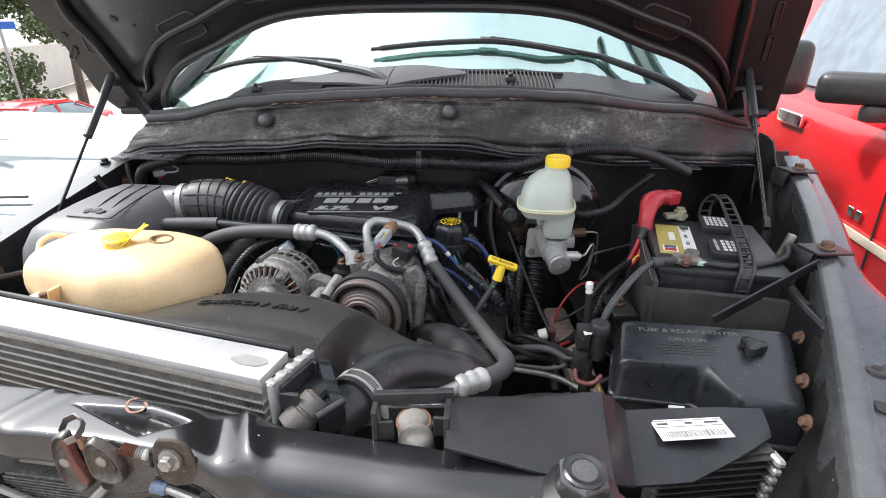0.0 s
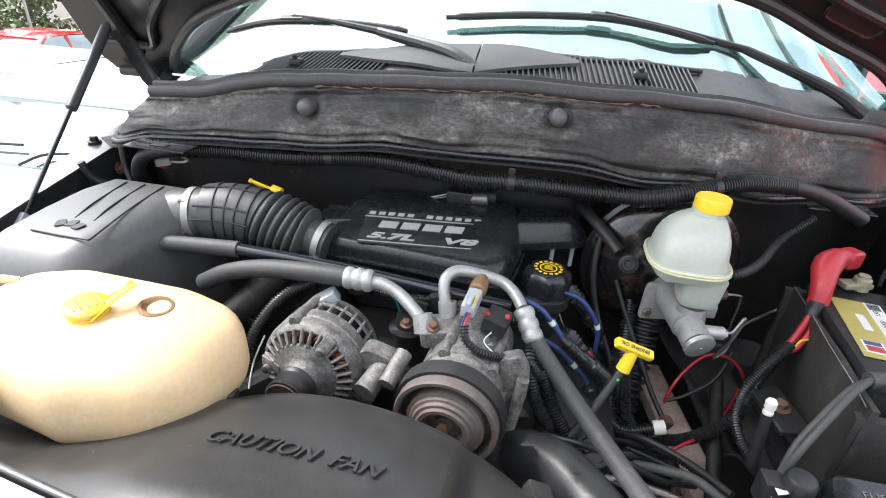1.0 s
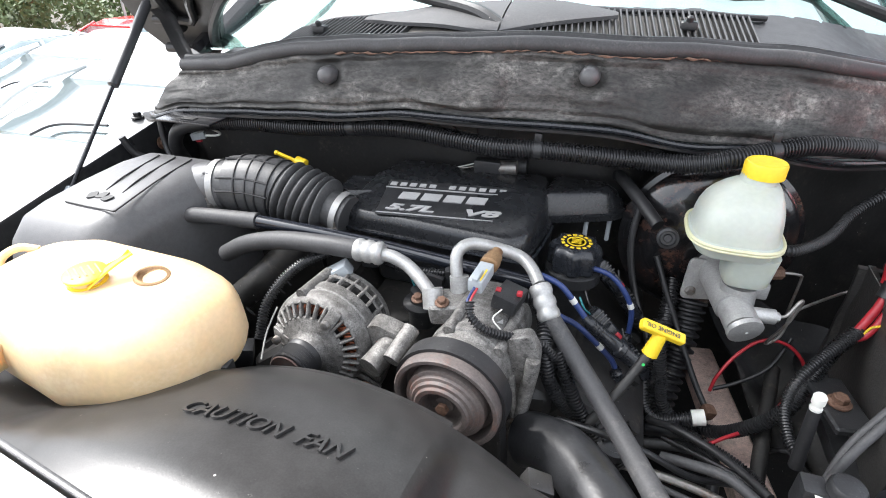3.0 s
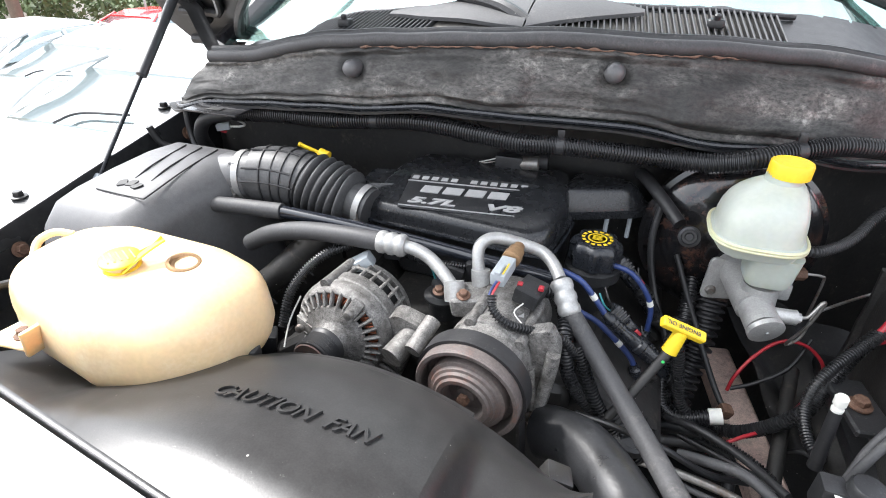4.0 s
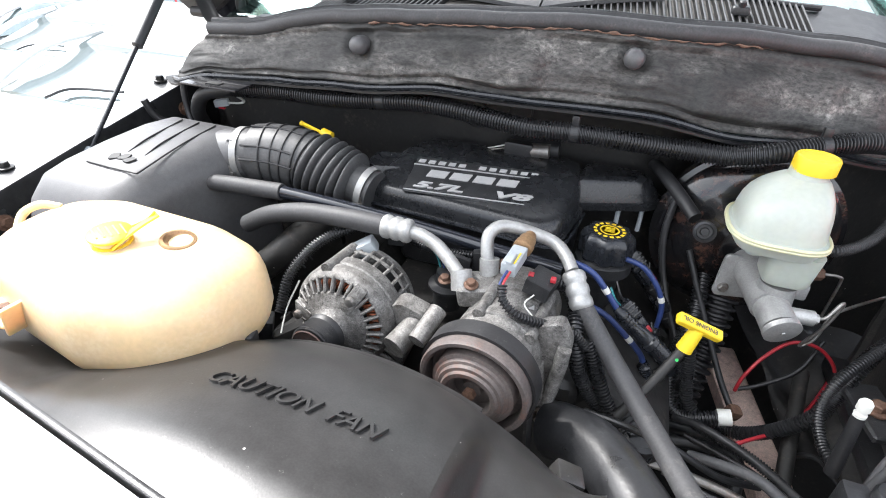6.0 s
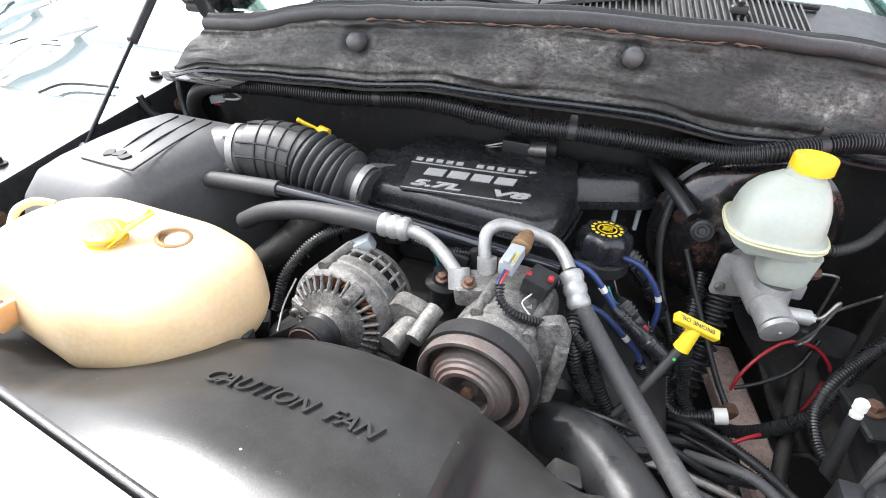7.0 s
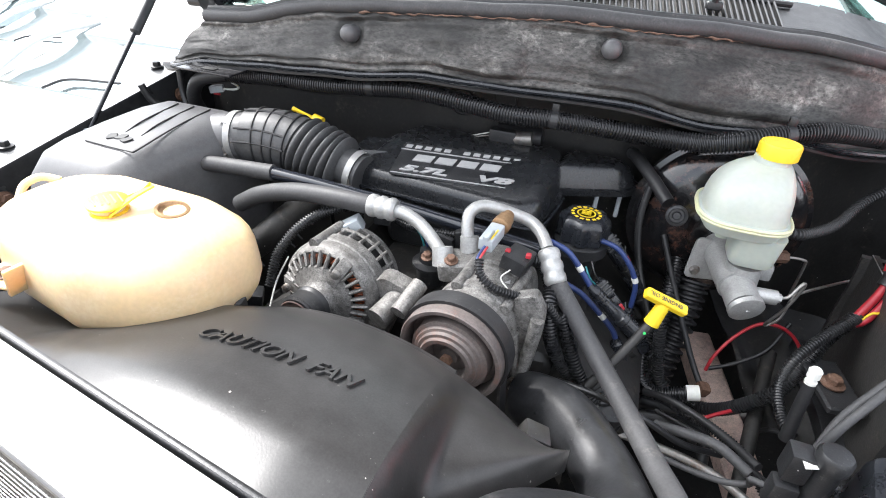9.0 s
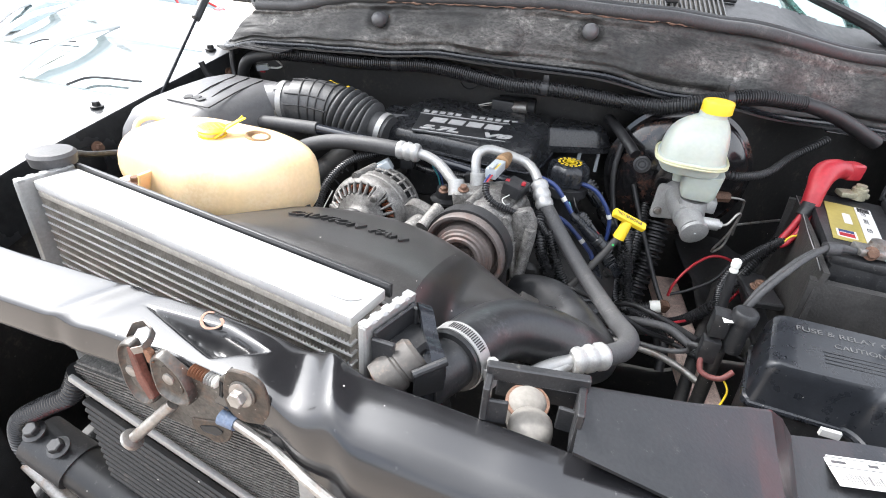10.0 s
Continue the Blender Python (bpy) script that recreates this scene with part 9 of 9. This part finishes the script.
# gas struts
for a, b in (((-0.662, -0.234, 1.112), (-0.713, 0.126, 1.413)), ((0.945, -0.062, 1.115), (0.995, 0.43, 1.486))):
    st = thing("gas_strut", a, "thin black gas strut holding the bonnet", "gas strut", "bonnet struts")
    a, b = Vector(a), Vector(b)
    bm = bmesh.new()
    rod(bm, a.lerp(b, 0.03), a.lerp(b, 0.56), 0.0042, n=14)
    part("piston_rod", bm, M_GLOSS, st)
    bm = bmesh.new()
    d = b - a
    lathe(bm, a.lerp(b, 0.53), d, [(0, 0.006), (0.003, 0.0105), (d.length * 0.45, 0.0105), (d.length * 0.455, 0.006), (d.length * 0.47, 0.006)], 18)
    part("cylinder", bm, M_STRUT, st)
    bm = bmesh.new()
    rbox(bm, (0, 0, 0), (0.03, 0.014, 0.016), 0.004, 2)
    bm.transform(frame_at(a.lerp(b, 0.02), d, (0, -1, 0)))
    part("ball_socket", bm, M_GREYP if a.x < 0 else M_PLASTIC, st)

# ---- the lot around: parked cars, hedge, tree, sign ----
def wheel(parent, x, y, r=0.32, w=0.2):
    bm = bmesh.new()
    lathe(bm, (x - w / 2, y, r), (1, 0, 0), [(0, r * 0.65), (0.01, r * 0.9), (0.04, r), (w - 0.04, r), (w - 0.01, r * 0.9), (w, r * 0.65)], 32)
    t = part("wheel", bm, M_RUBBER_DK, parent)
    bm = bmesh.new()
    lathe(bm, (x - w / 2 - 0.004, y, r), (1, 0, 0), [(0, r * 0.3), (0.012, r * 0.6), (w - 0.004, r * 0.6), (w + 0.008, r * 0.3)], 24)
    part("rim", bm, M_POLE, t)


def shell(secs, cx, zlo):
    """Skins a car body: y, half width, height of the deck there."""
    bm = bmesh.new()
    rings = []
    for y, hw, z in secs:
        ring = []
        for s in (-1, 1):
            pts = [(hw * 0.93, zlo), (hw, zlo + 0.12), (hw, z - 0.16), (hw - 0.03, z - 0.07), (hw - 0.12, z - 0.02), (hw * 0.55, z + 0.005)]
            ring += [(cx + s * px, y, pz) for px, pz in (pts if s > 0 else pts[::-1])]
        rings.append(ring[6:] + ring[:6])
    loft(bm, rings)
    return bm


def sedan(cx, y0, paint, label, roof=1.26, drop=0.0, group="parked cars"):
    """A four-door car, nose at y0, facing -y."""
    car = thing("parked_car", (cx, y0 + 2.2, 0), label, "car", group)
    part("body", shell([(y0, 0.62, 0.62), (y0 + 0.08, 0.75, 0.70), (y0 + 0.5, 0.85, 0.80), (y0 + 1.7, 0.88, 0.95), (y0 + 3.6, 0.88, 0.98), (y0 + 4.3, 0.85, 0.98), (y0 + 4.5, 0.72, 0.80)], cx, 0.22), paint, car, sharp=45)
    bm = bmesh.new()
    rings = []
    for y, hw, z0, z1 in ((y0 + 1.55, 0.78, 0.93, 0.95), (y0 + 2.2, 0.74, 0.95, roof - 0.06), (y0 + 2.5, 0.70, 0.95, roof), (y0 + 3.3, 0.69, 0.95, roof - 0.02), (y0 + 4.0, 0.74, 0.95, 1.0)):
        rings.append([(cx - 0.84, y, z0), (cx - hw + 0.02, y, lerp(z0, z1, 0.8)), (cx - hw + 0.12, y, z1), (cx + hw - 0.12, y, z1), (cx + hw - 0.02, y, lerp(z0, z1, 0.8)), (cx + 0.84, y, z0)])
    loft(bm, rings)
    part("glasshouse", bm, M_CARGLASS, car)
    bm = bmesh.new()
    rings = []
    for y, hw, z in ((y0 + 2.12, 0.62, roof - 0.07), (y0 + 2.5, 0.62, roof + 0.012), (y0 + 3.3, 0.61, roof - 0.005), (y0 + 3.6, 0.6, roof - 0.12)):
        rings.append([(cx - hw - 0.03, y, z - 0.05), (cx - hw + 0.06, y, z), (cx + hw - 0.06, y, z), (cx + hw + 0.03, y, z - 0.05)])
    loft(bm, rings)
    part("roof", bm, paint, car)
    for s in (-1, 1):
        for pts in ([(0.84, y0 + 1.5, 0.95), (0.78, y0 + 1.9, 1.15), (0.64, y0 + 2.3, roof - 0.03)], [(0.80, y0 + 2.75, 0.97), (0.68, y0 + 2.78, roof - 0.06)], [(0.66, y0 + 3.4, roof - 0.06), (0.80, y0 + 4.0, 0.99)]):
            bm = bmesh.new()
            tube(bm, [(cx + s * x, y, z) for x, y, z in pts], 0.03, 8, 0.05)
            part("pillar", bm, paint, car)
        for y in (y0 + 0.8, y0 + 3.6):
            wheel(car, cx + s * 0.79, y)
    for s in (-0.3, 0.3):
        bm = bmesh.new()
        tube(bm, [(cx + s, y0 + 1.5, 0.97), (cx + s + 0.1, y0 + 1.62, 1.01), (cx + s + 0.5, y0 + 1.66, 1.03)], 0.009, 6, 0.04)
        part("wiper", bm, M_RUBBER_DK, car)
    car.location.z -= drop
    return car


sedan(-2.9, -0.1, M_CARWHITE, "white sedan parked beside the truck, bright in the sun", 1.26, 0.5)
sedan(-5.5, 1.5, M_CARWHITE, "white sedan one bay further along", 1.28, 0.76)
sedan(-8.1, 2.0, M_CARGREY, "silver sedan in the next row of bays", 1.26, 0.86)
sedan(-11.2, 7.2, M_CARRED, "red car parked behind the white ones", 1.36, 1.47)

red = thing("red_pickup", (2.7, 1.5, 0), "bright red pickup truck parked alongside, chrome door handle", "pickup truck")
bm = shell([(-2.3, 0.85, 0.98), (-2.2, 0.95, 1.05), (-0.5, 0.98, 1.15), (0.7, 0.98, 1.20), (2.4, 0.98, 1.23), (4.2, 0.98, 1.23), (4.3, 0.95, 1.17)], 2.73, 0.45)
part("body", bm, M_CARRED, red, sharp=45)
bm = bmesh.new()
rings = []
for y, hw, z in ((0.55, 0.9, 1.15), (1.25, 0.80, 1.72), (1.55, 0.78, 1.78), (2.5, 0.78, 1.78), (2.7, 0.86, 1.15)):
    rings.append([(2.73 - 0.95, y, 1.13), (2.73 - hw + 0.02, y, lerp(1.13, z, 0.85)), (2.73 - hw + 0.12, y, z), (2.73 + hw - 0.12, y, z), (2.73 + hw - 0.02, y, lerp(1.13, z, 0.85)), (2.73 + 0.95, y, 1.13)])
loft(bm, rings)
part("cab", bm, M_CARRED, red, sharp=40)
bm = bmesh.new()
prism(bm, fillet([(0.98, 0.02), (1.28, 0.42), (1.42, 0.50), (2.02, 0.50), (2.06, 0.44), (2.08, 0.02)], 0.04), 0, 0.012, 0.003, 1)
bm.transform(Matrix(((0, 0.327, -0.945, 1.782), (1, 0, 0, 0), (0, 0.945, 0.327, 1.215), (0, 0, 0, 1))))
part("door_glass", bm, M_DOORGLASS, red, "side window reflecting clouds")
for y in (0.86, 2.14):
    bm = bmesh.new()
    tube(bm, [(1.745, y, 1.10), (1.742, y, 0.9), (1.744, y, 0.58)], 0.004, 6, 0.05)
    part("door_gap", bm, M_INK, red)
bm = bmesh.new()
rbox(bm, (1.735, 1.71, 1.080), (0.03, 0.25, 0.065), 0.014, 3)
part("door_handle", bm, M_CHROME, red, "chrome door handle")
bm = bmesh.new()
rbox(bm, (1.742, 1.3, 0.735), (0.012, 2.2, 0.035), 0.004, 2)
part("side_moulding", bm, M_BEIGE, red, "pale side moulding")
for k in range(2):
    bm = bmesh.new()
    rbox(bm, (1.738, 0.97 + 0.055 * k, 0.816), (0.008, 0.036, 0.04), 0.003, 1)
    part("badge_shape", bm, M_CHROME, red)
bm = bmesh.new()
rbox(bm, (1.63, 1.03, 1.295), (0.25, 0.12, 0.115), 0.045, 4, rot=(0, 0, -30))
rbox(bm, (1.70, 0.97, 1.21), (0.12, 0.07, 0.06), 0.02, 2)
part("mirror", bm, M_SHROUD, red, "black door mirror")
for x in (1.95, 3.5):
    for y in (-1.2, 3.0):
        wheel(red, x, y, 0.39, 0.26)
bm = bmesh.new()
rbox(bm, (1.235, 0.74, 1.390), (0.16, 0.10, 0.17), 0.045, 4)
rbox(bm, (1.13, 0.76, 1.31), (0.12, 0.06, 0.05), 0.02, 2)
part("mirror", bm, M_SHROUD, truck, "black door mirror")


def leafy(name, label, category, spots, size, count, seed, trunk=None):
    """Foliage of many small leaves round the given spots (x, y, z, radius)."""
    rg = random.Random(seed)
    th = thing(name, (spots[0][0], spots[0][1], 0), label, category)
    if trunk:
        for pts, r in trunk:
            bm = bmesh.new()
            tube(bm, pts, lambda t, r=r: r * (1 - 0.6 * t), 8, 0.2)
            part("trunk", bm, M_BARK, th)
    verts, faces = [], []
    for _ in range(count):
        x, y, z, r = rg.choice(spots)
        d = Vector((rg.gauss(0, 1), rg.gauss(0, 1), rg.gauss(0, 0.8)))
        c = Vector((x, y, z)) + d.normalized() * r * rg.random() ** 0.45
        a = Vector((rg.gauss(0, 1), rg.gauss(0, 1), rg.gauss(0, 1))).normalized() * size * rg.uniform(0.6, 1.4)
        b = a.orthogonal().normalized() * a.length * 0.5
        k = len(verts)
        verts += [c - a, c + b, c + a, c - b]
        faces.append((k, k + 1, k + 2, k + 3))
    me = bpy.data.meshes.new("foliage")
    me.from_pydata(verts, [], faces)
    me.materials.append(M_LEAF)
    ob = new("crown", me)
    ob.parent = th
    ob.matrix_parent_inverse = th.matrix_world.inverted()
    return th


rg = random.Random(3)
leafy("hedge", "loose green hedge along the lot's edge", "hedge", [(-15.5 + rg.uniform(-4, 3) * 0.8, 7.5 + k % 14 * 0.5 + rg.uniform(-0.5, 0.5), rg.uniform(-0.9, 0.45), 0.6) for k in range(24)], 0.07, 14000, 5)
leafy("tree", "dark leafy tree at the edge of the lot", "tree", [(-13.6 + rg.uniform(-1.3, 1.3), 14.2 + rg.uniform(-1.3, 1.3), rg.uniform(1.5, 3.4), 0.6) for k in range(26)], 0.07, 16000, 6, [([(-13.6, 14.2, -1.35), (-13.5, 14.2, 1.0), (-13.6, 14.3, 2.2)], 0.16), ([(-13.5, 14.2, 1.0), (-14.2, 14.0, 1.9)], 0.08), ([(-13.5, 14.2, 1.1), (-12.8, 14.5, 2.2)], 0.08)])
bm = bmesh.new()
rbox(bm, (-20, 16, -0.35), (0.2, 30, 2.1), 0.02, 1, rot=(0, 0, 25))
single("boundary_wall", bm, M_WALL, "low pale boundary wall behind the hedge", "wall", "structure")
sign = thing("street_sign", (-13.0, 11.5, 0), "blue street sign on a thin grey pole", "street sign")
bm = bmesh.new()
rod(bm, (-13.0, 11.5, -1.35), (-13.0, 11.5, 2.2), 0.035, n=10)
part("pole", bm, M_POLE, sign)
bm = bmesh.new()
rbox(bm, (-13.0, 11.45, 1.55), (0.75, 0.03, 0.18), 0.004, 1, rot=(0, 0, 45))
part("plate", bm, M_SIGN, sign)
pole = thing("utility_pole", (-12.5, 7.6, 0), "brown wooden utility pole", "utility pole")
bm = bmesh.new()
rod(bm, (-12.5, 7.6, -1.35), (-12.4, 7.6, 6.0), 0.13, 0.10, n=12)
part("post", bm, M_BARK, pole)
